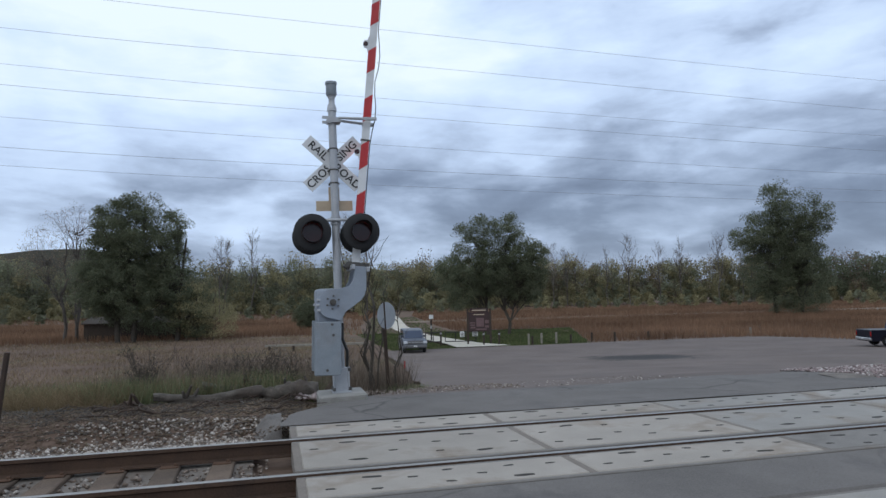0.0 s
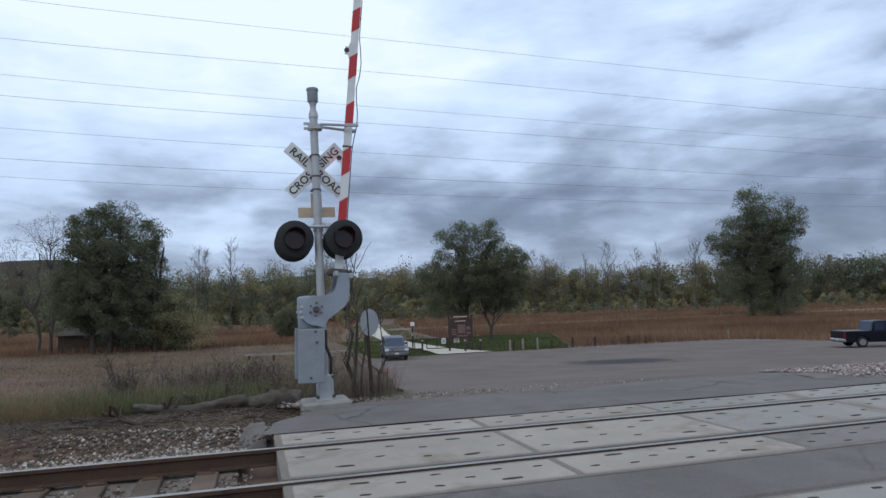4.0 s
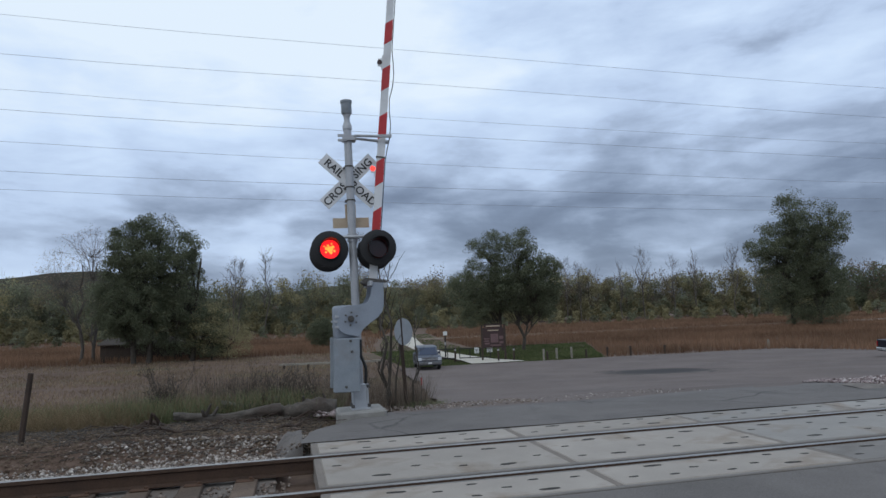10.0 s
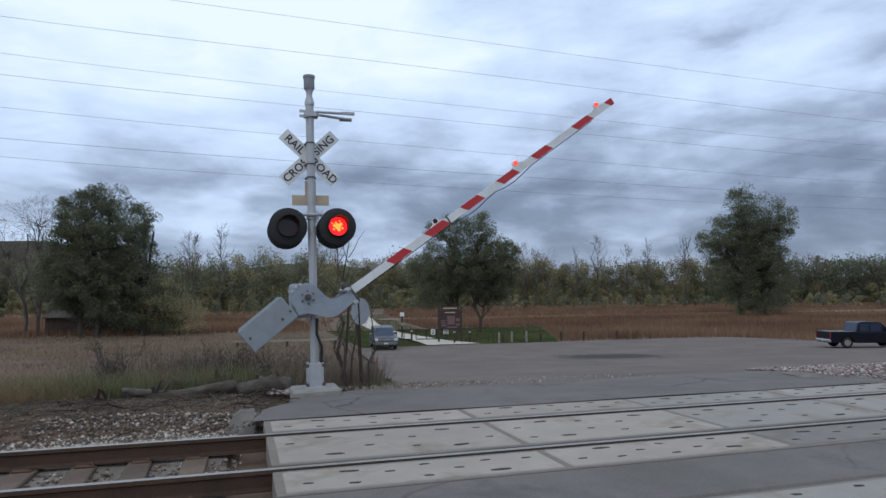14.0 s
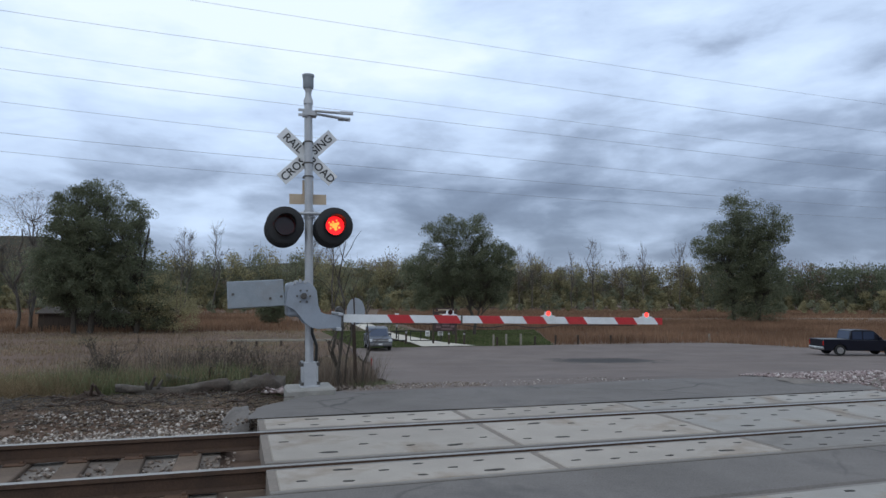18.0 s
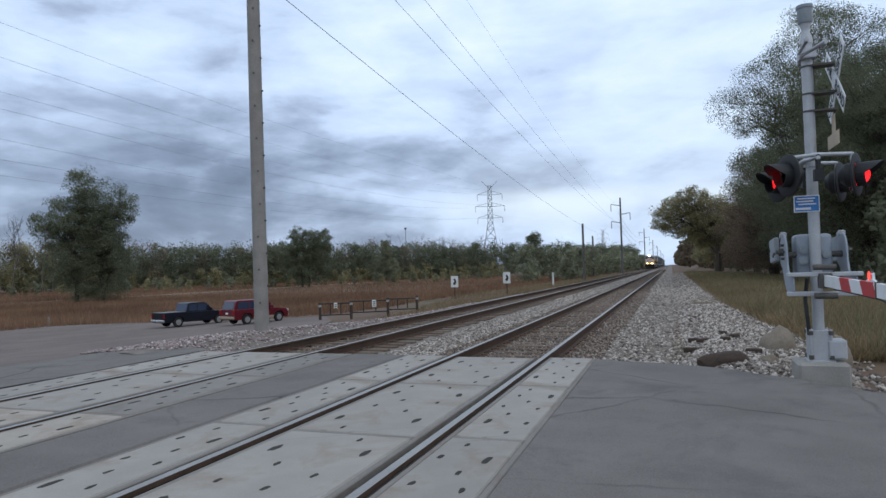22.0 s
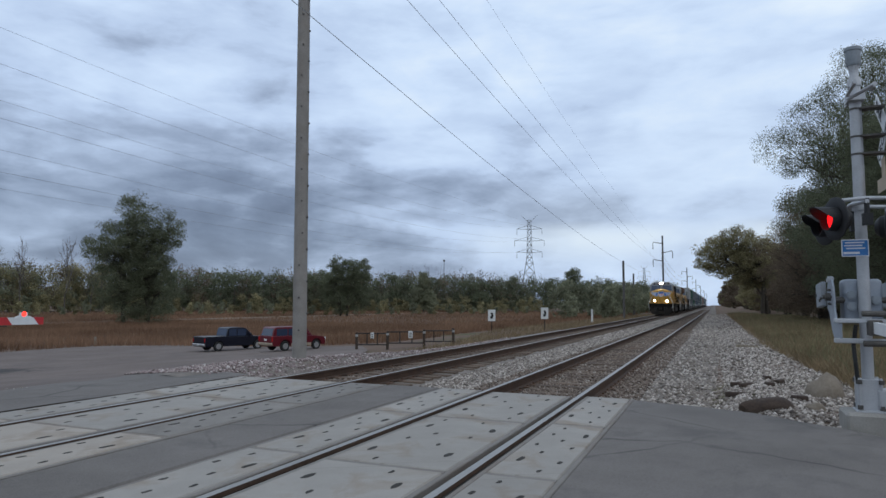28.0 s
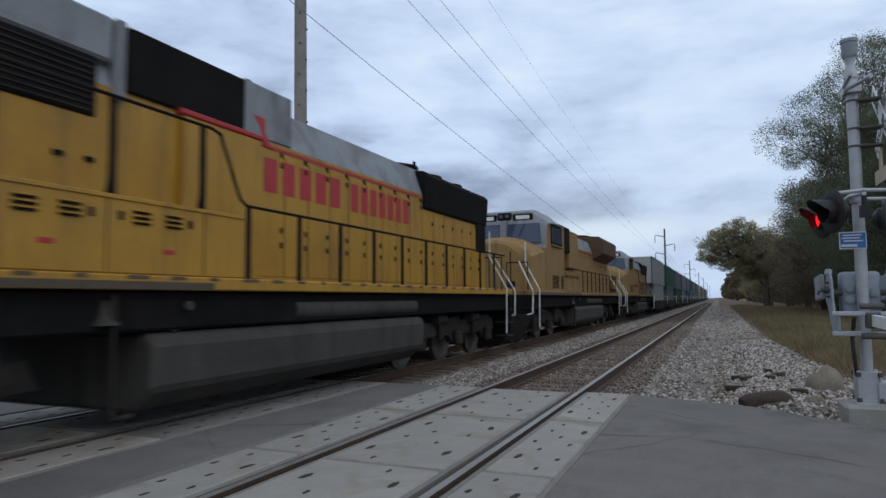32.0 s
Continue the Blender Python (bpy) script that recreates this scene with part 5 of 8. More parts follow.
        for s_ in (3.05, 3.66, 4.09, 4.90, 5.33):
            for k in range(3):
                z = 2.215 + 0.055 * k
                part("louvre_slot", bbox(s_, s_ + 0.22, y * 1.49 - 0.012, y * 1.49 + 0.012, z, z + 0.02, 0.004), D, lk, "dark louvre slot")
                part("louvre_lip", bbox(s_ - 0.005, s_ + 0.225, y * 1.495 - 0.02, y * 1.495 + 0.02, z + 0.02, z + 0.034, 0.004), Y, lk)
        for s_ in (3.45, 4.42, 4.76, 5.68):
            part("latch", bbox(s_ - 0.03, s_ + 0.03, y * 1.485 - 0.012, y * 1.485 + 0.012, 2.24, 2.33, 0.008), D, lk, "dark recessed latch")
        for s_ in (3.3, 4.6, 5.9):
            part("locker_seam", bbox(s_ - 0.007, s_ + 0.007, y * 1.48 - 0.004, y * 1.48 + 0.004, 1.72, 2.46), D, lk)
        part("ledge_edge", bbox(2.76, 6.6, y * 1.485 - 0.012, y * 1.485 + 0.012, 2.44, 2.485, 0.006), Y, lk)
        for s_, z in ((3.9, 1.95), (5.3, 1.93), (2.9, 1.96)):
            part("stencil", bbox(s_, s_ + 0.16, y * 1.4815 - 0.002, y * 1.4815 + 0.002, z, z + 0.05), M["loco_red"], lk, "small red stencil bar")
        for k in range(26):
            s_ = 2.5 + 0.57 * k
            part("sill_scuff", bbox(s_, s_ + 0.10 + 0.22 * ((k * 37) % 10) / 10, y * 1.562 - 0.002, y * 1.562 + 0.002, 1.655, 1.695), M["grime"], e, "dark scuff on the sill")
        part("sill_skirt", bbox(F0 + 0.45, 6.0, y * 1.563 - 0.002, y * 1.563 + 0.002, 1.555, 1.635), M["grime"], e, "grey-brown dirt along the sill")
    # hood
    hw, zs, zt = 0.95, 3.74, 4.33
    bm = bmesh.new()
    rows_ = []
    for s_ in (2.3, 17.25):
        rows_.append([bm.verts.new((s_, y, z)) for y, z in ((-hw, 1.70), (hw, 1.70), (hw, zs), (hw * 0.78, zt), (-hw * 0.78, zt), (-hw, zs))])
    ring_faces(bm, rows_[0], rows_[1])
    bm.faces.new(rows_[0])
    bm.faces.new(rows_[1])
    bmesh.ops.recalc_face_normals(bm, faces=bm.faces[:])
    for f in bm.faces:
        f.material_index = 1 if f.calc_center_median().z > 3.8 else 0
    hood = part("long_hood", bm, [Y, G_], e, "long yellow engine hood with grey top")
    for y in (-1, 1):
        yy = y * (hw + 0.004)
        part("red_stripe", bbox(7.5, 12.9, yy - 0.004, yy + 0.004, zs - 0.10, zs - 0.05), M["loco_red"], hood)
        for k in range(15):
            s_ = 7.50 + 0.62 * k
            d = part("hood_door", bbox(s_, s_ + 0.60, yy - 0.008, yy + 0.008, 1.78, 3.58 if k < 9 else 3.34, 0.006), Y, hood)
            part("door_seam", bbox(s_ + 0.601, s_ + 0.619, yy - 0.003, yy + 0.003, 1.78, 3.58 if k < 9 else 3.34), D, d, "dark door seam")
            for z in (2.2, 2.42) + ((3.40, 3.55) if k < 9 else (3.1,)):
                part("door_latch", bbox(s_ + 0.5, s_ + 0.56, yy - 0.02, yy + 0.02, z, z + 0.085, 0.006), D, d, "dark door latch")
        # tall flared housings
        if not ge:
            part("inertial_grille", bbox(3.0, 4.85, y * 0.9 if y > 0 else -0.98, 0.98 if y > 0 else y * 0.9, 3.36, 4.00, 0.02), D, e, "black intake grille")
            for k in range(9):
                part("grille_slat", bbox(3.04, 4.8, y * 0.985 - 0.008, y * 0.985 + 0.008, 3.40 + 0.065 * k, 3.42 + 0.065 * k), M["under"], e)
            part("hood_latch", bbox(4.39, 4.50, y * 0.96 - 0.02, y * 0.96 + 0.02, 2.88, 2.93, 0.005), D, hood, "dark bracket")
            part("hood_latch", bbox(4.74, 4.85, y * 0.96 - 0.02, y * 0.96 + 0.02, 2.88, 2.93, 0.005), D, hood, "dark bracket")
            part("grille_hood", bbox(2.35, 5.02, y * 0.5 if y > 0 else -0.99, 0.99 if y > 0 else y * 0.5, 4.0, 4.5, 0.03), G_, e, "grey intake housing")
            part("brake_grille", bbox(5.22, 7.2, y * 0.8 if y > 0 else -1.0, 1.0 if y > 0 else y * 0.8, 3.74, 4.48, 0.02), D, e, "black dynamic brake grille")
            for s_ in (5.13, 7.22):
                part("grille_post", bbox(s_ - 0.09, s_ + 0.04, y * 0.7 if y > 0 else -1.02, 1.02 if y > 0 else y * 0.7, 3.6, 4.5, 0.01), G_, e, "grey grille post")
            part("hood_step", bbox(7.26, 8.28, y * 0.2 if y > 0 else -0.97, 0.97 if y > 0 else y * 0.2, 3.74, 4.52, 0.03), G_, e, "grey stepped hood top")
            part("brake_shelf", bbox(5.95, 7.48, y * 0.9 if y > 0 else -1.06, 1.06 if y > 0 else y * 0.9, 3.68, 3.76, 0.02), M["loco_red"], e, "red-edged housing shelf")
            part("brake_box", bbox(6.0, 7.45, y * 0.9 if y > 0 else -1.05, 1.05 if y > 0 else y * 0.9, 1.72, 3.68, 0.02), Y, e)
            rad = [(y * 0.9, 3.40), (y * 1.02, 3.46), (y * 1.08, 4.18), (y * 0.98, 4.28), (0, 4.36), (0, 3.4)]
            part("radiator", prism(rad if y > 0 else rad[::-1], 13.1, 17.25, "x", 0.02), D, e, "black flared radiator housing")
            part("radiator_screen", bbox(16.5, 17.22, -1.0 if y < 0 else 0.3, -0.3 if y < 0 else 1.0, 2.7, 3.5, 0.02), D, e)
        else:
            rad = [(y * 0.9, 3.35), (y * 1.50, 3.75), (y * 1.52, 4.45), (y * 1.3, 4.62), (0, 4.66), (0, 3.3)]
            part("radiator", prism(rad if y > 0 else rad[::-1], 12.2, 16.9, "x", 0.02), M["iron"] if paint == "old_yellow" else D, e, "large soot-brown radiator housing")
            part("brake_grille", bbox(3.0, 5.2, y * 0.8 if y > 0 else -1.25, 1.25 if y > 0 else y * 0.8, 3.3, 4.35, 0.03), D, e, "black brake grille")
            part("blower_box", bbox(5.3, 7.2, y * 0.8 if y > 0 else -1.2, 1.2 if y > 0 else y * 0.8, 2.7, 4.3, 0.03), Y, e)
        # handrail along the walkway
        ry = y * 1.48
        part("handrail", pipe([(2.36, ry, 3.46), (6.0, ry, 3.46), (6.14, ry, 3.42), (6.5, ry, 2.70), (6.62, ry, 2.62), (17.4, ry, 2.62)] if not ge else [(3.0, ry, 2.62), (16.9, ry, 2.62)], 0.02, 8), D, e, "dark walkway handrail")
        for k in range(10):
            s_ = 6.67 + 1.09 * k
            part("stanchion", bbox(s_ - 0.038, s_ + 0.038, ry - 0.016, ry + 0.016, 1.60, 2.62, 0.005), D, e, "dark handrail post")
    if lead:
        for s_ in (3.45, 4.63, 5.85):
            part("stanchion", prism([(s_ - 0.06, 2.49), (s_ + 0.05, 2.49), (s_ + 0.045, 2.65), (s_ + 0.035, 3.46), (s_ - 0.035, 3.46), (s_ - 0.03, 2.65)], -1.495, -1.465), D, e, "dark handrail post")
        # painted name along the hood as plain red blocks
        for s_, w_ in [(7.62 + 0.437 * k, 0.30) for k in range(5)] + [(10.04 + 0.347 * k, 0.25) for k in range(7)]:
            part("name_block", bbox(s_, s_ + w_, -hw - 0.017, -hw - 0.010, 3.0, 3.5), M["loco_red"], hood)
        part("red_stripe", prism([(7.35, 4.05), (7.62, 4.05), (7.62, 3.86), (7.78, 3.64), (7.62, 3.66), (7.50, 3.90)], -hw - 0.022, -hw - 0.012), M["loco_red"], hood)
    for s_ in (5.2, 7.0, 12.8):
        for y in (-0.9, 0.9):
            bm = lathe([(0.035, -0.012), (0.06, -0.012), (0.06, 0.012), (0.035, 0.012)], 12, pose(s_, y, 4.38, 90))
            part("lifting_eye", bm, D, e)
    fans = (8.3, 9.9, 13.4, 14.8, 16.2) if not ge else (13.2, 15.4)
    for s_ in fans:
        part("roof_fan", lathe([(0.0, 0.0), (0.62, 0.0), (0.66, 0.05), (0.66, 0.16), (0.55, 0.18), (0.0, 0.14)], 24, pose(s_, 0, 4.2 if s_ < 11 else (4.32 if not ge else 4.6))), D, e, "round roof fan", None, 40)
    part("exhaust", bbox(10.6, 11.5, -0.2, 0.2, 4.2, 4.55, 0.03), D, e, "dark exhaust stack")
    part("horn", pipe([(3.4, -0.2, 4.6), (3.4, 0.2, 4.7), (3.1, 0.2, 4.75)], 0.05, 8), G_, e)
    # tank, air reservoirs, trucks
    tank = [(-1.15, 0.26), (1.15, 0.26), (1.48, 0.50), (1.5, 1.0), (1.38, 1.10), (-1.38, 1.10), (-1.5, 1.0), (-1.48, 0.50)]
    part("fuel_tank", prism(tank, 5.2, 12.0, "x", 0.05), M["tank"], e, "dusty grey fuel tank")
    for y in (-1.2, 1.2):
        bm = bmesh.new()
        rod(bm, (7.77, y * 1.1, 1.30), (11.75, y * 1.1, 1.30), 0.15, seg=14)
        part("air_reservoir", bm, M["tank"], e, "long grey air reservoir", None, 40)
        bm = bmesh.new()
        rod(bm, (5.6, y * 1.12, 1.1), (5.6, y * 1.12, 1.45), 0.05, seg=8)
        rod(bm, (5.67, y * 1.22, 1.38), (5.67, y * 1.27, 1.38), 0.05, seg=12)
        part("filler_pipe", bm, M["tank"], e)
        bm = lathe([(0.02, 0.25), (0.06, 0.24), (0.09, 0.1), (0.16, 0.0), (0.0, 0.0)], 12, pose(4.67, y * 1.15, 1.20))
        part("bell", bm, M["tank"], e)
        part("ladder_bar", pipe([(4.7, y * 1.24, 1.5), (4.7, y * 1.24, 0.30), (4.95, y * 1.24, 0.30)], 0.025, 6), U, e)
    for c in (1.35, 14.5):
        truck(e, c, (-2.12, 0.0, 2.12))
    return e


loco_lead = locomotive("yellow diesel locomotive with grey roof and winged emblem", "yellow", True)
loco_second = locomotive("faded dusty yellow diesel locomotive", "old_yellow", False, True)
loco_third = locomotive("dirty yellow trailing diesel locomotive with black radiators", "old_yellow", False)
train = [(loco_lead, 0.0), (loco_second, 22.1), (loco_third, 44.3)]


# double-stack well cars
def container_mesh(length, width, height, m):
    bm = bmesh.new()
    box(bm, 0, length, -width / 2 + 0.03, width / 2 - 0.03, 0.02, height - 0.02)
    for s_ in (0.06, length - 0.06):
        for y in (-1, 1):
            box(bm, s_ - 0.06, s_ + 0.06, y * (width / 2 - 0.06) - 0.06, y * (width / 2 - 0.06) + 0.06, 0, height)
    n = int(length / 0.55)
    for k in range(n):
        s_ = 0.35 + (length - 0.7) * (k + 0.5) / n
        for y in (-1, 1):
            box(bm, s_ - 0.13, s_ + 0.13, y * (width / 2 - 0.025) - 0.02, y * (width / 2 - 0.025) + 0.02, 0.16, height - 0.14)
    for z in (0.06, height - 0.06):
        for y in (-1, 1):
            box(bm, 0, length, y * (width / 2 - 0.03) - 0.03, y * (width / 2 - 0.03) + 0.03, z - 0.06, z + 0.06)
    return mesh_of("container", bm, m)


BOXPAINT = dict(
    pale=mat("pale_grey_container_paint", (0.26, 0.27, 0.27), (0.36, 0.37, 0.37), 0.8, 0.55, 0, 0.05, 20, wear=(0.3, 0.26, 0.22), wear_amount=0.4),
    green=mat("dark_green_container_paint", (0.02, 0.07, 0.05), (0.035, 0.11, 0.075), 0.8, 0.55, 0, 0.05, 20, wear=(0.06, 0.05, 0.04), wear_amount=0.4),
    slate=mat("slate_container_paint", (0.09, 0.11, 0.13), (0.15, 0.17, 0.19), 0.8, 0.55, 0, 0.05, 20, wear=(0.08, 0.06, 0.05), wear_amount=0.4),
    blue=mat("blue_container_paint", (0.025, 0.045, 0.09), (0.04, 0.07, 0.13), 0.8, 0.55, 0, 0.05, 20, wear=(0.08, 0.06, 0.05), wear_amount=0.4),
    brown=mat("brown_container_paint", (0.13, 0.05, 0.035), (0.19, 0.08, 0.05), 0.8, 0.55, 0, 0.05, 20, wear=(0.08, 0.06, 0.05), wear_amount=0.4),
)
top_box = {k: container_mesh(14.6, 2.55, 2.55, m) for k, m in BOXPAINT.items()}
low_box = {k: container_mesh(12.2, 2.44, 2.44, m) for k, m in BOXPAINT.items()}


def well_car():
    e = thing("well_car", "dark low well car carrying stacked containers", "rail car", group="well cars of the train")
    for y in (-1, 1):
        side = [(1.6, 0.9), (2.3, 0.32), (14.2, 0.32), (14.9, 0.9), (14.9, 1.15), (1.6, 1.15)]
        part("well_side", prism(side, y * 1.32, y * 1.38), M["under"], e, "grimy well side")
        part("ladder", pipe([(1.3, y * 1.3, 0.6), (1.3, y * 1.3, 1.6), (1.3, y * 1.0, 1.6)], 0.03, 6), M["grab"], e)
    part("end_platform", bbox(-0.3, 1.7, -1.2, 1.2, 0.95, 1.15, 0.02), M["under"], e)
    part("end_platform", bbox(14.8, 16.8, -1.2, 1.2, 0.95, 1.15, 0.02), M["under"], e)
    part("well_floor", bbox(1.8, 14.7, -1.3, 1.3, 0.28, 0.34, 0.01), M["under"], e)
    for c in (0.2, 16.3):
        for a in (-0.85, 0.85):
            wheelset(e, c + a)
        for y in (-1, 1):
            part("truck_frame", prism([(c - 1.2, 0.45), (c - 1.1, 0.62), (c - 0.4, 0.80), (c + 0.4, 0.80), (c + 1.1, 0.62), (c + 1.2, 0.45), (c + 0.5, 0.38), (c, 0.28), (c - 0.5, 0.38)], y * 0.98, y * 1.08), M["under"], e)
    return e


first_well = well_car()
paints = ["pale", "green", "slate", "pale", "slate", "brown", "slate", "green", "slate", "slate", "brown", "blue"]
for k in range(18):
    s0 = 63.6 + 18.0 * k
    car = first_well if k == 0 else copy_thing(first_well, pose(0, 0, 0))
    train.append((car, s0))
    names = {"pale": "pale grey", "green": "dark green", "slate": "slate grey", "blue": "dark blue", "brown": "red-brown"}
    for mesh, p, ds, z in ((low_box[paints[(k * 5 + 3) % 12]], paints[(k * 5 + 3) % 12], 2.15, 0.345), (top_box[paints[(k * 7) % 12]], paints[(k * 7) % 12], 0.95, 2.80)):
        c = tagged(new("container", mesh), f"{names[p]} corrugated steel shipping container", "container", "containers on the train")
        train.append((c, s0 + ds, z))

TRAIN_ROWS = [(0, 735.0), (19.0, 299.0), (23, 207.0), (25.5, 150.0), (28, 95.8), (29, 72.3), (30, 48.6), (31, 24.4), (31.5, 12.4), (32, -0.15)]


def train_motions():
    for ob, ds, *z in train:
        walk(ob, [(t, pose(x + ds, TY, z[0] if z else 0.0)) for t, x in TRAIN_ROWS])

# ---- poles, pylons, wires ----
M.update(
    pole_wood=mat("weathered_grey_pole_wood", (0.17, 0.155, 0.14), (0.30, 0.28, 0.26), 2.2, 0.9, 0, 0.5, 40, wear=(0.22, 0.19, 0.16), wear_amount=0.4, wear_scale=3),
    steel_grey=mat("galvanised_lattice_steel", (0.26, 0.28, 0.30), (0.36, 0.38, 0.40), 2, 0.6, 0.4),
    far_pole=mat("dark_far_pole", (0.07, 0.065, 0.065), (0.12, 0.115, 0.11), 2, 0.9),
    wire=mat_plain("dull_aluminium_wire", (0.30, 0.32, 0.35), 0.55, 0.2),
)


def power_pole(x, y, h, r0, r1, arms, near=False, label="tall weathered grey wooden power pole"):
    z0 = float(ground_z(x, y)) - 0.3
    e = thing("power_pole", label, "power pole", pose(x, y, 0, 0, -0.9 if near else 0, 0), "power poles along the line")
    bm = bmesh.new()
    rod(bm, (0, 0, z0), (0, 0, h), r0, r1, seg=20 if near else 8)
    part("shaft", bm, M["pole_wood"] if near else M["far_pole"], e, "round wooden pole shaft", None, 40)
    if near:
        rng_ = random.Random(8)
        z, k = 0.7, 0
        while z < h - 1:
            a = -2.2 + (0.75 if k % 2 else -0.35) + rng_.uniform(-0.2, 0.2)
            r = r0 + (r1 - r0) * z / h
            b = bmesh.new()
            c, s_ = math.cos(a), math.sin(a)
            rod(b, (r * 0.9 * c, r * 0.9 * s_, z), ((r + 0.03) * c, (r + 0.03) * s_, z), 0.026, seg=8)
            part("step_bolt", b, M["bolt"], e, "dark step bolt")
            z += 0.42
            k += 1
    for z, side, ln in arms:
        bm = bmesh.new()
        rod(bm, (0, 0, z - 0.35), (0, side * ln, z), 0.09, 0.06, seg=6)
        part("arm", bm, M["far_pole"], e, "davit arm")
        bm = bmesh.new()
        for k in range(7):
            rod(bm, (0, side * ln, z - 0.15 - 0.2 * k), (0, side * ln, z - 0.32 - 0.2 * k), 0.11, 0.05, seg=8)
        part("insulator", bm, M["far_pole"], e, "string of insulators")
    return e


ARMS = ((14.3, 1, 1.9), (12.4, -1, 1.9), (10.7, 1, 1.9))
power_pole(14.3, 9.95, 16.5, 0.185, 0.14, ((15.8, 1, 1.9), (14.4, -1, 1.9), (12.9, 1, 1.9)), True)
for x in (141, 268, 395, 522, 700, 900):
    power_pole(x, 9.6, 15.6, 0.22, 0.16, ARMS, label="far wooden power pole with davit arms")
power_pole(108, 13.4, 8.4, 0.2, 0.17, (), label="slim dark pole stub among trees")
power_pole(200, 22.0, 10.5, 0.3, 0.25, (), label="slim dark pole among trees")


def wire(points, r, label="thin overhead wire along the railway"):
    pts = [Vector(p) for p in points]
    side = (pts[-1] - pts[0]).normalized().cross(Vector((0, 0, 1))).normalized()
    ring = [side * math.cos(a) + Vector((0, 0, 1)) * math.sin(a) for a in (0, 1.257, 2.513, 3.770, 5.027)]
    V = [p + d * r for p in pts for d in ring]
    F = [(5 * i + k, 5 * i + (k + 1) % 5, 5 * i + 5 + (k + 1) % 5, 5 * i + 5 + k) for i in range(len(pts) - 1) for k in range(5)]
    ob = new("wire", mesh_np("wire", [tuple(v) for v in V], F, M["wire"], True))
    return tagged(ob, label, "wire", "overhead wires")


def parabola(p0, p1, p2, n, lo, hi, y0, y1):
    """Heights through three (x, z) pairs, sampled from lo to hi, y easing from y0 to y1."""
    c = np.polyfit([p[0] for p in (p0, p1, p2)], [p[1] for p in (p0, p1, p2)], 2)
    xs_ = np.linspace(lo, hi, n)
    return [(x, y0 + (y1 - y0) * (x - lo) / (hi - lo), float(np.polyval(c, x))) for x in xs_]


wire(parabola((13.36, 8.65), (32.96, 7.41), (70.6, 6.06), 24, -30, 88, 9.2, 9.2), 0.010)
wire(parabola((21.7, 12.37), (37.07, 11.57), (109, 9.89), 26, -40, 141, 10.0, 10.0), 0.010)
wire(parabola((26.3, 14.44), (49.26, 13.29), (115.6, 10.89), 26, -40, 141, 10.6, 10.6), 0.010)
wire(parabola((23.8, 19.5), (79.6, 15.4), (141, 14.2), 26, -30, 141, 12.0, 10.4), 0.006)
for z in (12.4, 11.0, 9.6):
    wire(parabola((141, z), (204, z - 2.2), (268, z), 10, 141, 268, 10, 10), 0.03)

# transmission pylon beyond the field, and one farther off
def pylon(x, y, h, label):
    z0 = float(ground_z(x, y))
    e = thing("pylon", label, "pylon", pose(x, y, z0, 0, 0, 14), "transmission pylons")
    k = h / 61.0

    def half(z):
        return 7.0 + (1.7 - 7.0) * min(1, z / (34 * k)) if z < 34 * k else 1.7 - 0.7 * (z - 34 * k) / (27 * k)

    levels = [0, 9, 17, 24, 30, 34, 38, 42, 46, 50, 54, 58]
    levels = [z * k for z in levels]
    for sx in (-1, 1):
        for sy in (-1, 1):
            bm = bmesh.new()
            for a, b in zip(levels, levels[1:]):
                rod(bm, (sx * half(a), sy * half(a), a), (sx * half(b), sy * half(b), b), 0.22 if a < 34 * k else 0.16, seg=4)
            part("leg", bm, M["steel_grey"], e, "lattice leg")
    for a, b in zip(levels, levels[1:]):
        bm = bmesh.new()
        for i, (p, q) in enumerate((((-1, -1), (1, -1)), ((1, -1), (1, 1)), ((1, 1), (-1, 1)), ((-1, 1), (-1, -1)))):
            rod(bm, (p[0] * half(a), p[1] * half(a), a), (q[0] * half(b), q[1] * half(b), b), 0.10, seg=4)
            rod(bm, (q[0] * half(a), q[1] * half(a), a), (p[0] * half(b), p[1] * half(b), b), 0.10, seg=4)
            rod(bm, (p[0] * half(b), p[1] * half(b), b), (q[0] * half(b), q[1] * half(b), b), 0.09, seg=4)
        part("bracing", bm, M["steel_grey"], e, "lattice bracing")
    for z, r in ((37, 8.0), (44.5, 9.4), (52, 8.0)):
        z *= k
        for sy in (-1, 1):
            bm = bmesh.new()
            rod(bm, (0, 0, z), (0, sy * r, z + 0.4), 0.18, 0.10, seg=4)
            rod(bm, (0, sy * 1.0, z + 2.6), (0, sy * r, z + 0.4), 0.12, seg=4)
            part("crossarm", bm, M["steel_grey"], e, "lattice crossarm")
            bm = bmesh.new()
            rod(bm, (0, sy * r, z + 0.4), (0, sy * r, z - 3.4), 0.16, seg=5)
            part("insulator", bm, M["steel_grey"], e)
    part("peak_clamp", bbox(-1.3, 1.3, -0.3, 0.3, 55.5 * k, 56.6 * k, 0.05), M["steel_grey"], e, "steel clamp at the peak")
    for sy in (-1, 1):
        bm = bmesh.new()
        rod(bm, (0, 0, 56 * k), (0, sy * 5.0, 61 * k), 0.14, seg=4)
        part("earth_wire_horn", bm, M["steel_grey"], e)
    return e


pylon(407, 109, 61, "tall grey steel lattice transmission pylon beyond the field")
pylon(1000, 95, 61, "far grey steel lattice pylon")
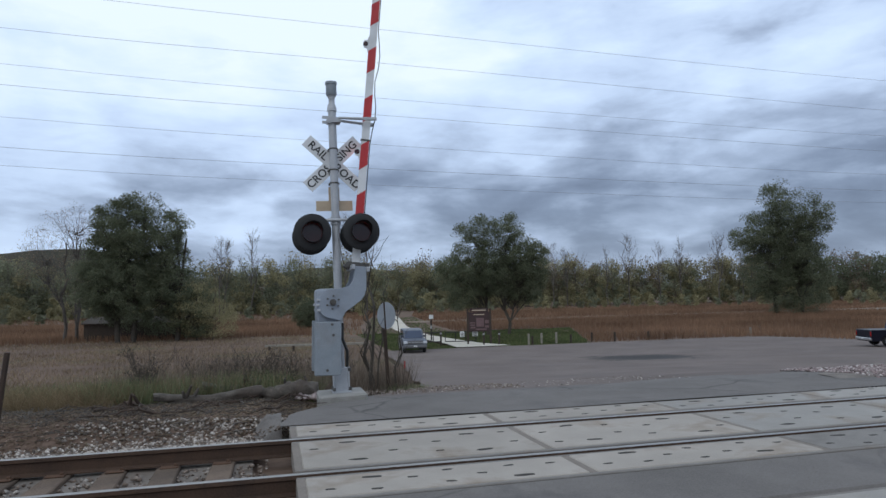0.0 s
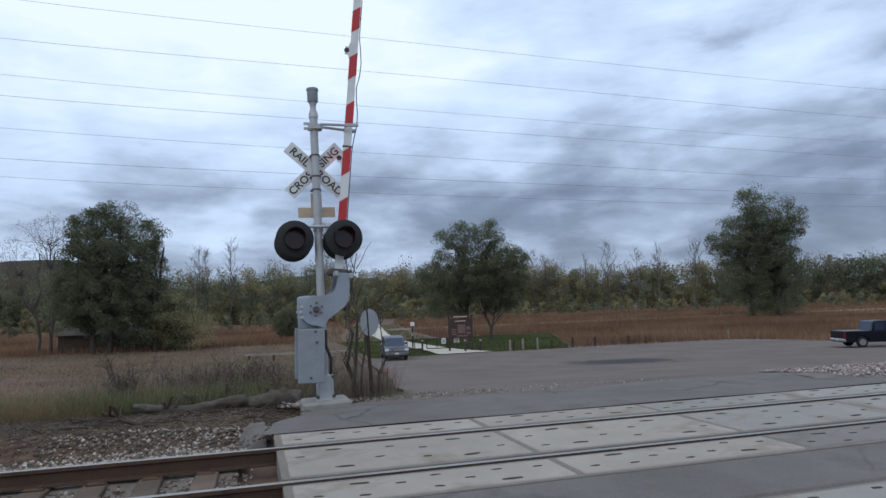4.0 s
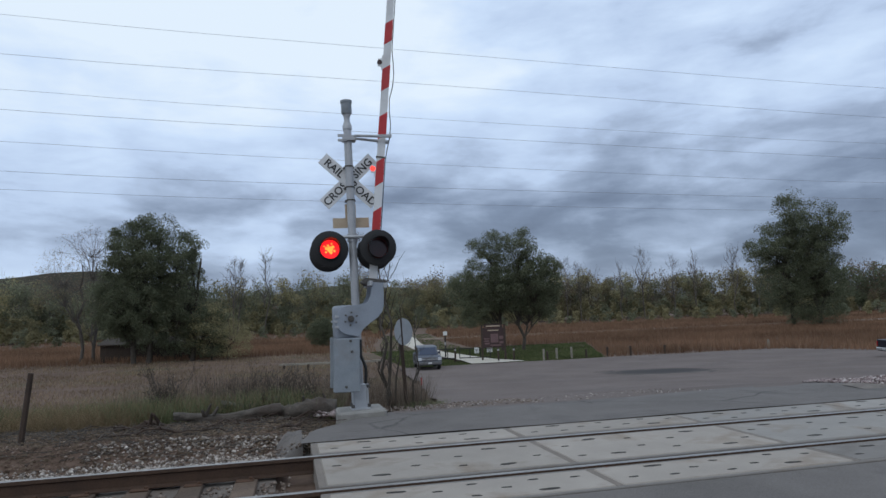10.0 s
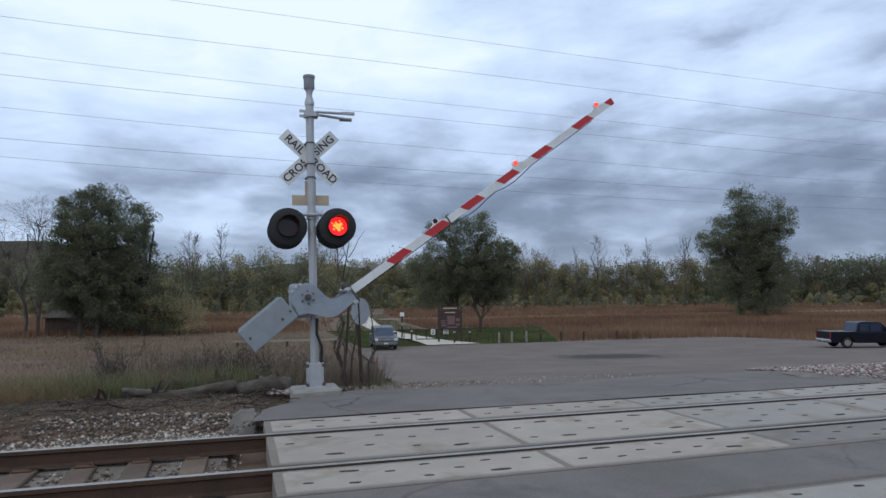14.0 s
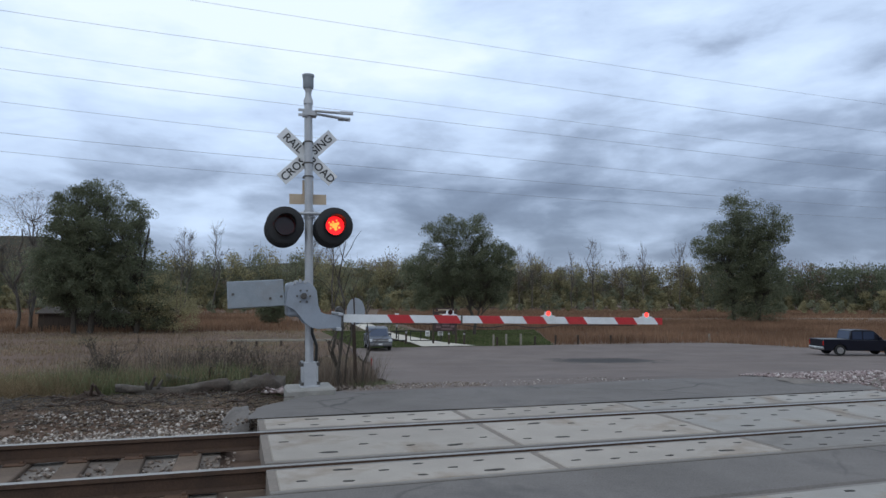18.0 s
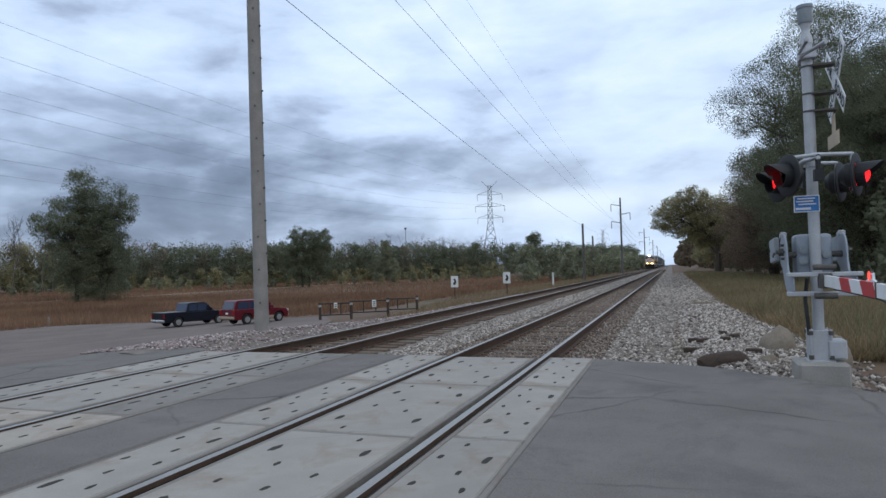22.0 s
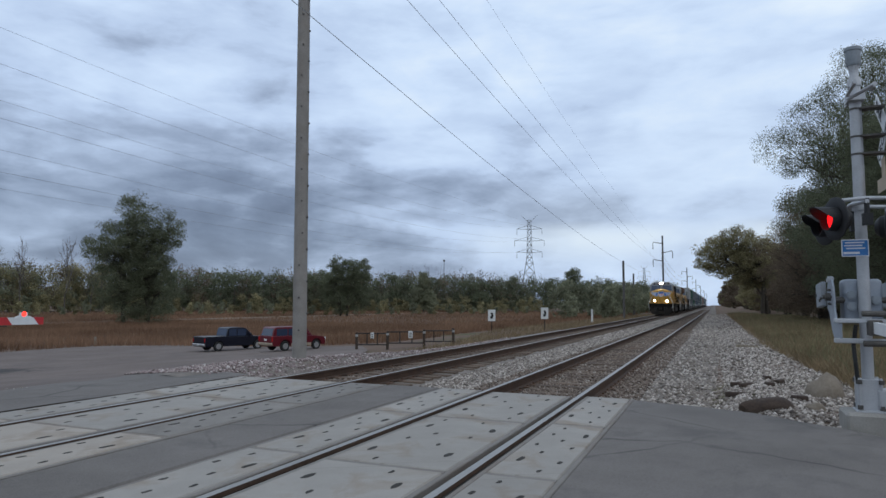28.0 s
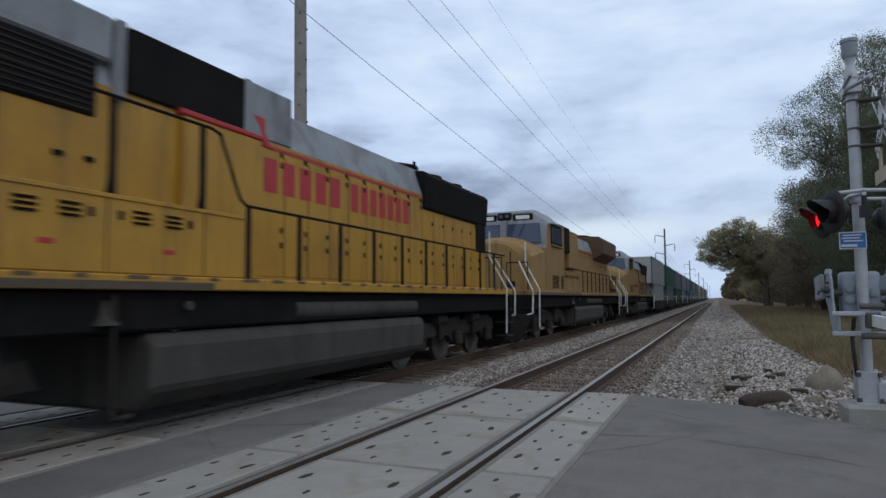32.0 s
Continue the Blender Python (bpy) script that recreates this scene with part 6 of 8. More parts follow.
# its wires pass over the field
for y, zl in ((109, (49.2, 48.1, 46.0)), (101, (39.9, 39.2, 36.6)), (117, (40.0, 38.4, 36.3)), (101, (31.9, 30.6, 28.4)), (117, (31.3, 29.7, 27.3)), (101, (23.1, 21.9, 20.6)), (117, (23.4, 22.2, 20.9))):
    za, zb, zc_ = zl
    pts = [(-260, y, za + 11), (-130, y, za + 4.5), (-38, y, za), (20, y, zb), (75, y, (zb + zc_) / 2 - 0.2), (126, y, zc_), (200, y, zc_ + 0.8), (300, y, zc_ + 5), (407, y, zc_ + (7.2 if y == 109 else 14))]
    fine_ = []
    for p, q in zip(pts, pts[1:]):
        fine_ += [Vector(p).lerp(Vector(q), i / 5) for i in range(5)]
    zz = [p.z for p in fine_]
    for _ in range(6):
        zz = [zz[0]] + [(zz[i - 1] + zz[i] * 2 + zz[i + 1]) / 4 for i in range(1, len(zz) - 1)] + [zz[-1]]
    wire([(p.x, p.y, z) for p, z in zip(fine_, zz)], 0.028, "high transmission wire over the field")
# slim mast far behind the woods
bm = bmesh.new()
rod(bm, (0, 0, 0), (0, 0, 42), 0.28, 0.2, seg=6)
box(bm, -0.7, 0.7, -0.7, 0.7, 40.5, 42)
m_ob = new("radio_mast", mesh_of("radio_mast", bm, M["far_pole"]))
m_ob.matrix_basis = pose(520, 215, -3)
tagged(m_ob, "slim dark radio mast behind the woods", "radio mast")

# ---- vehicles ----
def car_paint(name, c):
    m = bpy.data.materials.new(name)
    m.use_nodes = True
    nt = m.node_tree
    b = nt.nodes["Principled BSDF"]
    tc = nt.nodes.new("ShaderNodeTexCoord")
    n = noise_node(nt, tc.outputs["Object"], 2.5, 4)
    link(nt, mix_rgb(nt, math_node(nt, "MULTIPLY", n, 0.5), c, tuple(v * 0.8 + 0.006 for v in c)), b.inputs["Base Color"])
    b.inputs["Roughness"].default_value, b.inputs["Metallic"].default_value = 0.4, 0.0
    b.inputs["Coat Weight"].default_value = 0.1
    b.inputs["Specular IOR Level"].default_value = 0.3
    return m


M.update(
    tyre=mat("black_tyre_rubber", (0.012, 0.012, 0.012), (0.03, 0.03, 0.03), 12, 0.9),
    rim=mat("alloy_rim", (0.35, 0.35, 0.36), (0.5, 0.5, 0.51), 8, 0.35, 0.7),
    chrome=mat("dull_chrome", (0.4, 0.41, 0.42), (0.55, 0.56, 0.57), 6, 0.3, 0.8),
    tail=mat_plain("red_tail_lamp", (0.35, 0.01, 0.01), 0.2),
    head=mat_plain("clear_headlamp", (0.6, 0.62, 0.65), 0.15),
    trim=mat("grey_plastic_trim", (0.10, 0.10, 0.105), (0.16, 0.16, 0.165), 8, 0.7),
    plate_white=mat_plain("white_plate", (0.6, 0.6, 0.6), 0.5),
)


def vehicle(name, label, category, m, paint, kind, lower=None):
    """Front towards +x, resting on z = 0 at its origin (the middle of the car)."""
    e = thing(name, label, category, m)
    L, W, H, wb, r = (5.8, 2.0, 1.9, 3.65, 0.39) if kind == "pickup" else (4.85, 1.86, 1.78, 2.85, 0.37)
    f, b_ = L / 2, -L / 2
    ax = (wb / 2 + 0.12, -wb / 2 + 0.12)

    def arch(x):
        return [(x + 0.5 * math.cos(a), 0.38 + 0.48 * math.sin(a)) for a in np.linspace(math.pi, 0, 9)][::-1]

    belt = 1.16
    if kind == "pickup":
        top = [(f, 0.55), (f - 0.03, 0.95), (f - 0.18, 1.08), (f - 1.35, belt), (b_ + 1.92, belt), (b_ + 1.90, belt + 0.04), (b_ + 0.02, belt + 0.04), (b_, 0.62)]
        cab = [(f - 1.30, belt - 0.02), (f - 2.05, H - 0.06), (f - 2.35, H), (b_ + 2.35, H), (b_ + 2.12, H - 0.06), (b_ + 1.94, belt - 0.02)]
        cuts = ((f - 2.05, f - 2.86), (f - 2.94, b_ + 2.18))
    else:
        top = [(f, 0.50), (f - 0.03, 0.86), (f - 0.22, 1.0), (f - 1.15, 1.10), (b_ + 0.05, 1.14), (b_, 0.55)]
        belt = 1.10
        cab = [(f - 1.12, belt - 0.03), (f - 1.75, H - 0.08), (f - 2.1, H), (b_ + 0.45, H), (b_ + 0.28, H - 0.06), (b_ + 0.06, belt - 0.02)]
        cuts = ((f - 1.82, f - 2.52), (f - 2.60, f - 3.40), (f - 3.48, b_ + 0.42))
    bottom = [(b_ + 0.05, 0.38)] + arch(ax[1])[::-1] + arch(ax[0])[::-1] + [(f - 0.1, 0.36)]
    body = part("body", prism(top + bottom, -W / 2, W / 2, "y", 0.025), paint, e, "painted car body")
    if lower:
        for y in (-1, 1):
            part("rocker_trim", bbox(ax[1] + 0.52, ax[0] - 0.52, y * W / 2 - 0.012, y * W / 2 + 0.012, 0.36, 0.56, 0.006), lower, body)
    wy = W / 2 - 0.14
    bm = prism(cab, -wy, wy, "y", 0.03)
    cab_ob = part("cabin", bm, paint, e, "car cabin")
    for y in (-1, 1):
        for a, c in cuts:
            lo, hi = min(a, c), max(a, c)
            part("side_window", bbox(lo, hi, y * wy - 0.012, y * wy + 0.012, belt + 0.04, H - 0.13, 0.008), M["glass"], cab_ob, "dark side window")
        part("mirror", bbox(f - 1.75, f - 1.6, y * (wy + 0.12) - 0.09, y * (wy + 0.12) + 0.09, belt + 0.05, belt + 0.24, 0.03), paint, cab_ob)
    for (x0, z0), (x1, z1), nm in ((cab[0], cab[1], "windshield"), (cab[-1], cab[-2], "rear_window")):
        d = Vector((x1 - x0, 0, z1 - z0)).normalized()
        nrm = Vector((d.z, 0, -d.x)) if nm == "windshield" else Vector((-d.z, 0, d.x))
        p0, p1 = Vector((x0, 0, z0)) + d * 0.08 + nrm * 0.006, Vector((x1, 0, z1)) - d * 0.05 + nrm * 0.006
        bm = bmesh.new()
        q = [bm.verts.new((p.x, y, p.z)) for p, y in ((p0, -wy + 0.1), (p0, wy - 0.1), (p1, wy - 0.16), (p1, -wy + 0.16))]
        g = bm.faces.new(q)
        ex = bmesh.ops.extrude_face_region(bm, geom=[g])
        bmesh.ops.translate(bm, verts=[v for v in ex["geom"] if isinstance(v, bmesh.types.BMVert)], vec=nrm * 0.006)
        bmesh.ops.recalc_face_normals(bm, faces=bm.faces[:])
        part(nm, bm, M["glass"], cab_ob, "dark glass")
    if kind == "pickup":
        part("bed_liner", bbox(b_ + 0.12, b_ + 1.85, -W / 2 + 0.12, W / 2 - 0.12, belt - 0.02, belt + 0.046, 0.004), M["trim"], body, "dark truck bed")
        part("tailgate", bbox(b_ - 0.012, b_ + 0.02, -W / 2 + 0.16, W / 2 - 0.16, 0.70, 1.17, 0.008), paint, body)
    for x, y in ((ax[0], -1), (ax[0], 1), (ax[1], -1), (ax[1], 1)):
        w = part("wheel", lathe([(0.0, -0.11), (r * 0.62, -0.11), (r * 0.9, -0.12), (r, -0.08), (r, 0.08), (r * 0.9, 0.12), (r * 0.62, 0.11), (0.0, 0.11)], 22, pose(x, y * (W / 2 - 0.12), r, 90)), M["tyre"], e, "black tyre", None, 40)
        part("rim", lathe([(0.0, 0.0), (r * 0.2, 0.01), (r * 0.6, 0.0), (r * 0.6, -0.05), (0.0, -0.05)], 14, pose(x, y * (W / 2 + 0.0), r, 90 if y < 0 else -90)), M["rim"], w, "alloy rim", None, 40)
    part("front_bumper", bbox(f - 0.12, f + 0.07, -W / 2 + 0.02, W / 2 - 0.02, 0.42, 0.66, 0.04), M["chrome"] if kind == "pickup" else (lower or M["trim"]), e, "front bumper")
    part("rear_bumper", bbox(b_ - 0.09, b_ + 0.12, -W / 2 + 0.02, W / 2 - 0.02, 0.44, 0.64, 0.04), M["chrome"] if kind == "pickup" else (lower or M["trim"]), e, "rear bumper")
    part("grille", bbox(f - 0.03, f + 0.02, -0.62, 0.62, 0.70, 0.98, 0.015), M["trim"], e, "dark front grille")
    part("grille_bar", bbox(f + 0.0, f + 0.035, -0.62, 0.62, 0.81, 0.86, 0.006), M["chrome"], e)
    for y in (-1, 1):
        part("headlamp", bbox(f - 0.08, f + 0.015, y * 0.78 - 0.15, y * 0.78 + 0.15, 0.74, 0.95, 0.02), M["head"], e, "clear headlamp")
        part("tail_lamp", bbox(b_ - 0.015, b_ + 0.06, y * (W / 2 - 0.09) - 0.07, y * (W / 2 - 0.09) + 0.07, 0.74, 1.08, 0.015), M["tail"], e, "red tail lamp")
    part("number_plate", bbox(b_ - 0.10, b_ - 0.085, -0.15, 0.15, 0.50, 0.62, 0.002) if kind == "pickup" else bbox(b_ - 0.012, b_ + 0.01, -0.15, 0.15, 0.78, 0.92, 0.002), M["plate_white"], e, "plain plate")
    part("number_plate", bbox(f + 0.07, f + 0.08, -0.15, 0.15, 0.48, 0.60, 0.002), M["plate_white"], e, "plain plate")
    return e


def on_lot(x, y):
    return float(lie(x, y)) + 0.01


vehicle("pickup_truck", "dark navy pickup truck parked at the lot's edge", "pickup truck", pose(44.35, 37.7, on_lot(44.35, 37.7), 0, 0, -19), car_paint("dark_navy_paint", (0.004, 0.005, 0.013)), "pickup")
vehicle("sport_utility_car", "red sport utility car with tan lower trim, parked", "car", pose(42.1, 29.9, on_lot(42.1, 29.9), 0, 0, -19), car_paint("dark_red_paint", (0.10, 0.005, 0.012)), "suv", mat("tan_plastic_trim", (0.25, 0.2, 0.15), (0.33, 0.27, 0.2), 6, 0.6))
vehicle("sport_utility_car", "silver-blue sport utility car parked facing the road", "car", pose(11.2, 53.2, on_lot(11.2, 53.2), 0, 0, -96), car_paint("silver_blue_paint", (0.075, 0.085, 0.11)), "suv")

# ---- park furniture ----
M.update(
    dark_wood=mat("dark_stained_timber", (0.03, 0.022, 0.017), (0.07, 0.05, 0.038), 4, 0.85, 0, 0.4),
    grey_post=mat("weathered_post_timber", (0.19, 0.17, 0.14), (0.32, 0.29, 0.24), 4, 0.9, 0, 0.4),
    dark_metal=mat("dark_painted_steel", (0.012, 0.011, 0.011), (0.035, 0.03, 0.028), 6, 0.6, 0.2),
    notice=mat("white_notice_sheet", (0.55, 0.56, 0.55), (0.68, 0.69, 0.68), 8, 0.6),
    board=mat("faded_maroon_board", (0.030, 0.018, 0.018), (0.06, 0.032, 0.030), 4, 0.7),
    map_sheet=mat("faded_map_print", (0.10, 0.05, 0.052), (0.17, 0.11, 0.11), 2.5, 0.6, 0, 0.0, 12),
    rope_white=mat("white_band_paint", (0.26, 0.26, 0.25), (0.36, 0.36, 0.35), 8, 0.7),
    sign_back=mat("dull_sign_aluminium", (0.33, 0.345, 0.36), (0.44, 0.455, 0.47), 4, 0.5, 0.5),
    rust_post=mat("rusty_post_steel", (0.03, 0.022, 0.018), (0.085, 0.055, 0.04), 8, 0.8, 0.2),
    bark=mat("dead_log_bark", (0.042, 0.035, 0.029), (0.145, 0.125, 0.107), 7, 0.95, 0, 0.9, 30, wear=(0.07, 0.05, 0.04), wear_amount=0.6, wear_scale=2),
    boulder=mat("buff_boulder", (0.13, 0.105, 0.08), (0.26, 0.215, 0.17), 2.5, 0.95, 0, 0.9, 24, wear=(0.14, 0.11, 0.085), wear_amount=0.5, wear_scale=2),
)


def bollard(x, y, h=1.15, banded=True, r=0.09, material="dark_wood", label="dark timber bollard with a white band", group="timber posts by the lot"):
    z = float(lie(x, y))
    e = thing("bollard", label, "post", pose(x, y, z), group)
    part("post", lathe([(0.0, -0.2), (r, -0.2), (r, h - 0.04), (r * 0.8, h), (0.0, h)], 10), M[material], e)
    if banded:
        part("band", lathe([(r + 0.002, h - 0.30), (r + 0.006, h - 0.30), (r + 0.006, h - 0.14), (r + 0.002, h - 0.14)], 10), M["rope_white"], e, "white reflective band")
    return e


def bar_gate(p, q, z_top, label, notices):
    """A swing gate of dark steel bars between two points, with small notices on it."""
    (x0, y0), (x1, y1) = p, q
    ln = math.hypot(x1 - x0, y1 - y0)
    e = thing("bar_gate", label, "gate", pose(x0, y0, float(lie((x0 + x1) / 2, (y0 + y1) / 2)), 0, 0, math.degrees(math.atan2(y1 - y0, x1 - x0))), "swing gates of the park")
    for z in (0.28, z_top):
        bm = bmesh.new()
        rod(bm, (0, 0, z), (ln, 0, z), 0.045, seg=8)
        part("rail", bm, M["dark_metal"], e)
    for k in range(4):
        bm = bmesh.new()
        rod(bm, (ln * k / 3, 0, 0.28), (ln * k / 3, 0, z_top), 0.04, seg=8)
        part("upright", bm, M["dark_metal"], e)
    for u, w, h in notices:
        n = part("notice", bbox(u * ln - w / 2, u * ln + w / 2, -0.07, -0.055, z_top - h + 0.05, z_top + 0.06, 0.004), M["notice"], e, "small white notice")
        for k in range(3):
            part("notice_bar", bbox(u * ln - w * 0.32, u * ln + w * 0.32, -0.076, -0.07, z_top - 0.12 - 0.13 * k, z_top - 0.06 - 0.13 * k), M["dark_metal"], n)
    return e


# barrier at the trail head
bollard(13.1, 59.6, 1.2)
bollard(15.2, 59.3, 1.25)
bar_gate((13.1, 59.6), (15.2, 59.3), 1.12, "short dark steel barrier beside the trail", ())
bar_gate((15.6, 59.2), (18.4, 58.6), 1.12, "dark steel swing gate with white notices across the trail", ((0.55, 0.4, 0.5), (0.97, 0.5, 0.45)))
bollard(18.6, 56.9, 1.2)
bollard(19.9, 56.4, 1.2)
for x, y, h, mt in ((22.6, 56.0, 0.9, "grey_post"), (22.9, 55.9, 0.7, "dark_wood"), (24.1, 56.6, 0.9, "grey_post"), (25.4, 56.2, 0.95, "grey_post"), (26.9, 56.3, 0.7, "dark_wood"), (29.2, 56.6, 0.8, "dark_wood"), (31.6, 56.6, 0.75, "dark_wood"), (35.2, 56.6, 0.7, "dark_wood"), (46.0, 55.6, 0.8, "grey_post")):
    bollard(x, y, h, False, 0.10, mt, "weathered short timber post on the grass edge" if mt == "grey_post" else "dark short timber post on the grass edge")
# trail information board
e = thing("information_board", "large dark timber trail board with a faded map", "notice board", pose(18.6, 58.2, float(lie(18.6, 58.2)), 0, 0, -17))
for u in (-1.05, 1.05):
    part("post", bbox(u - 0.09, u + 0.09, -0.09, 0.09, -0.2, 3.25, 0.01), M["dark_wood"], e)
part("panel", bbox(-1.0, 1.0, -0.05, 0.05, 1.15, 2.95, 0.01), M["board"], e, "faded maroon panel")
part("map", bbox(-0.25, 0.45, -0.06, -0.052, 1.6, 2.4, 0.003), M["map_sheet"], e, "faded reddish map sheet")
for a, b, z0, z1 in ((-0.85, -0.35, 1.9, 2.0), (-0.85, -0.4, 1.7, 1.8), (-0.8, -0.35, 1.45, 1.6), (0.55, 0.9, 1.9, 2.2), (0.55, 0.9, 1.5, 1.7), (-0.3, 0.7, 1.3, 1.42)):
    part("leaflet", bbox(a, b, -0.06, -0.052, z0, z1, 0.002), M["map_sheet"], e, "small pale leaflet")
part("header", bbox(-0.85, 0.85, -0.06, 0.06, 2.98, 3.28, 0.02), M["board"], e, "dark header plank")
part("header_bar", bbox(-0.65, 0.65, -0.07, -0.06, 3.07, 3.16, 0.003), M["tan"], e)
part("subtitle_bar", bbox(-0.5, 0.5, -0.06, -0.052, 2.68, 2.76, 0.003), M["tan"], e)
# small trail marker
e = thing("trail_marker", "slim striped trail marker post", "post", pose(15.9, 66, float(lie(15.9, 66))))
part("post", bbox(-0.07, 0.07, -0.05, 0.05, -0.2, 2.2, 0.01), M["dark_metal"], e)
part("plate", bbox(-0.22, 0.22, -0.06, -0.05, 2.2, 2.6, 0.005), M["notice"], e)
part("band", bbox(-0.075, 0.075, -0.056, 0.056, 1.2, 1.5, 0.005), M["rope_white"], e)
# field gate by the trucks
fp = [(40.9, 23.6), (42.0, 21.7), (43.5, 19.5), (44.7, 17.7)]
for x, y in fp:
    bollard(x, y, 1.2, True, 0.1, "dark_wood", "dark timber bollard with a white band", "timber posts by the field gate")
bar_gate(fp[0], fp[1], 1.08, "dark steel bar fence panel", ((0.5, 0.24, 0.42),))
bar_gate(fp[1], fp[2], 1.08, "dark steel bar fence panel with a notice", ((0.62, 0.3, 0.5),))
bar_gate(fp[2], fp[3], 1.05, "dark steel bar fence panel", ())
# two white lineside signs
for x, y in ((71.5, 23.6), (73.4, 17.9)):
    e = thing("lineside_sign", "white rectangular lineside sign with a dark symbol", "sign", pose(x, y, float(lie(x, y)), 0, 0, -72), "lineside signs")
    part("post", bbox(-0.05, 0.05, -0.04, 0.04, -0.3, 1.4, 0.01), M["dark_metal"], e)
    pl = part("plate", bbox(-0.42, 0.42, -0.06, -0.045, 1.3, 2.6, 0.01), M["notice"], e, "white sign plate")
    part("symbol", prism([(-0.12, 1.55), (0.1, 1.6), (0.2, 1.95), (0.08, 2.3), (-0.14, 2.25), (-0.02, 1.95), (-0.18, 1.8)], -0.068, -0.06), M["dark_metal"], pl, "dark symbol")
bm = bmesh.new()
rod(bm, (0, 0, -0.3), (0, 0, 2.2), 0.16, seg=8)
tagged(new("marker_post", mesh_of("marker_post", bm, M["notice"])), "white lineside marker post", "post").matrix_basis = pose(108, 18.5, float(lie(108, 18.5)))

# round sign on a leaning post beside the road, its back to the camera
e = thing("road_sign", "round road sign seen from its dull grey back", "road sign", pose(2.33, 13.1, -0.3, 0, -3.0, 0))
part("post", bbox(-0.035, 0.035, -0.02, 0.02, -0.3, 1.75, 0.004), M["rust_post"], e, "dark rusty channel post")
part("disc", lathe([(0.0, 0.0), (0.27, 0.0), (0.27, 0.004), (0.0, 0.006)], 32, pose(0.06, 0.03, 1.48, 90, 0, 38)), M["sign_back"], e, "grey aluminium sign back")
e = thing("marker_rod", "thin red-brown marker rod", "rod", pose(3.55, 17.6, float(lie(3.55, 17.6))))
bm = bmesh.new()
rod(bm, (0, 0, -0.2), (0, 0, 0.75), 0.016, seg=6)
part("rod", bm, M["rust_post"], e)
bm = bmesh.new()
rod(bm, (0, 0, 0.55), (0, 0, 0.75), 0.02, seg=6)
part("tip", bm, M["loco_red"], e, "red tip")
# leaning fence post at the left
bm = bmesh.new()
rod(bm, (-0.08, 0, -0.3), (0.03, 0, 1.06), 0.042, 0.036, seg=6)
post = tagged(new("fence_post", mesh_of("fence_post", bm, M["rust_post"])), "dark rusty steel fence post, leaning", "post")
post.matrix_basis = pose(-3.34, 9.9, -0.15, 0, 1.5, 0)


# ---- logs and boulders ----
def prisms(segs, sides=5):
    """Tapered bars for branches: segs of (a, b, r0, r1)."""
    V, F, n = [], [], 0
    for a, b, r0, r1 in segs:
        a, b = np.array(a, float), np.array(b, float)
        d = b - a
        d /= max(np.linalg.norm(d), 1e-6)
        u = np.cross(d, (0.31, 0.9, 0.28))
        u /= max(np.linalg.norm(u), 1e-6)
        w = np.cross(d, u)
        for p, r in ((a, r0), (b, r1)):
            for k in range(sides):
                t = 2 * math.pi * k / sides
                V.append(p + r * (math.cos(t) * u + math.sin(t) * w))
        for k in range(sides):
            F.append((n + k, n + (k + 1) % sides, n + sides + (k + 1) % sides, n + sides + k))
        n += 2 * sides
    return np.array(V), np.array(F)


def limb(a, b, r0, r1, r, bend=0.12, n=4):
    """A bent limb from a to b as a chain of segments."""
    a, b = np.array(a, float), np.array(b, float)
    L = np.linalg.norm(b - a)
    pts = [a + (b - a) * (i / n) + (r.normal(size=3) * L * bend * math.sin(math.pi * i / n) * 0.5 if 0 < i < n else 0) for i in range(n + 1)]
    for i in range(1, n):
        pts[i][2] += L * 0.06 * math.sin(math.pi * i / n)
    return [(pts[i], pts[i + 1], r0 + (r1 - r0) * i / n, r0 + (r1 - r0) * (i + 1) / n) for i in range(n)]


def log_mesh(length, r0, r1, seed, material, knots=3):
    rng_ = random.Random(seed)
    bm = bmesh.new()
    seg, n = 20, 30
    rings = []
    for i in range(n + 1):
        u = i / n
        c = Vector((length * u, 0.10 * math.sin(u * 4 + seed), 0.05 * math.sin(u * 6 + seed * 2)))
        r = r0 + (r1 - r0) * u
        rings.append([bm.verts.new(c + Vector((0, math.cos(a), math.sin(a))) * r * (1 + 0.24 * noise.noise(Vector((u * 9, math.cos(a) * 2, math.sin(a) * 2 + seed))) + 0.16 * noise.noise(Vector((u * 14 + seed, math.cos(a) * 6, math.sin(a) * 6))) + rng_.uniform(-0.03, 0.03))) for a in [2 * math.pi * k / seg for k in range(seg)]])
    for a, b in zip(rings, rings[1:]):
        for k in range(seg):
            bm.faces.new((a[k], a[(k + 1) % seg], b[(k + 1) % seg], b[k]))
    bm.faces.new(rings[0][::-1])
    bm.faces.new(rings[-1])
    for k in range(knots):
        u = rng_.uniform(0.2, 0.9)
        rod(bm, (length * u, 0, r0 * 0.5), (length * u + rng_.uniform(-0.15, 0.15), rng_.uniform(-0.25, 0.1), r0 + rng_.uniform(0.05, 0.2)), 0.035, 0.02, seg=6)
    bmesh.ops.recalc_face_normals(bm, faces=bm.faces[:])
    return mesh_of("log", bm, material, 60)


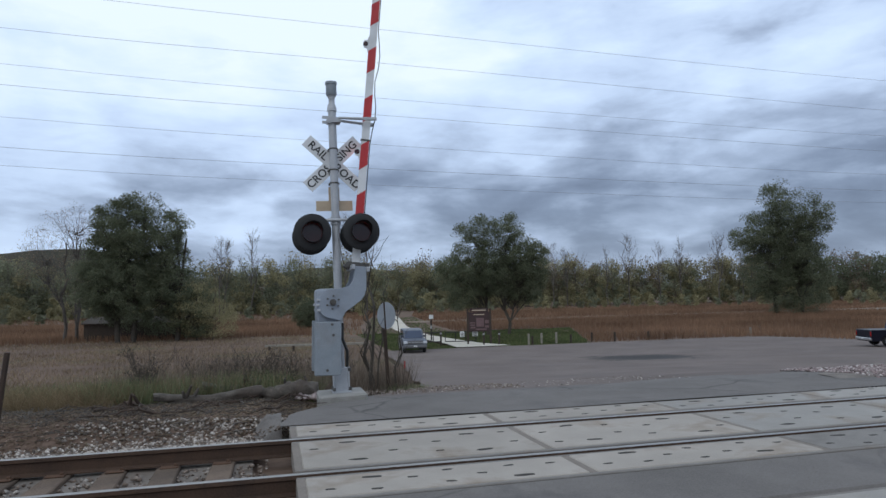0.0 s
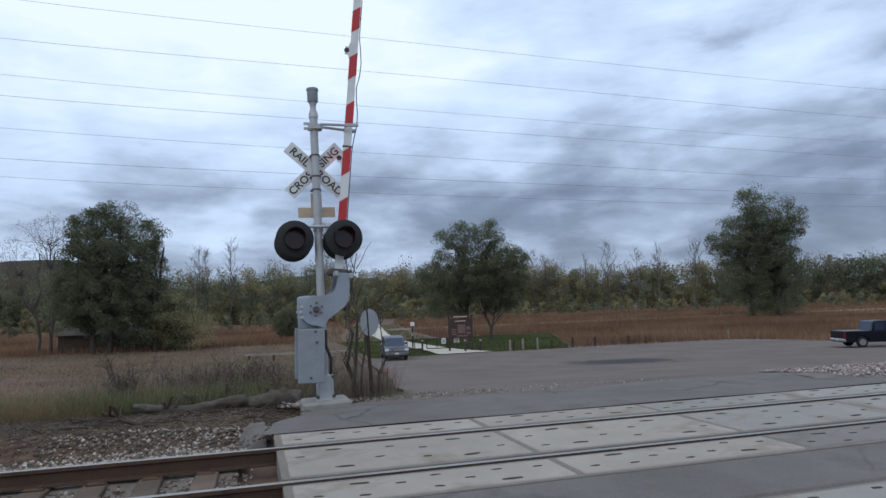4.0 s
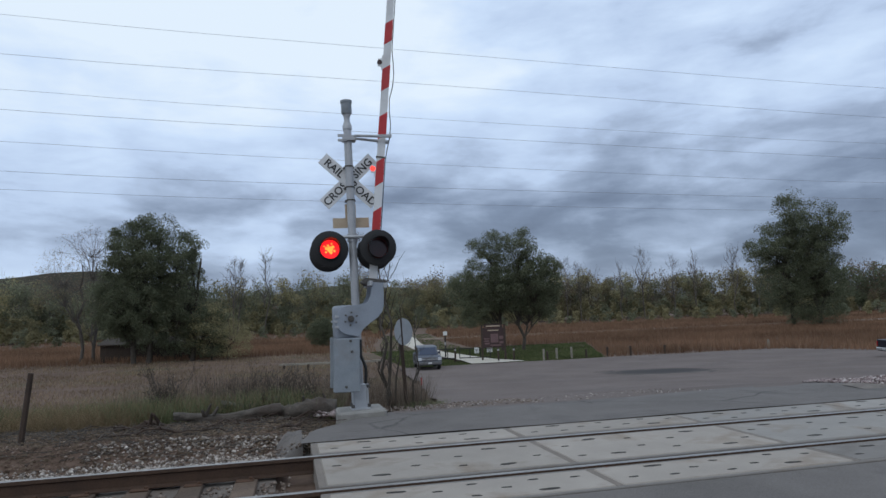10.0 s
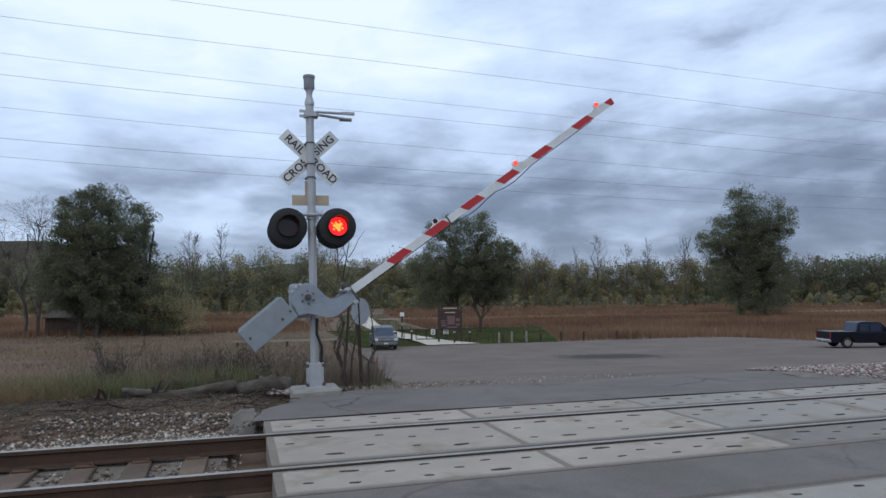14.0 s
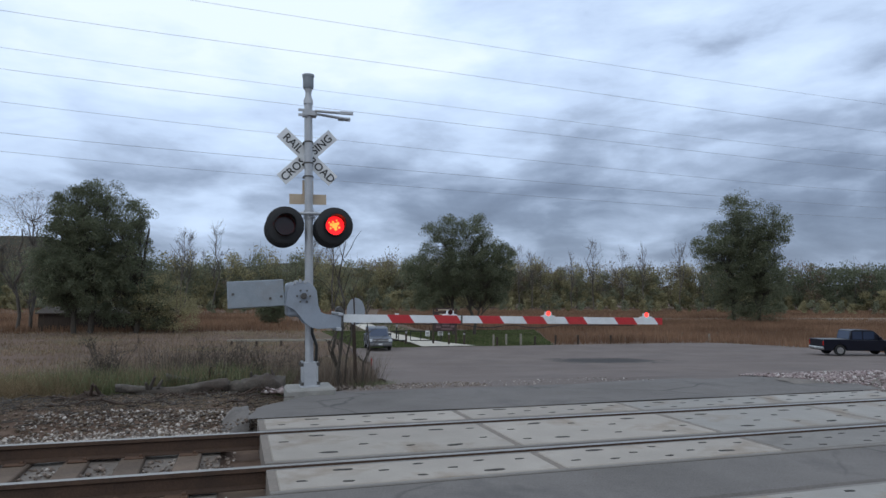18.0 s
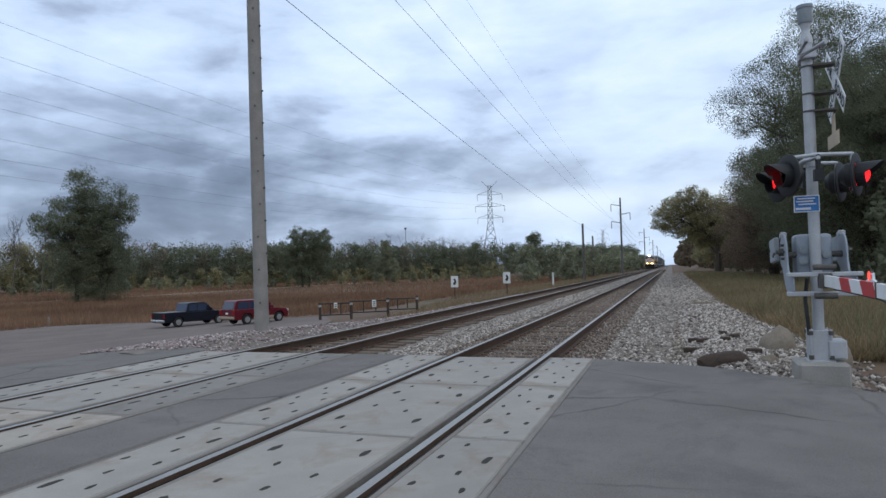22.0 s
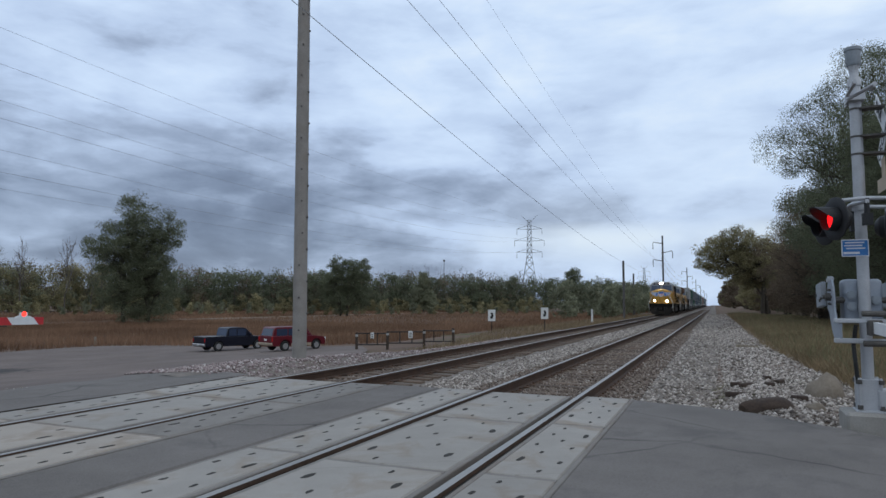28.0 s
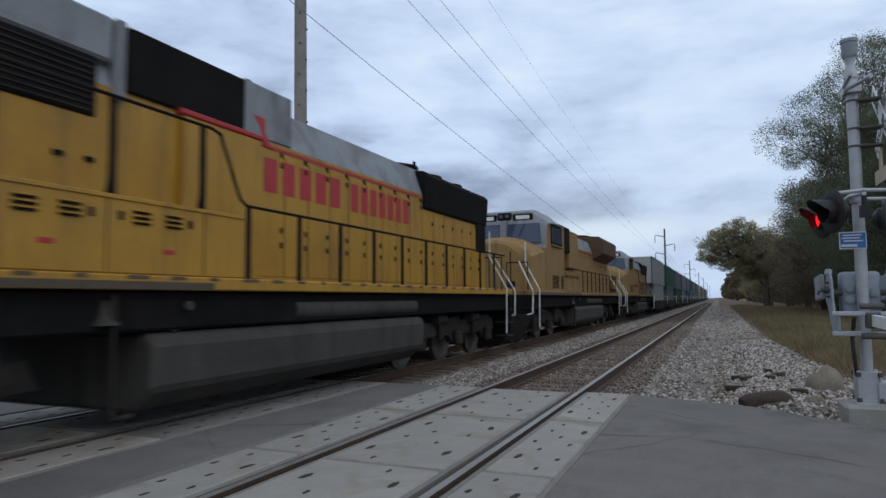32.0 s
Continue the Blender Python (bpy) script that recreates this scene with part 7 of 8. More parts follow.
M["rotten"] = mat("rotten_red_brown_wood", (0.032, 0.022, 0.017), (0.085, 0.058, 0.043), 4, 0.95, 0, 0.8, 30)
for x, y, z, rz, L, r0, r1, sd, mt, lab in (
        (-1.86, 12.17, -0.13, 9.6, 1.78, 0.065, 0.095, 1, "bark", "weathered grey dead log lying on dirt"),
        (-1.16, 13.0, -0.06, 4, 1.05, 0.075, 0.06, 4, "bark", "thin grey dead branch lying behind a log"),
        (-0.14, 12.42, -0.11, -6, 1.05, 0.105, 0.165, 2, "bark", "thick broken grey log stump lying on dirt"),
        (-2.44, 12.0, -0.19, -13, 0.68, 0.05, 0.055, 6, "rotten", "short rotten red-brown log")):
    ob = tagged(new("log", log_mesh(L, r0, r1, sd, M[mt])), lab, "log", "fallen logs")
    ob.matrix_basis = pose(x, y, z, 0, 0, rz)
# dead branches strewn on the dirt bank
rb = np.random.RandomState(91)
segs = []
for k in range(18):
    x, y, L, a = rb.uniform(-2.6, 0.1), rb.uniform(9.7, 11.6), rb.uniform(0.4, 1.3), rb.uniform(-0.5, 0.6) + (3.14 if k % 2 else 0)
    root = np.array((x, y, float(ground_z(x, y)) + 0.02))
    tip = root + np.array((math.cos(a) * L, math.sin(a) * L, rb.uniform(-0.02, 0.06)))
    segs += limb(root, tip, rb.uniform(0.010, 0.022), 0.005, rb, 0.10, 6)
    for _ in range(4):
        p = root + (tip - root) * rb.uniform(0.3, 0.9)
        segs += limb(p, p + np.array((rb.normal() * 0.15, rb.normal() * 0.15, 0.02 + 0.06 * rb.rand())), 0.008, 0.003, rb, 0.1, 3)
V, F = prisms(segs, 6)
tagged(new("brushwood", mesh_np("brushwood", V, F, M["rotten"], True)), "dark dead branches strewn on the dirt bank", "branches", kind="stuff")


def rock_mesh(seed, sx, sy, sz, material):
    bm = bmesh.new()
    bmesh.ops.create_icosphere(bm, subdivisions=3, radius=1)
    for v in bm.verts:
        d = 1 + 0.28 * noise.noise(v.co * 1.3 + Vector((seed, 0, 0))) + 0.10 * noise.noise(v.co * 4 + Vector((0, seed, 0)))
        v.co = Vector((v.co.x * sx, v.co.y * sy, max(-0.35, v.co.z) * sz)) * d
    return mesh_of("boulder", bm, material, 50)


for x, y, z, s_, mt, lab, sd in (
        (11.5, -1.62, -0.06, (0.31, 0.27, 0.40), "boulder", "buff rounded boulder on gravel", 1),
        (10.2, -2.08, -0.06, (0.30, 0.24, 0.44), "boulder", "buff boulder behind the signal base", 5),
        (10.25, -1.32, -0.06, (0.16, 0.14, 0.13), "boulder", "small buff boulder beside the signal base", 7),
        (10.15, -0.74, -0.03, (0.40, 0.19, 0.16), "rotten", "long flat brown rock lying on gravel", 9)):
    ob = tagged(new("boulder", rock_mesh(sd, *s_, M[mt])), lab, "boulder", "boulders by the near signal")
    ob.matrix_basis = pose(x, y, z, 0, 0, 112 if mt == "rotten" else 30 * sd)
for x, y, L, rz in ((10.33, 0.12, 0.30, 100), (11.9, -0.35, 0.34, 60), (12.6, -0.9, 0.2, 20), (13.0, -0.55, 0.24, 120), (13.6, -0.4, 0.2, 75), (13.9, -0.95, 0.22, 10), (13.2, -1.1, 0.18, 140), (10.9, -1.18, 0.24, 40)):
    ob = tagged(new("timber_scrap", mesh_of("timber_scrap", bbox(-L / 2, L / 2, -0.06, 0.06, -0.05, 0.04, 0.022, None, 2), M["rust_post"])), "dark scrap lying on the ballast", "scrap", "scraps on the ballast")
    ob.matrix_basis = pose(x, y, float(max(ballast_z(np.array(x), np.array(y)), ground_z(x, y))) + 0.035, 3, 4, rz)

# dark shed wall behind the big meadow tree, and a low timber rail
e = thing("shed", "low dark weathered timber shed half hidden by a tree", "shed", pose(-21.8, 87, float(ground_z(-20.5, 87)), 0, 0, -4))
for k in range(26):
    part("board", bbox(0.55 * k, 0.55 * k + 0.53, -0.03, 0.03, 0, 2.1 + 0.08 * math.sin(k * 2.3), 0.01), M["dark_wood"], e)
part("roof", prism([(-0.5, 2.05), (2.6, 2.75), (2.6, 2.85), (-0.5, 2.15)], -0.2, 14.5, "x"), M["dark_wood"], e, "dark weathered roof")
part("rear_wall", bbox(0, 14.3, 2.5, 2.56, 0, 2.7), M["dark_wood"], e)
e = thing("guard_rail", "long pale timber guard rail low over the meadow", "rail", pose(-0.6, 60.5, float(ground_z(3, 60.5)), 0, 0, -6))
part("beam", bbox(0, 9.2, -0.09, 0.09, 0.42, 0.62, 0.02), M["grey_post"], e)
for k in range(5):
    part("post", bbox(0.3 + 2.1 * k, 0.5 + 2.1 * k, -0.1, 0.1, -0.3, 0.5, 0.02), M["dark_wood"], e)

# ---- trees and grass ----
def leaf_mat(name, stops, broad=0.12, amount=0.5):
    """Leaf colours by piece, with broad drifts of tone over the stand."""
    m = mat_island(name, stops, 0.8, 0.15)
    nt = m.node_tree
    bsdf = nt.nodes["Principled BSDF"]
    col = bsdf.inputs["Base Color"].links[0].from_socket
    geo = nt.nodes.new("ShaderNodeNewGeometry")
    n = ramp(nt, noise_node(nt, geo.outputs["Position"], broad, 3, 0.55), [(0.32, 1 - amount / 2), (0.68, 1 + amount / 2)])
    tone = mix_rgb(nt, 1.0, col, n, "MULTIPLY")
    link(nt, tone, bsdf.inputs["Base Color"])
    # thin leaves pass part of the light through
    through_leaf, mix = nt.nodes.new("ShaderNodeBsdfTranslucent"), nt.nodes.new("ShaderNodeMixShader")
    link(nt, tone, through_leaf.inputs[0])
    mix.inputs[0].default_value = 0.45
    link(nt, bsdf.outputs[0], mix.inputs[1])
    link(nt, through_leaf.outputs[0], mix.inputs[2])
    out = next(k for k in nt.nodes if k.bl_idname == "ShaderNodeOutputMaterial")
    link(nt, mix.outputs[0], out.inputs[0])
    return m


LEAF = dict(
    dark=leaf_mat("dark_green_leaves", [(0.00, (0.124, 0.139, 0.088)), (0.50, (0.148, 0.161, 0.101)), (0.85, (0.168, 0.181, 0.115)), (1.00, (0.199, 0.203, 0.131))], 0.5, 0.4),
    olive=leaf_mat("olive_leaves", [(0.00, (0.240, 0.215, 0.122)), (0.50, (0.277, 0.246, 0.139)), (0.85, (0.315, 0.278, 0.153)), (1.00, (0.358, 0.306, 0.170))], 0.09, 0.6),
    green=leaf_mat("mid_green_leaves", [(0.00, (0.173, 0.183, 0.120)), (0.50, (0.206, 0.214, 0.142)), (1.00, (0.250, 0.248, 0.164))], 0.09, 0.6),
    tan=leaf_mat("tan_dry_leaves", [(0.0, (0.146, 0.103, 0.075)), (0.5, (0.232, 0.164, 0.114)), (1.0, (0.345, 0.252, 0.176))]),
    brown=leaf_mat("brown_autumn_leaves", [(0.00, (0.160, 0.122, 0.087)), (0.50, (0.191, 0.146, 0.104)), (1.00, (0.228, 0.175, 0.124))], 0.09, 0.5),
    prairie=leaf_mat("russet_prairie_grass", [(0.00, (0.168, 0.098, 0.062)), (0.50, (0.206, 0.120, 0.075)), (0.85, (0.244, 0.147, 0.093)), (1.00, (0.283, 0.183, 0.120))], 0.07, 0.7),
    straw=leaf_mat("straw_grass", [(0.00, (0.140, 0.102, 0.058)), (0.40, (0.202, 0.148, 0.085)), (0.80, (0.268, 0.198, 0.115)), (1.00, (0.330, 0.255, 0.160))], 0.25, 0.5),
    weed=leaf_mat("green_weed_grass", [(0.0, (0.078, 0.093, 0.047)), (0.45, (0.135, 0.152, 0.076)), (0.8, (0.202, 0.213, 0.116)), (1.0, (0.305, 0.296, 0.178))], 0.4, 0.6),
    stalk=leaf_mat("dry_brown_stalks", [(0.0, (0.091, 0.069, 0.053)), (0.5, (0.174, 0.132, 0.099)), (1.0, (0.314, 0.255, 0.198))], 0.5, 0.5),
    lawn=leaf_mat("mown_lawn_grass", [(0.0, (0.058, 0.079, 0.034)), (0.6, (0.098, 0.124, 0.049)), (1.0, (0.169, 0.170, 0.078))]),
)
M["trunk"] = mat("grey_brown_bark", (0.035, 0.028, 0.022), (0.10, 0.085, 0.068), 3, 0.95, 0, 0.6, 25)
M["twig"] = mat("grey_twig_bark", (0.075, 0.064, 0.055), (0.125, 0.108, 0.094), 3, 0.95)


def leaf_quads(centres, size, r, flat=0.0):
    """Small folded leaf sprays: rhombic quads turned at random."""
    n = len(centres)
    a = r.normal(size=(n, 3))
    a /= np.linalg.norm(a, axis=1, keepdims=True)
    b = r.normal(size=(n, 3))
    b -= (a * b).sum(1, keepdims=True) * a
    b /= np.linalg.norm(b, axis=1, keepdims=True)
    if flat:
        a[:, 2] *= 1 - flat
        b[:, 2] *= 1 - flat
    s = size * (0.55 + 0.9 * r.rand(n, 1))
    V = np.stack([centres - a * s, centres - b * s * 0.55, centres + a * s, centres + b * s * 0.55], 1)
    F = np.arange(n * 4).reshape(n, 4)
    return V.reshape(-1, 3), F


def ball(n, r):
    """Points through a ball, a little denser towards its skin."""
    d = r.normal(size=(n, 3))
    d /= np.linalg.norm(d, axis=1, keepdims=True)
    return d * (r.rand(n, 1) ** 0.42)


def tree_data(H, lobes, clumps, per, seed, trunk_r, trunks, spread, twigs):
    """lobes: ellipsoids (cx, cy, cz, rx, ry, rz) as shares of the height H. Returns wood and leaf arrays."""
    r = np.random.RandomState(seed)
    segs, cents = [], []
    vol = np.array([(l[3] * l[4] * l[5]) ** 0.85 for l in lobes])
    stems = []
    for tx, ty in trunks:
        top = np.array((tx * H * 1.15, ty * H * 1.15, H * 0.70))
        chain = limb((tx * H, ty * H, -0.3), top, trunk_r, trunk_r * 0.35, r, 0.05, 7)
        segs += chain
        stems.append(chain)
    boughs = []
    for l in lobes:
        c = np.array(l[:3]) * H
        best = min(stems, key=lambda ch: np.linalg.norm(ch[2][0][:2] - c[:2]))
        root = best[int(np.clip(7 * (c[2] / H - 0.22), 1, 5))][0]
        chain = limb(root, c, trunk_r * 0.42, trunk_r * 0.16, r, 0.14, 5)
        segs += chain
        boughs.append(chain)
    spots = []
    for k in range(clumps):
        i = r.choice(len(lobes), p=vol / vol.sum())
        l = lobes[i]
        best, far = None, -1
        for _ in range(4):
            c = (np.array(l[:3]) + ball(1, r)[0] * np.array(l[3:])) * H
            d = min([np.linalg.norm(c - s) for s in spots[-60:]] or [1e9])
            if d > far:
                best, far = c, d
        c = best
        spots.append(c)
        root = boughs[i][r.randint(1, 5)][0]
        segs += limb(root, c, trunk_r * 0.13, trunk_r * 0.035, r, 0.16, 3)
        for _ in range(twigs):
            segs += limb(c, c + ball(1, r)[0] * spread * 1.15 * H, trunk_r * 0.04, trunk_r * 0.015, r, 0.1, 2)
        m = int(per * (0.6 + 0.8 * r.rand()))
        size = spread * H * (0.7 + 0.6 * r.rand())
        p = ball(m, r) * size * np.array((1.15, 1.15, 0.85))
        p[:, 2] -= 0.25 * np.hypot(p[:, 0], p[:, 1])
        cents.append(c + p)
    C = np.concatenate(cents)
    C = C[C[:, 2] > 0.02 * H]
    return segs, C, r


def tree(label, x, y, H, lobes, clumps, per, leaf, seed, leaf_material, trunk_r=0.28, trunks=((0, 0),), turn=0.0, spread=0.075, wood="trunk", name="tree", group="single trees in the meadow", twigs=2):
    segs, C, r = tree_data(H, lobes, clumps, int(per * 1.7), seed, trunk_r, trunks, spread, twigs)
    e = thing(name, label, "tree" if name == "tree" else "bush", pose(x, y, float(ground_z(x, y)), 0, 0, turn), group)
    V, F = prisms(segs)
    part("trunk", mesh_np("trunk", V, F, M[wood], True), None, e, "forked trunk and limbs")
    V, F = leaf_quads(C, leaf * 0.86, r)
    part("crown", mesh_np("crown", V, F, LEAF[leaf_material]), None, e, "loose leafy crown")
    return e


# meadow trees
tree("broad dark green tree with an airy rounded crown", 26.1, 70.7, 14.6, [(-0.30, 0, 0.42, 0.20, 0.2, 0.18), (-0.24, 0, 0.76, 0.17, 0.17, 0.20), (0.0, 0, 0.74, 0.17, 0.17, 0.21), (0.13, 0, 0.50, 0.15, 0.18, 0.24), (-0.10, 0, 0.50, 0.22, 0.22, 0.20), (-0.44, 0, 0.52, 0.14, 0.15, 0.14), (0.04, 0.05, 0.36, 0.2, 0.2, 0.10), (0.20, 0, 0.60, 0.12, 0.15, 0.16), (0.22, 0, 0.42, 0.10, 0.12, 0.13), (-0.36, 0, 0.32, 0.16, 0.15, 0.12)], 420, 140, 0.088, 11, "dark", 0.20, ((0, 0), (-0.16, 0.02)), -20, 0.050)
tree("tall green tree with a ragged open crown", 87.4, 96.5, 24.2, [(0.0, 0, 0.14, 0.17, 0.16, 0.10), (0.12, 0, 0.13, 0.13, 0.13, 0.10), (-0.14, 0, 0.58, 0.20, 0.2, 0.20), (0.0, 0, 0.84, 0.15, 0.15, 0.14), (0.20, 0, 0.72, 0.14, 0.15, 0.16), (-0.06, 0, 0.28, 0.22, 0.2, 0.17), (0.08, 0, 0.46, 0.18, 0.16, 0.2), (0.18, 0, 0.28, 0.14, 0.14, 0.14), (0.04, 0, 0.66, 0.18, 0.16, 0.18), (0.04, 0, 0.38, 0.20, 0.18, 0.18), (0.10, 0, 0.58, 0.16, 0.15, 0.16)], 430, 130, 0.135, 12, "dark", 0.36, ((0.10, 0), (-0.06, 0.02)), -42, 0.048)
tree("dense dark green tree reaching to the ground", -16.6, 80.0, 17.0, [(0.04, 0, 0.66, 0.22, 0.22, 0.26), (0.25, 0, 0.62, 0.19, 0.2, 0.27), (0.02, 0, 0.36, 0.24, 0.26, 0.26), (0.28, 0, 0.34, 0.20, 0.22, 0.28), (-0.12, 0, 0.44, 0.14, 0.2, 0.26), (0.05, 0, 0.86, 0.13, 0.14, 0.13), (0.18, 0, 0.86, 0.08, 0.1, 0.12), (-0.08, 0, 0.72, 0.12, 0.14, 0.18), (0.36, 0, 0.76, 0.08, 0.1, 0.12), (0.46, 0, 0.20, 0.12, 0.14, 0.19)], 560, 140, 0.10, 13, "dark", 0.30, ((0, 0), (0.09, 0.0), (0.36, 0)), 8, 0.048)
tree("half-bare tree with a few tan leaves", -24.2, 88.0, 17.0, [(0.05, 0, 0.80, 0.22, 0.2, 0.18), (-0.14, 0, 0.60, 0.22, 0.22, 0.22), (0.10, 0, 0.45, 0.2, 0.2, 0.2)], 190, 12, 0.075, 14, "tan", 0.22, ((0, 0), (0.08, 0)), 8, 0.055, "twig", twigs=6)
tree("small pale willow beside the large tree", -8.4, 80.5, 8.5, [(0, 0, 0.42, 0.34, 0.3, 0.36), (0.3, 0, 0.3, 0.24, 0.24, 0.26)], 90, 80, 0.085, 20, "olive", 0.10, ((0, 0), (0.2, 0)), 5, 0.09)
tree("rounded mid-green tree at the field's far side", 181, 110.5, 20.5, [(-0.14, 0, 0.56, 0.24, 0.26, 0.28), (0.18, 0, 0.60, 0.24, 0.24, 0.30), (0.02, 0, 0.28, 0.36, 0.3, 0.24), (0.32, 0, 0.70, 0.14, 0.2, 0.2), (0.30, 0, 0.36, 0.16, 0.2, 0.24), (-0.02, 0, 0.80, 0.16, 0.16, 0.16)], 260, 110, 0.19, 15, "dark", 0.36, ((0, 0), (0.1, 0)), -58, 0.06)
tree("small dense dark evergreen bush", 5.2, 99, 5.0, [(0, 0, 0.46, 0.44, 0.4, 0.40), (0, 0, 0.72, 0.24, 0.24, 0.24)], 120, 90, 0.085, 16, "dark", 0.10, name="bush", group="bushes in the meadow", spread=0.10)
tree("small dark rounded bush below the pylon", 335, 116, 12, [(0, 0, 0.45, 0.46, 0.4, 0.42)], 90, 80, 0.22, 17, "dark", 0.2, name="bush", group="bushes in the meadow", spread=0.1)
tree("slender bushy tree in front of the woods", 262, 118, 19, [(0, 0, 0.66, 0.15, 0.18, 0.28), (-0.1, 0, 0.36, 0.2, 0.2, 0.28), (0.12, 0, 0.3, 0.18, 0.18, 0.24)], 130, 90, 0.24, 18, "green", 0.3, ((0, 0),), -60, 0.07)
tree("tall loose tree beside the far track", 330, 66, 24, [(0, 0, 0.76, 0.17, 0.18, 0.18), (-0.08, 0, 0.5, 0.2, 0.2, 0.2), (0.12, 0, 0.36, 0.24, 0.24, 0.26)], 140, 80, 0.28, 19, "dark", 0.3, ((0, 0),), -60, 0.07)

# tree row on the near side of the line
rowr = random.Random(41)
near_row = [(49, -15.5, 19, "dark", 420, 290, 0.048), (62, -12.6, 24, "dark", 460, 300, 0.058), (40, -19.5, 14, "olive", 200, 90, 0.08), (76, -17, 20, "dark", 260, 100, 0.12), (88, -13.0, 14.5, "brown", 220, 70, 0.11), (101, -11.5, 13.5, "brown", 220, 70, 0.12), (110, -7.2, 14.2, "olive", 280, 110, 0.115), (66, -22, 18, "olive", 180, 90, 0.12), (92, -21, 17, "dark", 180, 90, 0.14), (130, -11.5, 14, "brown", 160, 70, 0.16), (148, -9.5, 15, "olive", 160, 80, 0.18), (170, -11, 14, "brown", 140, 70, 0.2), (200, -11, 16, "olive", 140, 70, 0.22), (240, -11, 16, "brown", 120, 70, 0.26), (290, -11, 16, "brown", 120, 70, 0.3), (350, -8.5, 15, "brown", 110, 60, 0.34), (430, -8, 15, "olive", 100, 60, 0.4), (540, -8.5, 16, "brown", 100, 60, 0.5), (700, -9, 17, "brown", 100, 60, 0.6), (900, -10, 18, "brown", 90, 60, 0.8), (82, -10.8, 15.5, "brown", 300, 80, 0.085), (53, -13.2, 17, "dark", 360, 200, 0.06), (72, -13.5, 17, "dark", 260, 120, 0.09)]
ROW_LABEL = {"dark": "tall dark green tree beside the railway", "olive": "olive green tree beside the railway", "brown": "brown thinning autumn tree beside the railway"}
for i, (x, y, H, lm, cl, per, lf) in enumerate(near_row):
    rr = rowr.uniform
    big = i < 2
    if big:
        lobes = [(0.0, 0.0, 0.80, 0.20, 0.20, 0.16), (0.22, 0.05, 0.66, 0.17, 0.17, 0.14), (-0.22, 0.06, 0.68, 0.17, 0.17, 0.14), (0.02, 0.24, 0.62, 0.17, 0.17, 0.14), (0.0, -0.22, 0.60, 0.17, 0.17, 0.14), (0.20, 0.20, 0.44, 0.15, 0.15, 0.12), (-0.22, 0.16, 0.40, 0.16, 0.16, 0.12), (-0.08, -0.2, 0.36, 0.18, 0.18, 0.12), (0.1, 0.0, 0.5, 0.16, 0.16, 0.14)]
    else:
        lobes = [(0, 0, 0.68, 0.30, 0.30, 0.28), (rr(-0.12, 0.12), rr(-0.1, 0.1), 0.42, 0.36, 0.34, 0.26), (rr(-0.2, 0.2), rr(-0.15, 0.15), 0.80, 0.18, 0.18, 0.16)]
    if i == 6:
        lobes = [(0, 0.46, 0.66, 0.22, 0.24, 0.20), (0, 0.30, 0.78, 0.22, 0.24, 0.18), (0, 0.20, 0.52, 0.26, 0.26, 0.20), (0, 0.05, 0.60, 0.26, 0.26, 0.28)]
    elif not big:
        lobes.append((0, 0, 0.24, 0.34, 0.34, 0.2))
    tree(ROW_LABEL[lm], x, y, H, lobes, cl, per, lf, 60 + i, lm, 0.34, ((0, 0), (rr(-0.06, 0.06), rr(-0.05, 0.05))), 0 if i == 6 else rr(0, 360), 0.042 if big else 0.06, group="trees along the railway")


# far woods: many small trees in one body per kind of foliage
def woods(name, label, spots, hmin, hmax, leaf, per, material, seed, low=0.0, trunks=True):
    r = np.random.RandomState(seed)
    CV, segs = [], []
    for x, y in spots:
        H = r.uniform(hmin, hmax)
        z = float(ground_z(x, y))
        w = H * r.uniform(0.26, 0.38)
        nb = r.randint(9, 14)
        k = int(per / nb * (0.7 + 0.6 * r.rand()))
        base = np.array((x, y, z))
        for j in range(nb):
            u = low + 0.12 + (0.76 - low) * (j + r.rand()) / nb
            prof = math.sqrt(max(0.0, 1 - ((u - 0.42) / 0.62) ** 2))
            a = r.rand() * 6.283
            rad = w * prof * math.sqrt(r.rand())
            c = base + np.array((math.cos(a) * rad, math.sin(a) * rad, u * H))
            s_ = H * r.uniform(0.10, 0.17)
            CV.append(c + ball(k, r) * s_ * np.array((1.2, 1.2, 0.95)))
            if trunks and j % 2:
                segs.append((base + (0, 0, 0.25 * u * H), c + (0, 0, s_ * r.uniform(0.6, 1.5)), 0.0032 * H, 0.001 * H))
        if trunks:
            segs += [((x, y, z - 0.3), (x + r.normal() * 0.4, y, z + H * 0.85), 0.007 * H, 0.002 * H)]
            for _ in range(12):
                a, h0 = r.rand() * 6.283, r.uniform(0.4, 0.8)
                p = base + (math.cos(a) * w * 0.5, math.sin(a) * w * 0.5, H * h0)
                segs.append((p, p + (r.normal() * 0.06 * H, r.normal() * 0.06 * H, H * r.uniform(0.15, 0.3)), 0.0022 * H, 0.0008 * H))
    P = np.concatenate(CV)
    P = P[P[:, 2] > ground_z(P[:, 0], P[:, 1])]
    V, F = leaf_quads(P, leaf, r)
    ob = new(name, mesh_np(name, V, F, LEAF[material]))
    tagged(ob, label, "woods", kind="stuff")
    if segs:
        V, F = prisms(segs, 4)
        tr = part("trunks", mesh_np("trunks", V, F, M["twig"]), None, ob)
    return ob


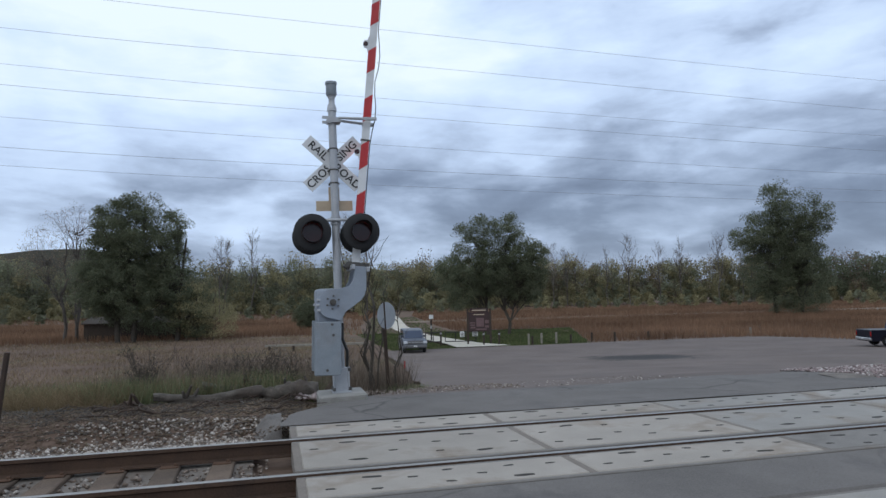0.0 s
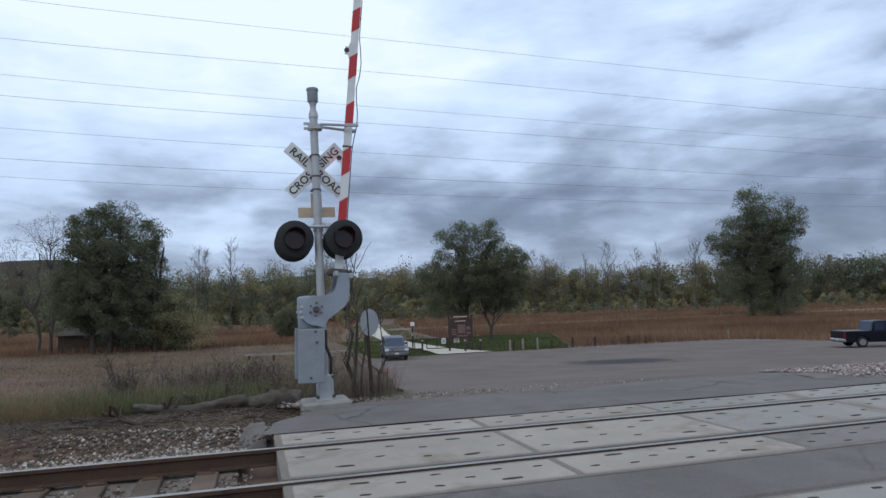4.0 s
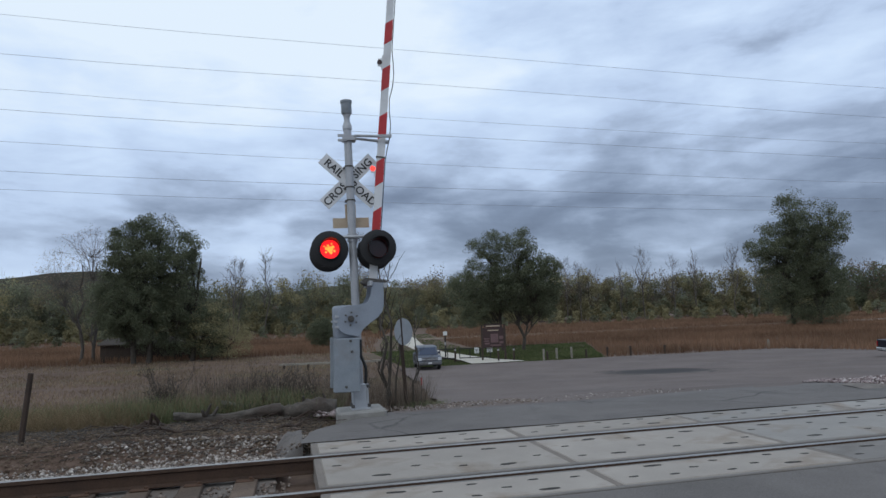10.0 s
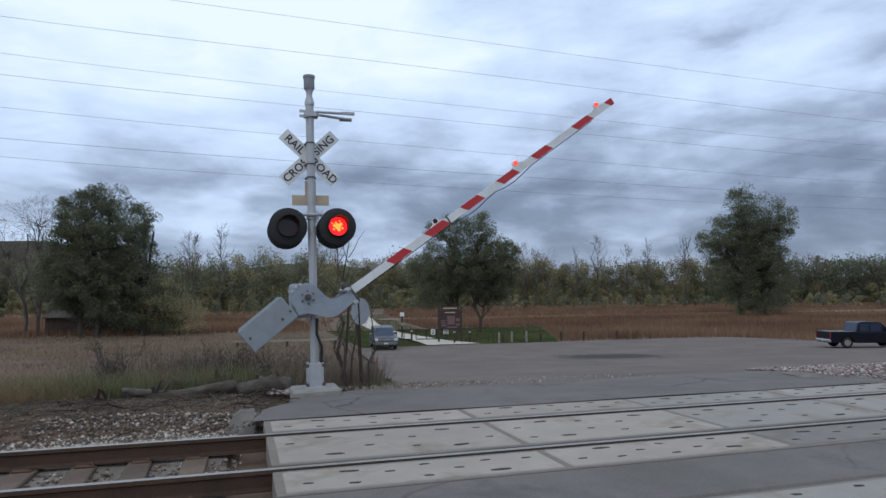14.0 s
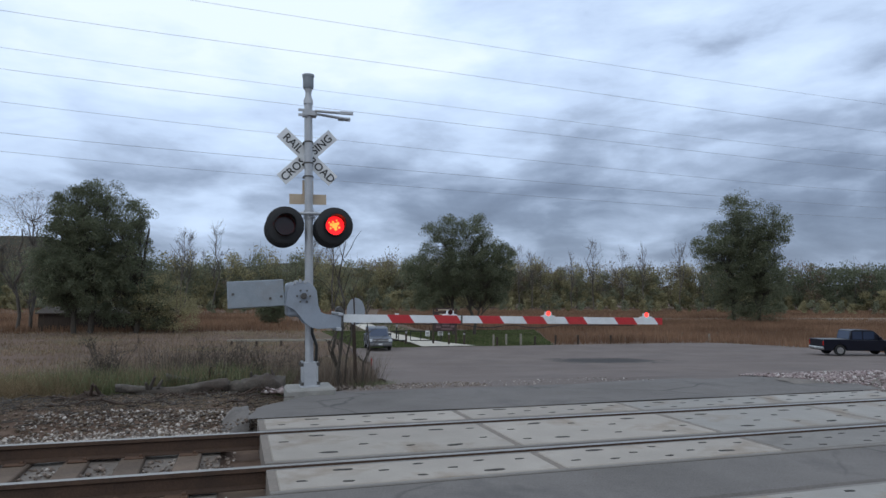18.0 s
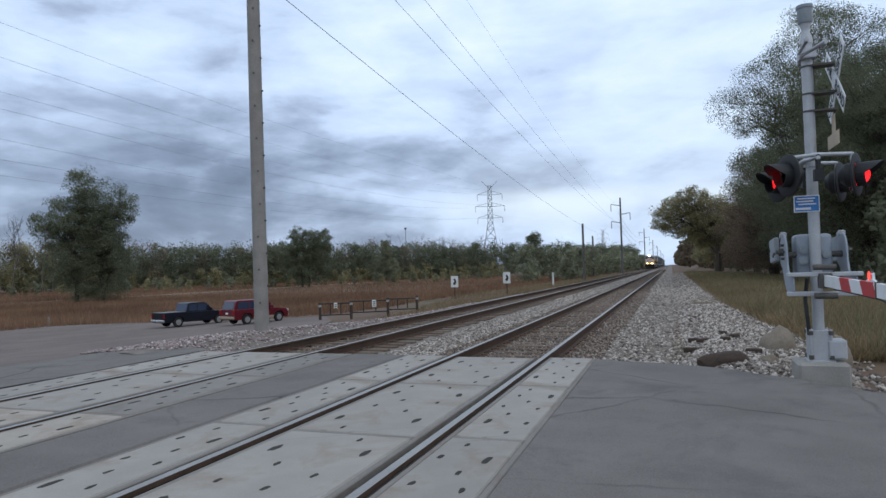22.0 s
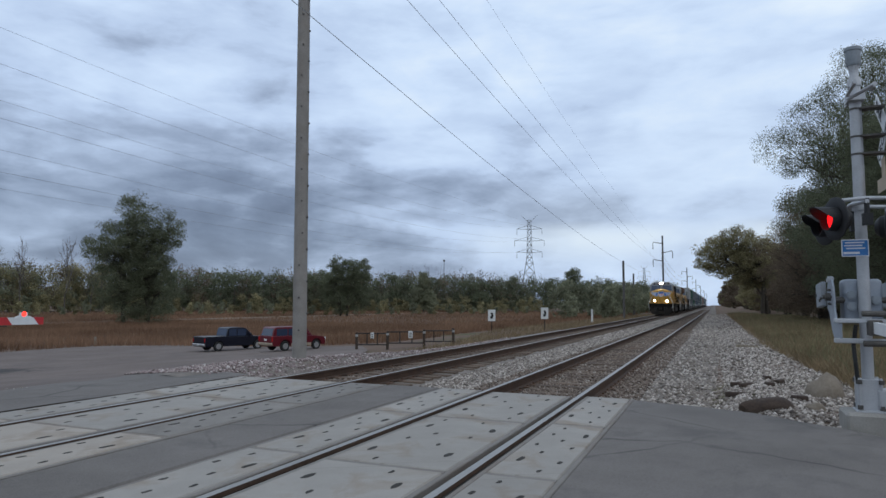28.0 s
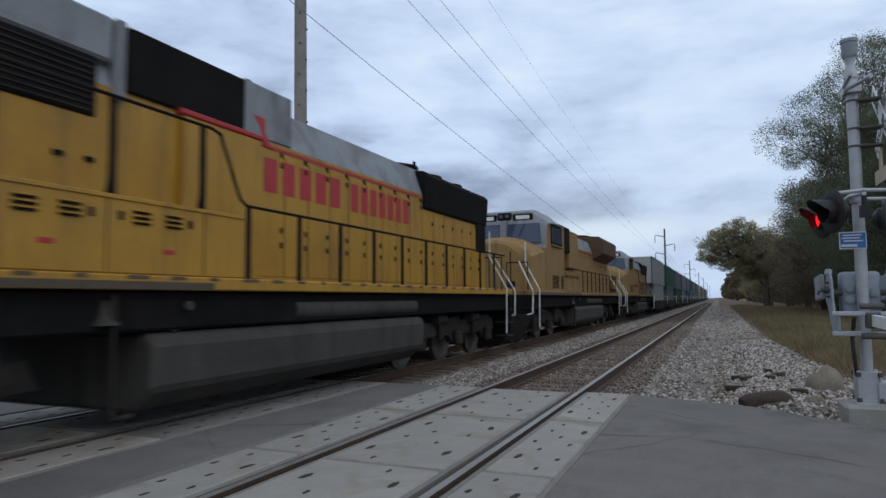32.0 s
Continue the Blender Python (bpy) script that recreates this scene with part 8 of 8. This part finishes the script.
def along(points, step, rows_, gap, seed):
    r = np.random.RandomState(seed)
    out = []
    for (x0, y0), (x1, y1) in zip(points, points[1:]):
        L = math.hypot(x1 - x0, y1 - y0)
        nx, ny = -(y1 - y0) / L, (x1 - x0) / L
        for k in range(int(L / step)):
            for j in range(rows_):
                u = (k + r.rand()) / int(L / step)
                o = gap * j + r.uniform(-0.4, 0.4) * gap
                out.append((x0 + (x1 - x0) * u + nx * o, y0 + (y1 - y0) * u + ny * o))
    return out


edge_w = [(-230, 170), (-150, 205), (-60, 222), (30, 225)]
edge_c = [(30, 245), (90, 262), (160, 258), (215, 225)]
edge_e = [(215, 225), (262, 170), (320, 130), (372, 100)]
edge_x = [(372, 100), (420, 66), (470, 40), (560, 26)]
woods("woods", "dense dark green far woods", along(edge_w, 8, 3, 8, 1) + along(edge_c, 12, 2, 10, 2), 15, 21, 0.33, 1500, "green", 21)
woods("woods", "olive and yellow far woods", along(edge_c, 7, 3, 8, 3) + along(edge_w, 14, 2, 12, 4), 16, 23, 0.33, 1500, "olive", 22)
woods("woods", "dark far woods beyond the field", along(edge_e, 6.5, 3, 8, 5) + along(edge_x, 8, 3, 7, 6), 17, 22, 0.38, 1350, "dark", 23)
woods("woods", "thin brown far woods", along(edge_c, 12, 2, 16, 7) + along(edge_e, 14, 2, 14, 8), 17, 24, 0.36, 500, "brown", 24)
woods("shrubs", "low olive shrubs along the edge of the woods", [(x, y - 8) for x, y in along(edge_w + edge_c[1:] + edge_e[1:], 6, 1, 6, 9)], 5, 9, 0.36, 520, "olive", 25, 0.0, False)
woods("shrubs", "low green shrubs along the edge of the woods", [(x, y - 4) for x, y in along(edge_w + edge_c[1:] + edge_e[1:], 6, 1, 6, 19)], 6, 10, 0.38, 520, "green", 28, 0.0, False)
woods("shrubs", "low green shrubs beside the far track", along([(150, 26), (250, 22), (400, 18), (700, 15)], 8, 2, 7, 10), 5, 11, 0.42, 520, "green", 26, 0.0, False)
woods("shrubs", "brown undergrowth beneath the trees along the railway", along([(40, -14), (90, -15), (300, -13)], 5, 2, -6, 11), 3.5, 7, 0.18, 900, "dark", 27, 0.0, False)
woods("shrubs", "low thicket at the foot of the woods", [(x, y - 11) for x, y in along(edge_w + edge_c[1:] + edge_e[1:], 3.2, 1, 4, 39)], 2.6, 4.6, 0.26, 260, "olive", 40, 0.0, False)
near_edge = [(x * 0.72, y * 0.72) for x, y in along(edge_w + edge_c[1:] + edge_e[1:], 5, 1, 5, 49) if abs(x * 0.72 - np.interp(y * 0.72, [100, 160, 300], [18.8, 28.6, 60])) > 7]
woods("shrubs", "low olive thicket along the far side of the field", near_edge[::2], 2.6, 4.8, 0.22, 420, "olive", 50, 0.0, False)
woods("shrubs", "low green thicket along the far side of the field", near_edge[1::2], 2.6, 4.8, 0.22, 420, "green", 48, 0.0, False)
back = [(x * 1.12 - 10, y * 1.12) for x, y in along(edge_w + edge_c[1:] + edge_e[1:], 7, 2, 9, 29)]
woods("shrubs", "brown undergrowth deep in the woods", back, 8, 13, 0.5, 420, "brown", 30, 0.0, False)
# wooded ridge at the horizon
bm = bmesh.new()
rs = np.random.RandomState(9)
xs_r = np.linspace(-900, 1500, 90)
lo, hi = [], []
for i, x in enumerate(xs_r):
    yy = 760 - 0.00012 * (x - 100) ** 2
    h = 28 + 9 * math.sin(x * 0.006 + 1) + 5 * math.sin(x * 0.02) + rs.uniform(-1.0, 1.0) + 34 * float(smooth01((-60 - x) / 150))
    lo.append(bm.verts.new((x, yy, -6)))
    hi.append((bm.verts.new((x, yy + 60, h)), bm.verts.new((x, yy + 260, h * 0.6))))
for i in range(len(xs_r) - 1):
    bm.faces.new((lo[i], lo[i + 1], hi[i + 1][0], hi[i][0]))
    bm.faces.new((hi[i][0], hi[i + 1][0], hi[i + 1][1], hi[i][1]))
bmesh.ops.recalc_face_normals(bm, faces=bm.faces[:])
tagged(new("backdrop", mesh_of("backdrop", bm, mat("far_wooded_ridge", (0.035, 0.036, 0.028), (0.075, 0.068, 0.045), 0.03, 0.95, 0, 0.8, 0.3))), "far wooded ridge on the horizon", "hill", kind="structure")


# bare trees that stand above the woods
def bare_trees(name, label, spots, hmin, hmax, seed):
    r = np.random.RandomState(seed)
    segs = []
    for x, y in spots:
        H = r.uniform(hmin, hmax)
        z = float(ground_z(x, y))
        base = np.array((x, y, z))
        top = base + (r.normal() * 0.5, r.normal() * 0.5, H)
        segs += limb(base, top, 0.0085 * H, 0.001 * H, r, 0.06, 5)
        for _ in range(20):
            u = r.uniform(0.3, 0.92)
            p = base + (top - base) * u
            a = r.rand() * 6.283
            ln = H * r.uniform(0.2, 0.46) * (1.15 - u)
            q = p + np.array((math.cos(a) * ln * 0.6, math.sin(a) * ln * 0.6, ln * 0.95))
            segs += limb(p, q, 0.0042 * H * (1.2 - u), 0.001 * H, r, 0.1, 3)
            for _ in range(7):
                v = r.uniform(0.3, 1)
                pp = p + (q - p) * v
                segs += limb(pp, pp + (r.normal(size=3) * 0.55 + np.array((0, 0, 0.8))) * H * 0.06, 0.0014 * H, 0.0006 * H, r, 0.1, 1)
    V, F = prisms(segs, 4)
    ob = new(name, mesh_np(name, V, F, M["twig"]))
    return tagged(ob, label, "woods", kind="stuff")


bare_trees("bare_trees", "bare grey-brown trees rising above the woods", along([(-45, 205), (0, 212)], 7, 1, 4, 31) + along([(60, 246), (200, 215)], 10, 1, 5, 32) + along([(20, 190), (32, 188)], 5, 1, 3, 34), 22, 29, 33)
bare_trees("bare_trees", "pale bare trees beyond the field", along([(320, 140), (395, 105)], 9, 2, 6, 35), 19, 25, 36)


# grass as many thin blades in one body per kind
def blades(name, label, n, xr, yr, h, w, material, seed, keep=None, lean=0.25, zf=None, category="grass", xpow=1.0, ypow=1.0, per=1):
    r = np.random.RandomState(seed)
    x = xr[0] + (xr[1] - xr[0]) * r.rand(n) ** xpow
    y = yr[0] + (yr[1] - yr[0]) * r.rand(n) ** ypow
    if keep is not None:
        k = keep(x, y)
        x, y = x[k], y[k]
    n = len(x)
    z = (zf or ground_z)(x, y)
    H = h * (0.45 + 0.8 * r.rand(n))
    a = r.rand(n) * 6.283
    dx, dy = np.cos(a) * w / 2, np.sin(a) * w / 2
    lx, ly = r.normal(size=n) * lean * H, r.normal(size=n) * lean * H
    V = np.stack([np.stack([x - dx, y - dy, z - 0.02], -1), np.stack([x + dx, y + dy, z - 0.02], -1), np.stack([x + lx + dx * 0.2, y + ly + dy * 0.2, z + H], -1), np.stack([x + lx - dx * 0.2, y + ly - dy * 0.2, z + H], -1)], 1)
    ob = new(name, mesh_np(name, V.reshape(-1, 3), np.arange(n * 4).reshape(n, 4), LEAF[material]))
    return tagged(ob, label, category, kind="stuff")


def lawn_at(x, y):
    """The mown lawn between the posts, the trail and the prairie."""
    return (x > 10) & (x < 40) & (y > 55.6) & (y < 81) & (y > 55.5 + 2.53 * (x - 28.5))


def field_edge(x, y):
    """The prairie starts behind the mown strip and keeps off the trail and the lot."""
    near = np.interp(x, [-60, 8, 16, 28, 40, 46, 49, 51, 54, 80, 400], [84, 84, 58, 56.5, 55.6, 53, 44, 34, 28, 27, 24])
    trail = (np.abs(x - np.interp(y, [55, 75, 100, 160, 300], [17, 16.5, 18.8, 28.6, 60])) > np.interp(y, [55, 100, 160], [6, 6, 5]))
    pale = ~((y > 112) & (y < 122.5) & (x > 20))
    return (y > near) & trail & pale & ~lawn_at(x, y)


blades("prairie_grass", "tall russet prairie grass of the field", 120000, (-70, 330), (25, 230), 0.66, 0.12, "prairie", 51, field_edge, 0.16, xpow=1.0, ypow=1.6)
blades("prairie_grass", "tall russet prairie grass beyond the mown strip", 50000, (18, 330), (120, 190), 0.7, 0.2, "prairie", 68, field_edge, 0.16, ypow=1.2)
blades("prairie_grass", "tall russet prairie grass at the field's near edge", 90000, (16, 110), (25, 110), 0.75, 0.06, "prairie", 52, field_edge, 0.16, ypow=1.0)
blades("lawn_grass", "short green mown grass strip by the posts", 60000, (10, 40), (55.6, 81), 0.10, 0.14, "lawn", 53, lambda x, y: lawn_at(x, y) & (np.abs(x - np.interp(y, [55, 75, 100], [17.6, 16.5, 18.8])) > 1.6))
blades("lawn_grass", "green mown verge beside the trail", 16000, (10, 40), (60, 150), 0.12, 0.14, "lawn", 54, lambda x, y: (np.abs(x - np.interp(y, [55, 75, 100, 160], [17, 16.5, 18.8, 28.6])) > 1.5) & (np.abs(x - np.interp(y, [55, 75, 100, 160], [17, 16.5, 18.8, 28.6])) < 5))
blades("meadow_grass", "dry tan meadow grass", 26000, (-45, 9), (16, 84), 0.20, 0.05, "straw", 55, lambda x, y: (x < np.interp(y, [12, 20, 40, 58], [2.2, 4.0, 7.4, 8.4])) & (np.sin(y * 0.35 + x * 0.03) > -0.96), 0.4, ypow=1.3)
blades("meadow_grass", "dry brown meadow grass", 46000, (-45, 9), (16, 84), 0.20, 0.05, "tan", 67, lambda x, y: (x < np.interp(y, [12, 20, 40, 58], [2.2, 4.0, 7.4, 8.4])) & (np.sin(y * 0.35 + x * 0.03) > -0.96), 0.4, ypow=1.3)
blades("meadow_grass", "russet grass belt at the far side of the meadow", 40000, (-70, 9), (82, 150), 0.7, 0.10, "prairie", 56, None, 0.18)
blades("weeds", "green and yellow roadside weeds behind the logs", 26000, (-9, 0.9), (12.5, 18.0), 0.46, 0.013, "weed", 57, lambda x, y: np.sin(x * 2.1 + y) + np.sin(x * 0.9 - y * 2.3) > -0.6, 0.4, ypow=1.2)
blades("weeds", "yellowed dry weeds among the green", 16000, (-9, 0.9), (12.6, 18.5), 0.42, 0.011, "straw", 69, lambda x, y: np.sin(x * 1.7 - y) + np.sin(x * 0.8 + y * 2.1) > -0.5, 0.45, ypow=1.2)
blades("weeds", "dry brown weed stems behind the logs", 1500, (-7, 3.0), (13.6, 19), 0.62, 0.008, "stalk", 58, lambda x, y: x < np.interp(y, [13, 20], [2.4, 4.2]), 0.25)
blades("weeds", "tall dry stalks at the meadow's edge", 3200, (-3.2, 2.6), (14.0, 18), 1.05, 0.009, "stalk", 65, lambda x, y: x < np.interp(y, [13, 20], [2.2, 3.8]), 0.16)
blades("weeds", "pale flattened dry grass behind the logs", 6000, (-7, -2.4), (12.0, 14.0), 0.40, 0.009, "straw", 66, None, 1.0)
blades("weeds", "brown weed stems beside the road sign", 3200, (0.6, 3.4), (12.6, 15.5), 0.75, 0.008, "stalk", 59, lambda x, y: x < np.interp(y, [11, 13, 20], [1.6, 2.75, 4.4]), 0.3)
blades("weeds", "yellow-green tufts at the foot of the road sign", 2600, (2.2, 3.5), (12.4, 14.5), 0.22, 0.008, "weed", 60, lambda x, y: x < np.interp(y, [11, 13, 20], [1.8, 3.1, 4.6]), 0.5)
blades("verge_grass", "dry yellow-brown grass on the railway verge", 110000, (10.5, 110), (-11, -1.7), 0.30, 0.018, "straw", 61, lambda x, y: y < np.interp(x, [10.5, 13, 26, 60, 110], [-2.35, -2.15, -1.75, -1.0, -0.9]), 0.6, xpow=1.9)
blades("verge_grass", "olive grass on the railway verge", 24000, (10.5, 120), (-12, -1.9), 0.36, 0.018, "weed", 62, lambda x, y: y < np.interp(x, [10.5, 13, 26, 60, 120], [-2.6, -2.4, -1.9, -1.2, -1.2]), 0.35, xpow=1.8)
blades("lawn_grass", "green mown grass behind the near signal", 22000, (9.5, 26), (-16, -4.2), 0.12, 0.03, "lawn", 63, lambda x, y: y < -4.0 - 0.25 * np.maximum(0, x - 12), 0.4)
blades("verge_grass", "brown grass strip on the bank beside the far track", 40000, (22, 190), (9.6, 27), 0.4, 0.03, "straw", 64, lambda x, y: y < np.interp(x, [22, 45, 80, 190], [15, 19, 26, 22]), 0.3, xpow=1.5)


# ---- saplings by the road sign, twig litter ----
r0_ = np.random.RandomState(77)
for k, (x, y, H, lx) in enumerate(((1.92, 13.0, 3.0, 0.15), (2.08, 13.25, 2.6, -0.2), (2.2, 13.4, 2.2, 0.1), (1.98, 13.5, 2.0, -0.1), (2.55, 13.3, 1.9, 0.05))):
    segs = limb((0, 0, -0.2), (lx, 0.05, H), 0.04 if k < 2 else 0.022, 0.006, r0_, 0.08, 6)
    for _ in range(9):
        u = r0_.uniform(0.3, 0.95)
        p = np.array((lx * u, 0.05 * u, H * u))
        segs += limb(p, p + np.array((r0_.normal() * 0.22, r0_.normal() * 0.2, 0.15 + 0.45 * r0_.rand())), 0.009, 0.003, r0_, 0.1, 3)
    V, F = prisms(segs, 6)
    ob = tagged(new("sapling", mesh_np("sapling", V, F, M["trunk"], True)), "thin bare leafless sapling", "sapling", "saplings by the road sign")
    ob.matrix_basis = pose(x, y, float(ground_z(x, y)))
for k in range(14):
    x, y, H = r0_.uniform(-2.4, 1.6), r0_.uniform(13.6, 17.0), r0_.uniform(0.7, 1.25)
    segs = []
    for _ in range(16):
        a, ln = r0_.rand() * 6.283, H * r0_.uniform(0.6, 1.0)
        tip = np.array((math.cos(a) * ln * 0.45, math.sin(a) * ln * 0.45, ln))
        segs += limb((0, 0, -0.1), tip, 0.009, 0.003, r0_, 0.12, 4)
        for _ in range(5):
            p = tip * r0_.uniform(0.4, 0.95)
            segs += limb(p, p + (r0_.normal() * 0.14, r0_.normal() * 0.14, 0.08 + 0.2 * r0_.rand()), 0.004, 0.002, r0_, 0.1, 2)
    V, F = prisms(segs, 4)
    e = thing("bush", "small bare brown bush at the meadow's edge", "bush", pose(x, y, float(ground_z(x, y))), "bare bushes by the logs")
    part("stem", mesh_np("stem", V, F, M["trunk"]), None, e, "fine bare twigs")
    V, F = leaf_quads(np.array([s_[1] for s_ in segs[::2]]) + r0_.normal(size=(len(segs[::2]), 3)) * 0.04, 0.03, r0_)
    part("foliage", mesh_np("foliage", V, F, LEAF["stalk"]), None, e, "withered brown leaves")
r = np.random.RandomState(78)
segs = []
for _ in range(2200):
    x, y = r.uniform(-8, 0.6), r.uniform(8.9, 12.9)
    z = float(ground_z(x, y)) + 0.015 + 0.03 * r.rand()
    a, L = r.rand() * 3.14, r.uniform(0.05, 0.42)
    segs.append(((x, y, z), (x + math.cos(a) * L, y + math.sin(a) * L, z + r.normal() * 0.03), 0.007, 0.003))
V, F = prisms(segs, 4)
tagged(new("twig_litter", mesh_np("twig_litter", V, F, M["bark"])), "brown twigs and bark scattered on the dirt bank", "twigs", kind="stuff")
C = np.stack([r.uniform(-9, 0.8, 26000), r.uniform(8.8, 13.4, 26000), np.zeros(26000)], 1)
C[:, 2] = ground_z(C[:, 0], C[:, 1]) + 0.01 + 0.02 * r.rand(26000)
V, F = leaf_quads(C, 0.026, r, 0.85)
tagged(new("leaf_litter", mesh_np("leaf_litter", V, F, LEAF["tan"])), "tan fallen leaves and wood chips on the dirt bank", "leaf litter", kind="stuff")
C = np.stack([r.uniform(-9, 0.8, 12000), r.uniform(8.8, 13.4, 12000), np.zeros(12000)], 1)
C[:, 2] = ground_z(C[:, 0], C[:, 1]) + 0.02 + 0.03 * r.rand(12000)
V, F = leaf_quads(C, 0.03, r, 0.6)
tagged(new("leaf_litter", mesh_np("leaf_litter", V, F, LEAF["brown"])), "brown fallen leaves on the dirt bank", "leaf litter", kind="stuff")

# gravel along the road edges and the pink heap by the pole
def verge_z(x, y):
    return np.maximum(lie(x, y), ground_z(x, y)) + 0.005


def shoulder_z(x, y):
    """The verge runs down into the ballast bed beside the far rail."""
    u = smooth01((y - 8.5) / 1.0)
    return (lie(x, y) + 0.02) * u + (ballast_z(x, np.minimum(y, 8.6)) + 0.01) * (1 - u) + bumps(x, y, 0.5, 0.015)


verge = strip_mesh("gravel_verge", spaced([(8.5, 14.5, 0.25)]), lut((8.5, 10.0), (9.9, 9.7), (11.0, 10.6), (13, 14.6), (14.5, 19)), lut((8.5, 40), (9.5, 42), (11, 40), (14.5, 32)), 70, shoulder_z, M["ballast_bed"], 0.1)
tagged(new("gravel_verge", verge), "grey and pink gravel verge along the lot", "gravel", kind="structure")
stones("verge_stones", 9000, (10.3, 30), (8.7, 11.6), shoulder_z, 0.040, STONE["pink"], "pinkish loose stones around the power pole", 11, 1.2)
stones("verge_stones", 60, (0.5, 0.95), (11.2, 11.7), lambda x, y: lie(x, y) + 0.02, 0.075, STONE["pink"], "pale rubble beside the signal foundation", 21)
stones("verge_stones", 1500, (1.7, 4.6), (11.3, 14.4), lambda x, y: lie(x, y) + 0.005, 0.028, STONE["brown"], "pale loose stones at the road edge", 12)
stones("verge_stones", 1800, (8.2, 11.5), (-2.6, 1.0), lambda x, y: np.maximum(ballast_z(x, y), ground_z(x, y)) + 0.0, 0.05, STONE["grey"], "pale loose stones round the signal base", 13)
stones("verge_stones", 15000, (9.0, 40), (-2.2, -0.2), lambda x, y: np.maximum(ballast_z(x, y), ground_z(x, y)), 0.041, STONE["grey"], "pale loose stones on the railway shoulder", 14, 1.5)
stones("verge_stones", 700, (2.6, 8), (11.2, 14.4), lambda x, y: lie(x, y) + 0.005, 0.02, STONE["grey"], "small loose stones on the parking lot", 15)
stones("verge_stones", 260, (28, 60), (53, 55.5), lambda x, y: lie(x, y) + 0.0, 0.06, STONE["brown"], "loose stones along the far lot edge", 16)
mown = strip_mesh("mown_strip", spaced([(113, 122, 1.5)]), lut((113, 22), (122, 25)), lut((113, 300), (122, 300)), 40, lambda x, y: lie(x, y) + 0.08, mat("pale_mown_straw", (0.15, 0.105, 0.070), (0.22, 0.16, 0.11), 0.4, 0.95, fine=8), 0.6)
tagged(new("mown_strip", mown), "pale mown straw strip across the field", "path", kind="structure")


def motions():
    signal_motions()
    train_motions()


motions()
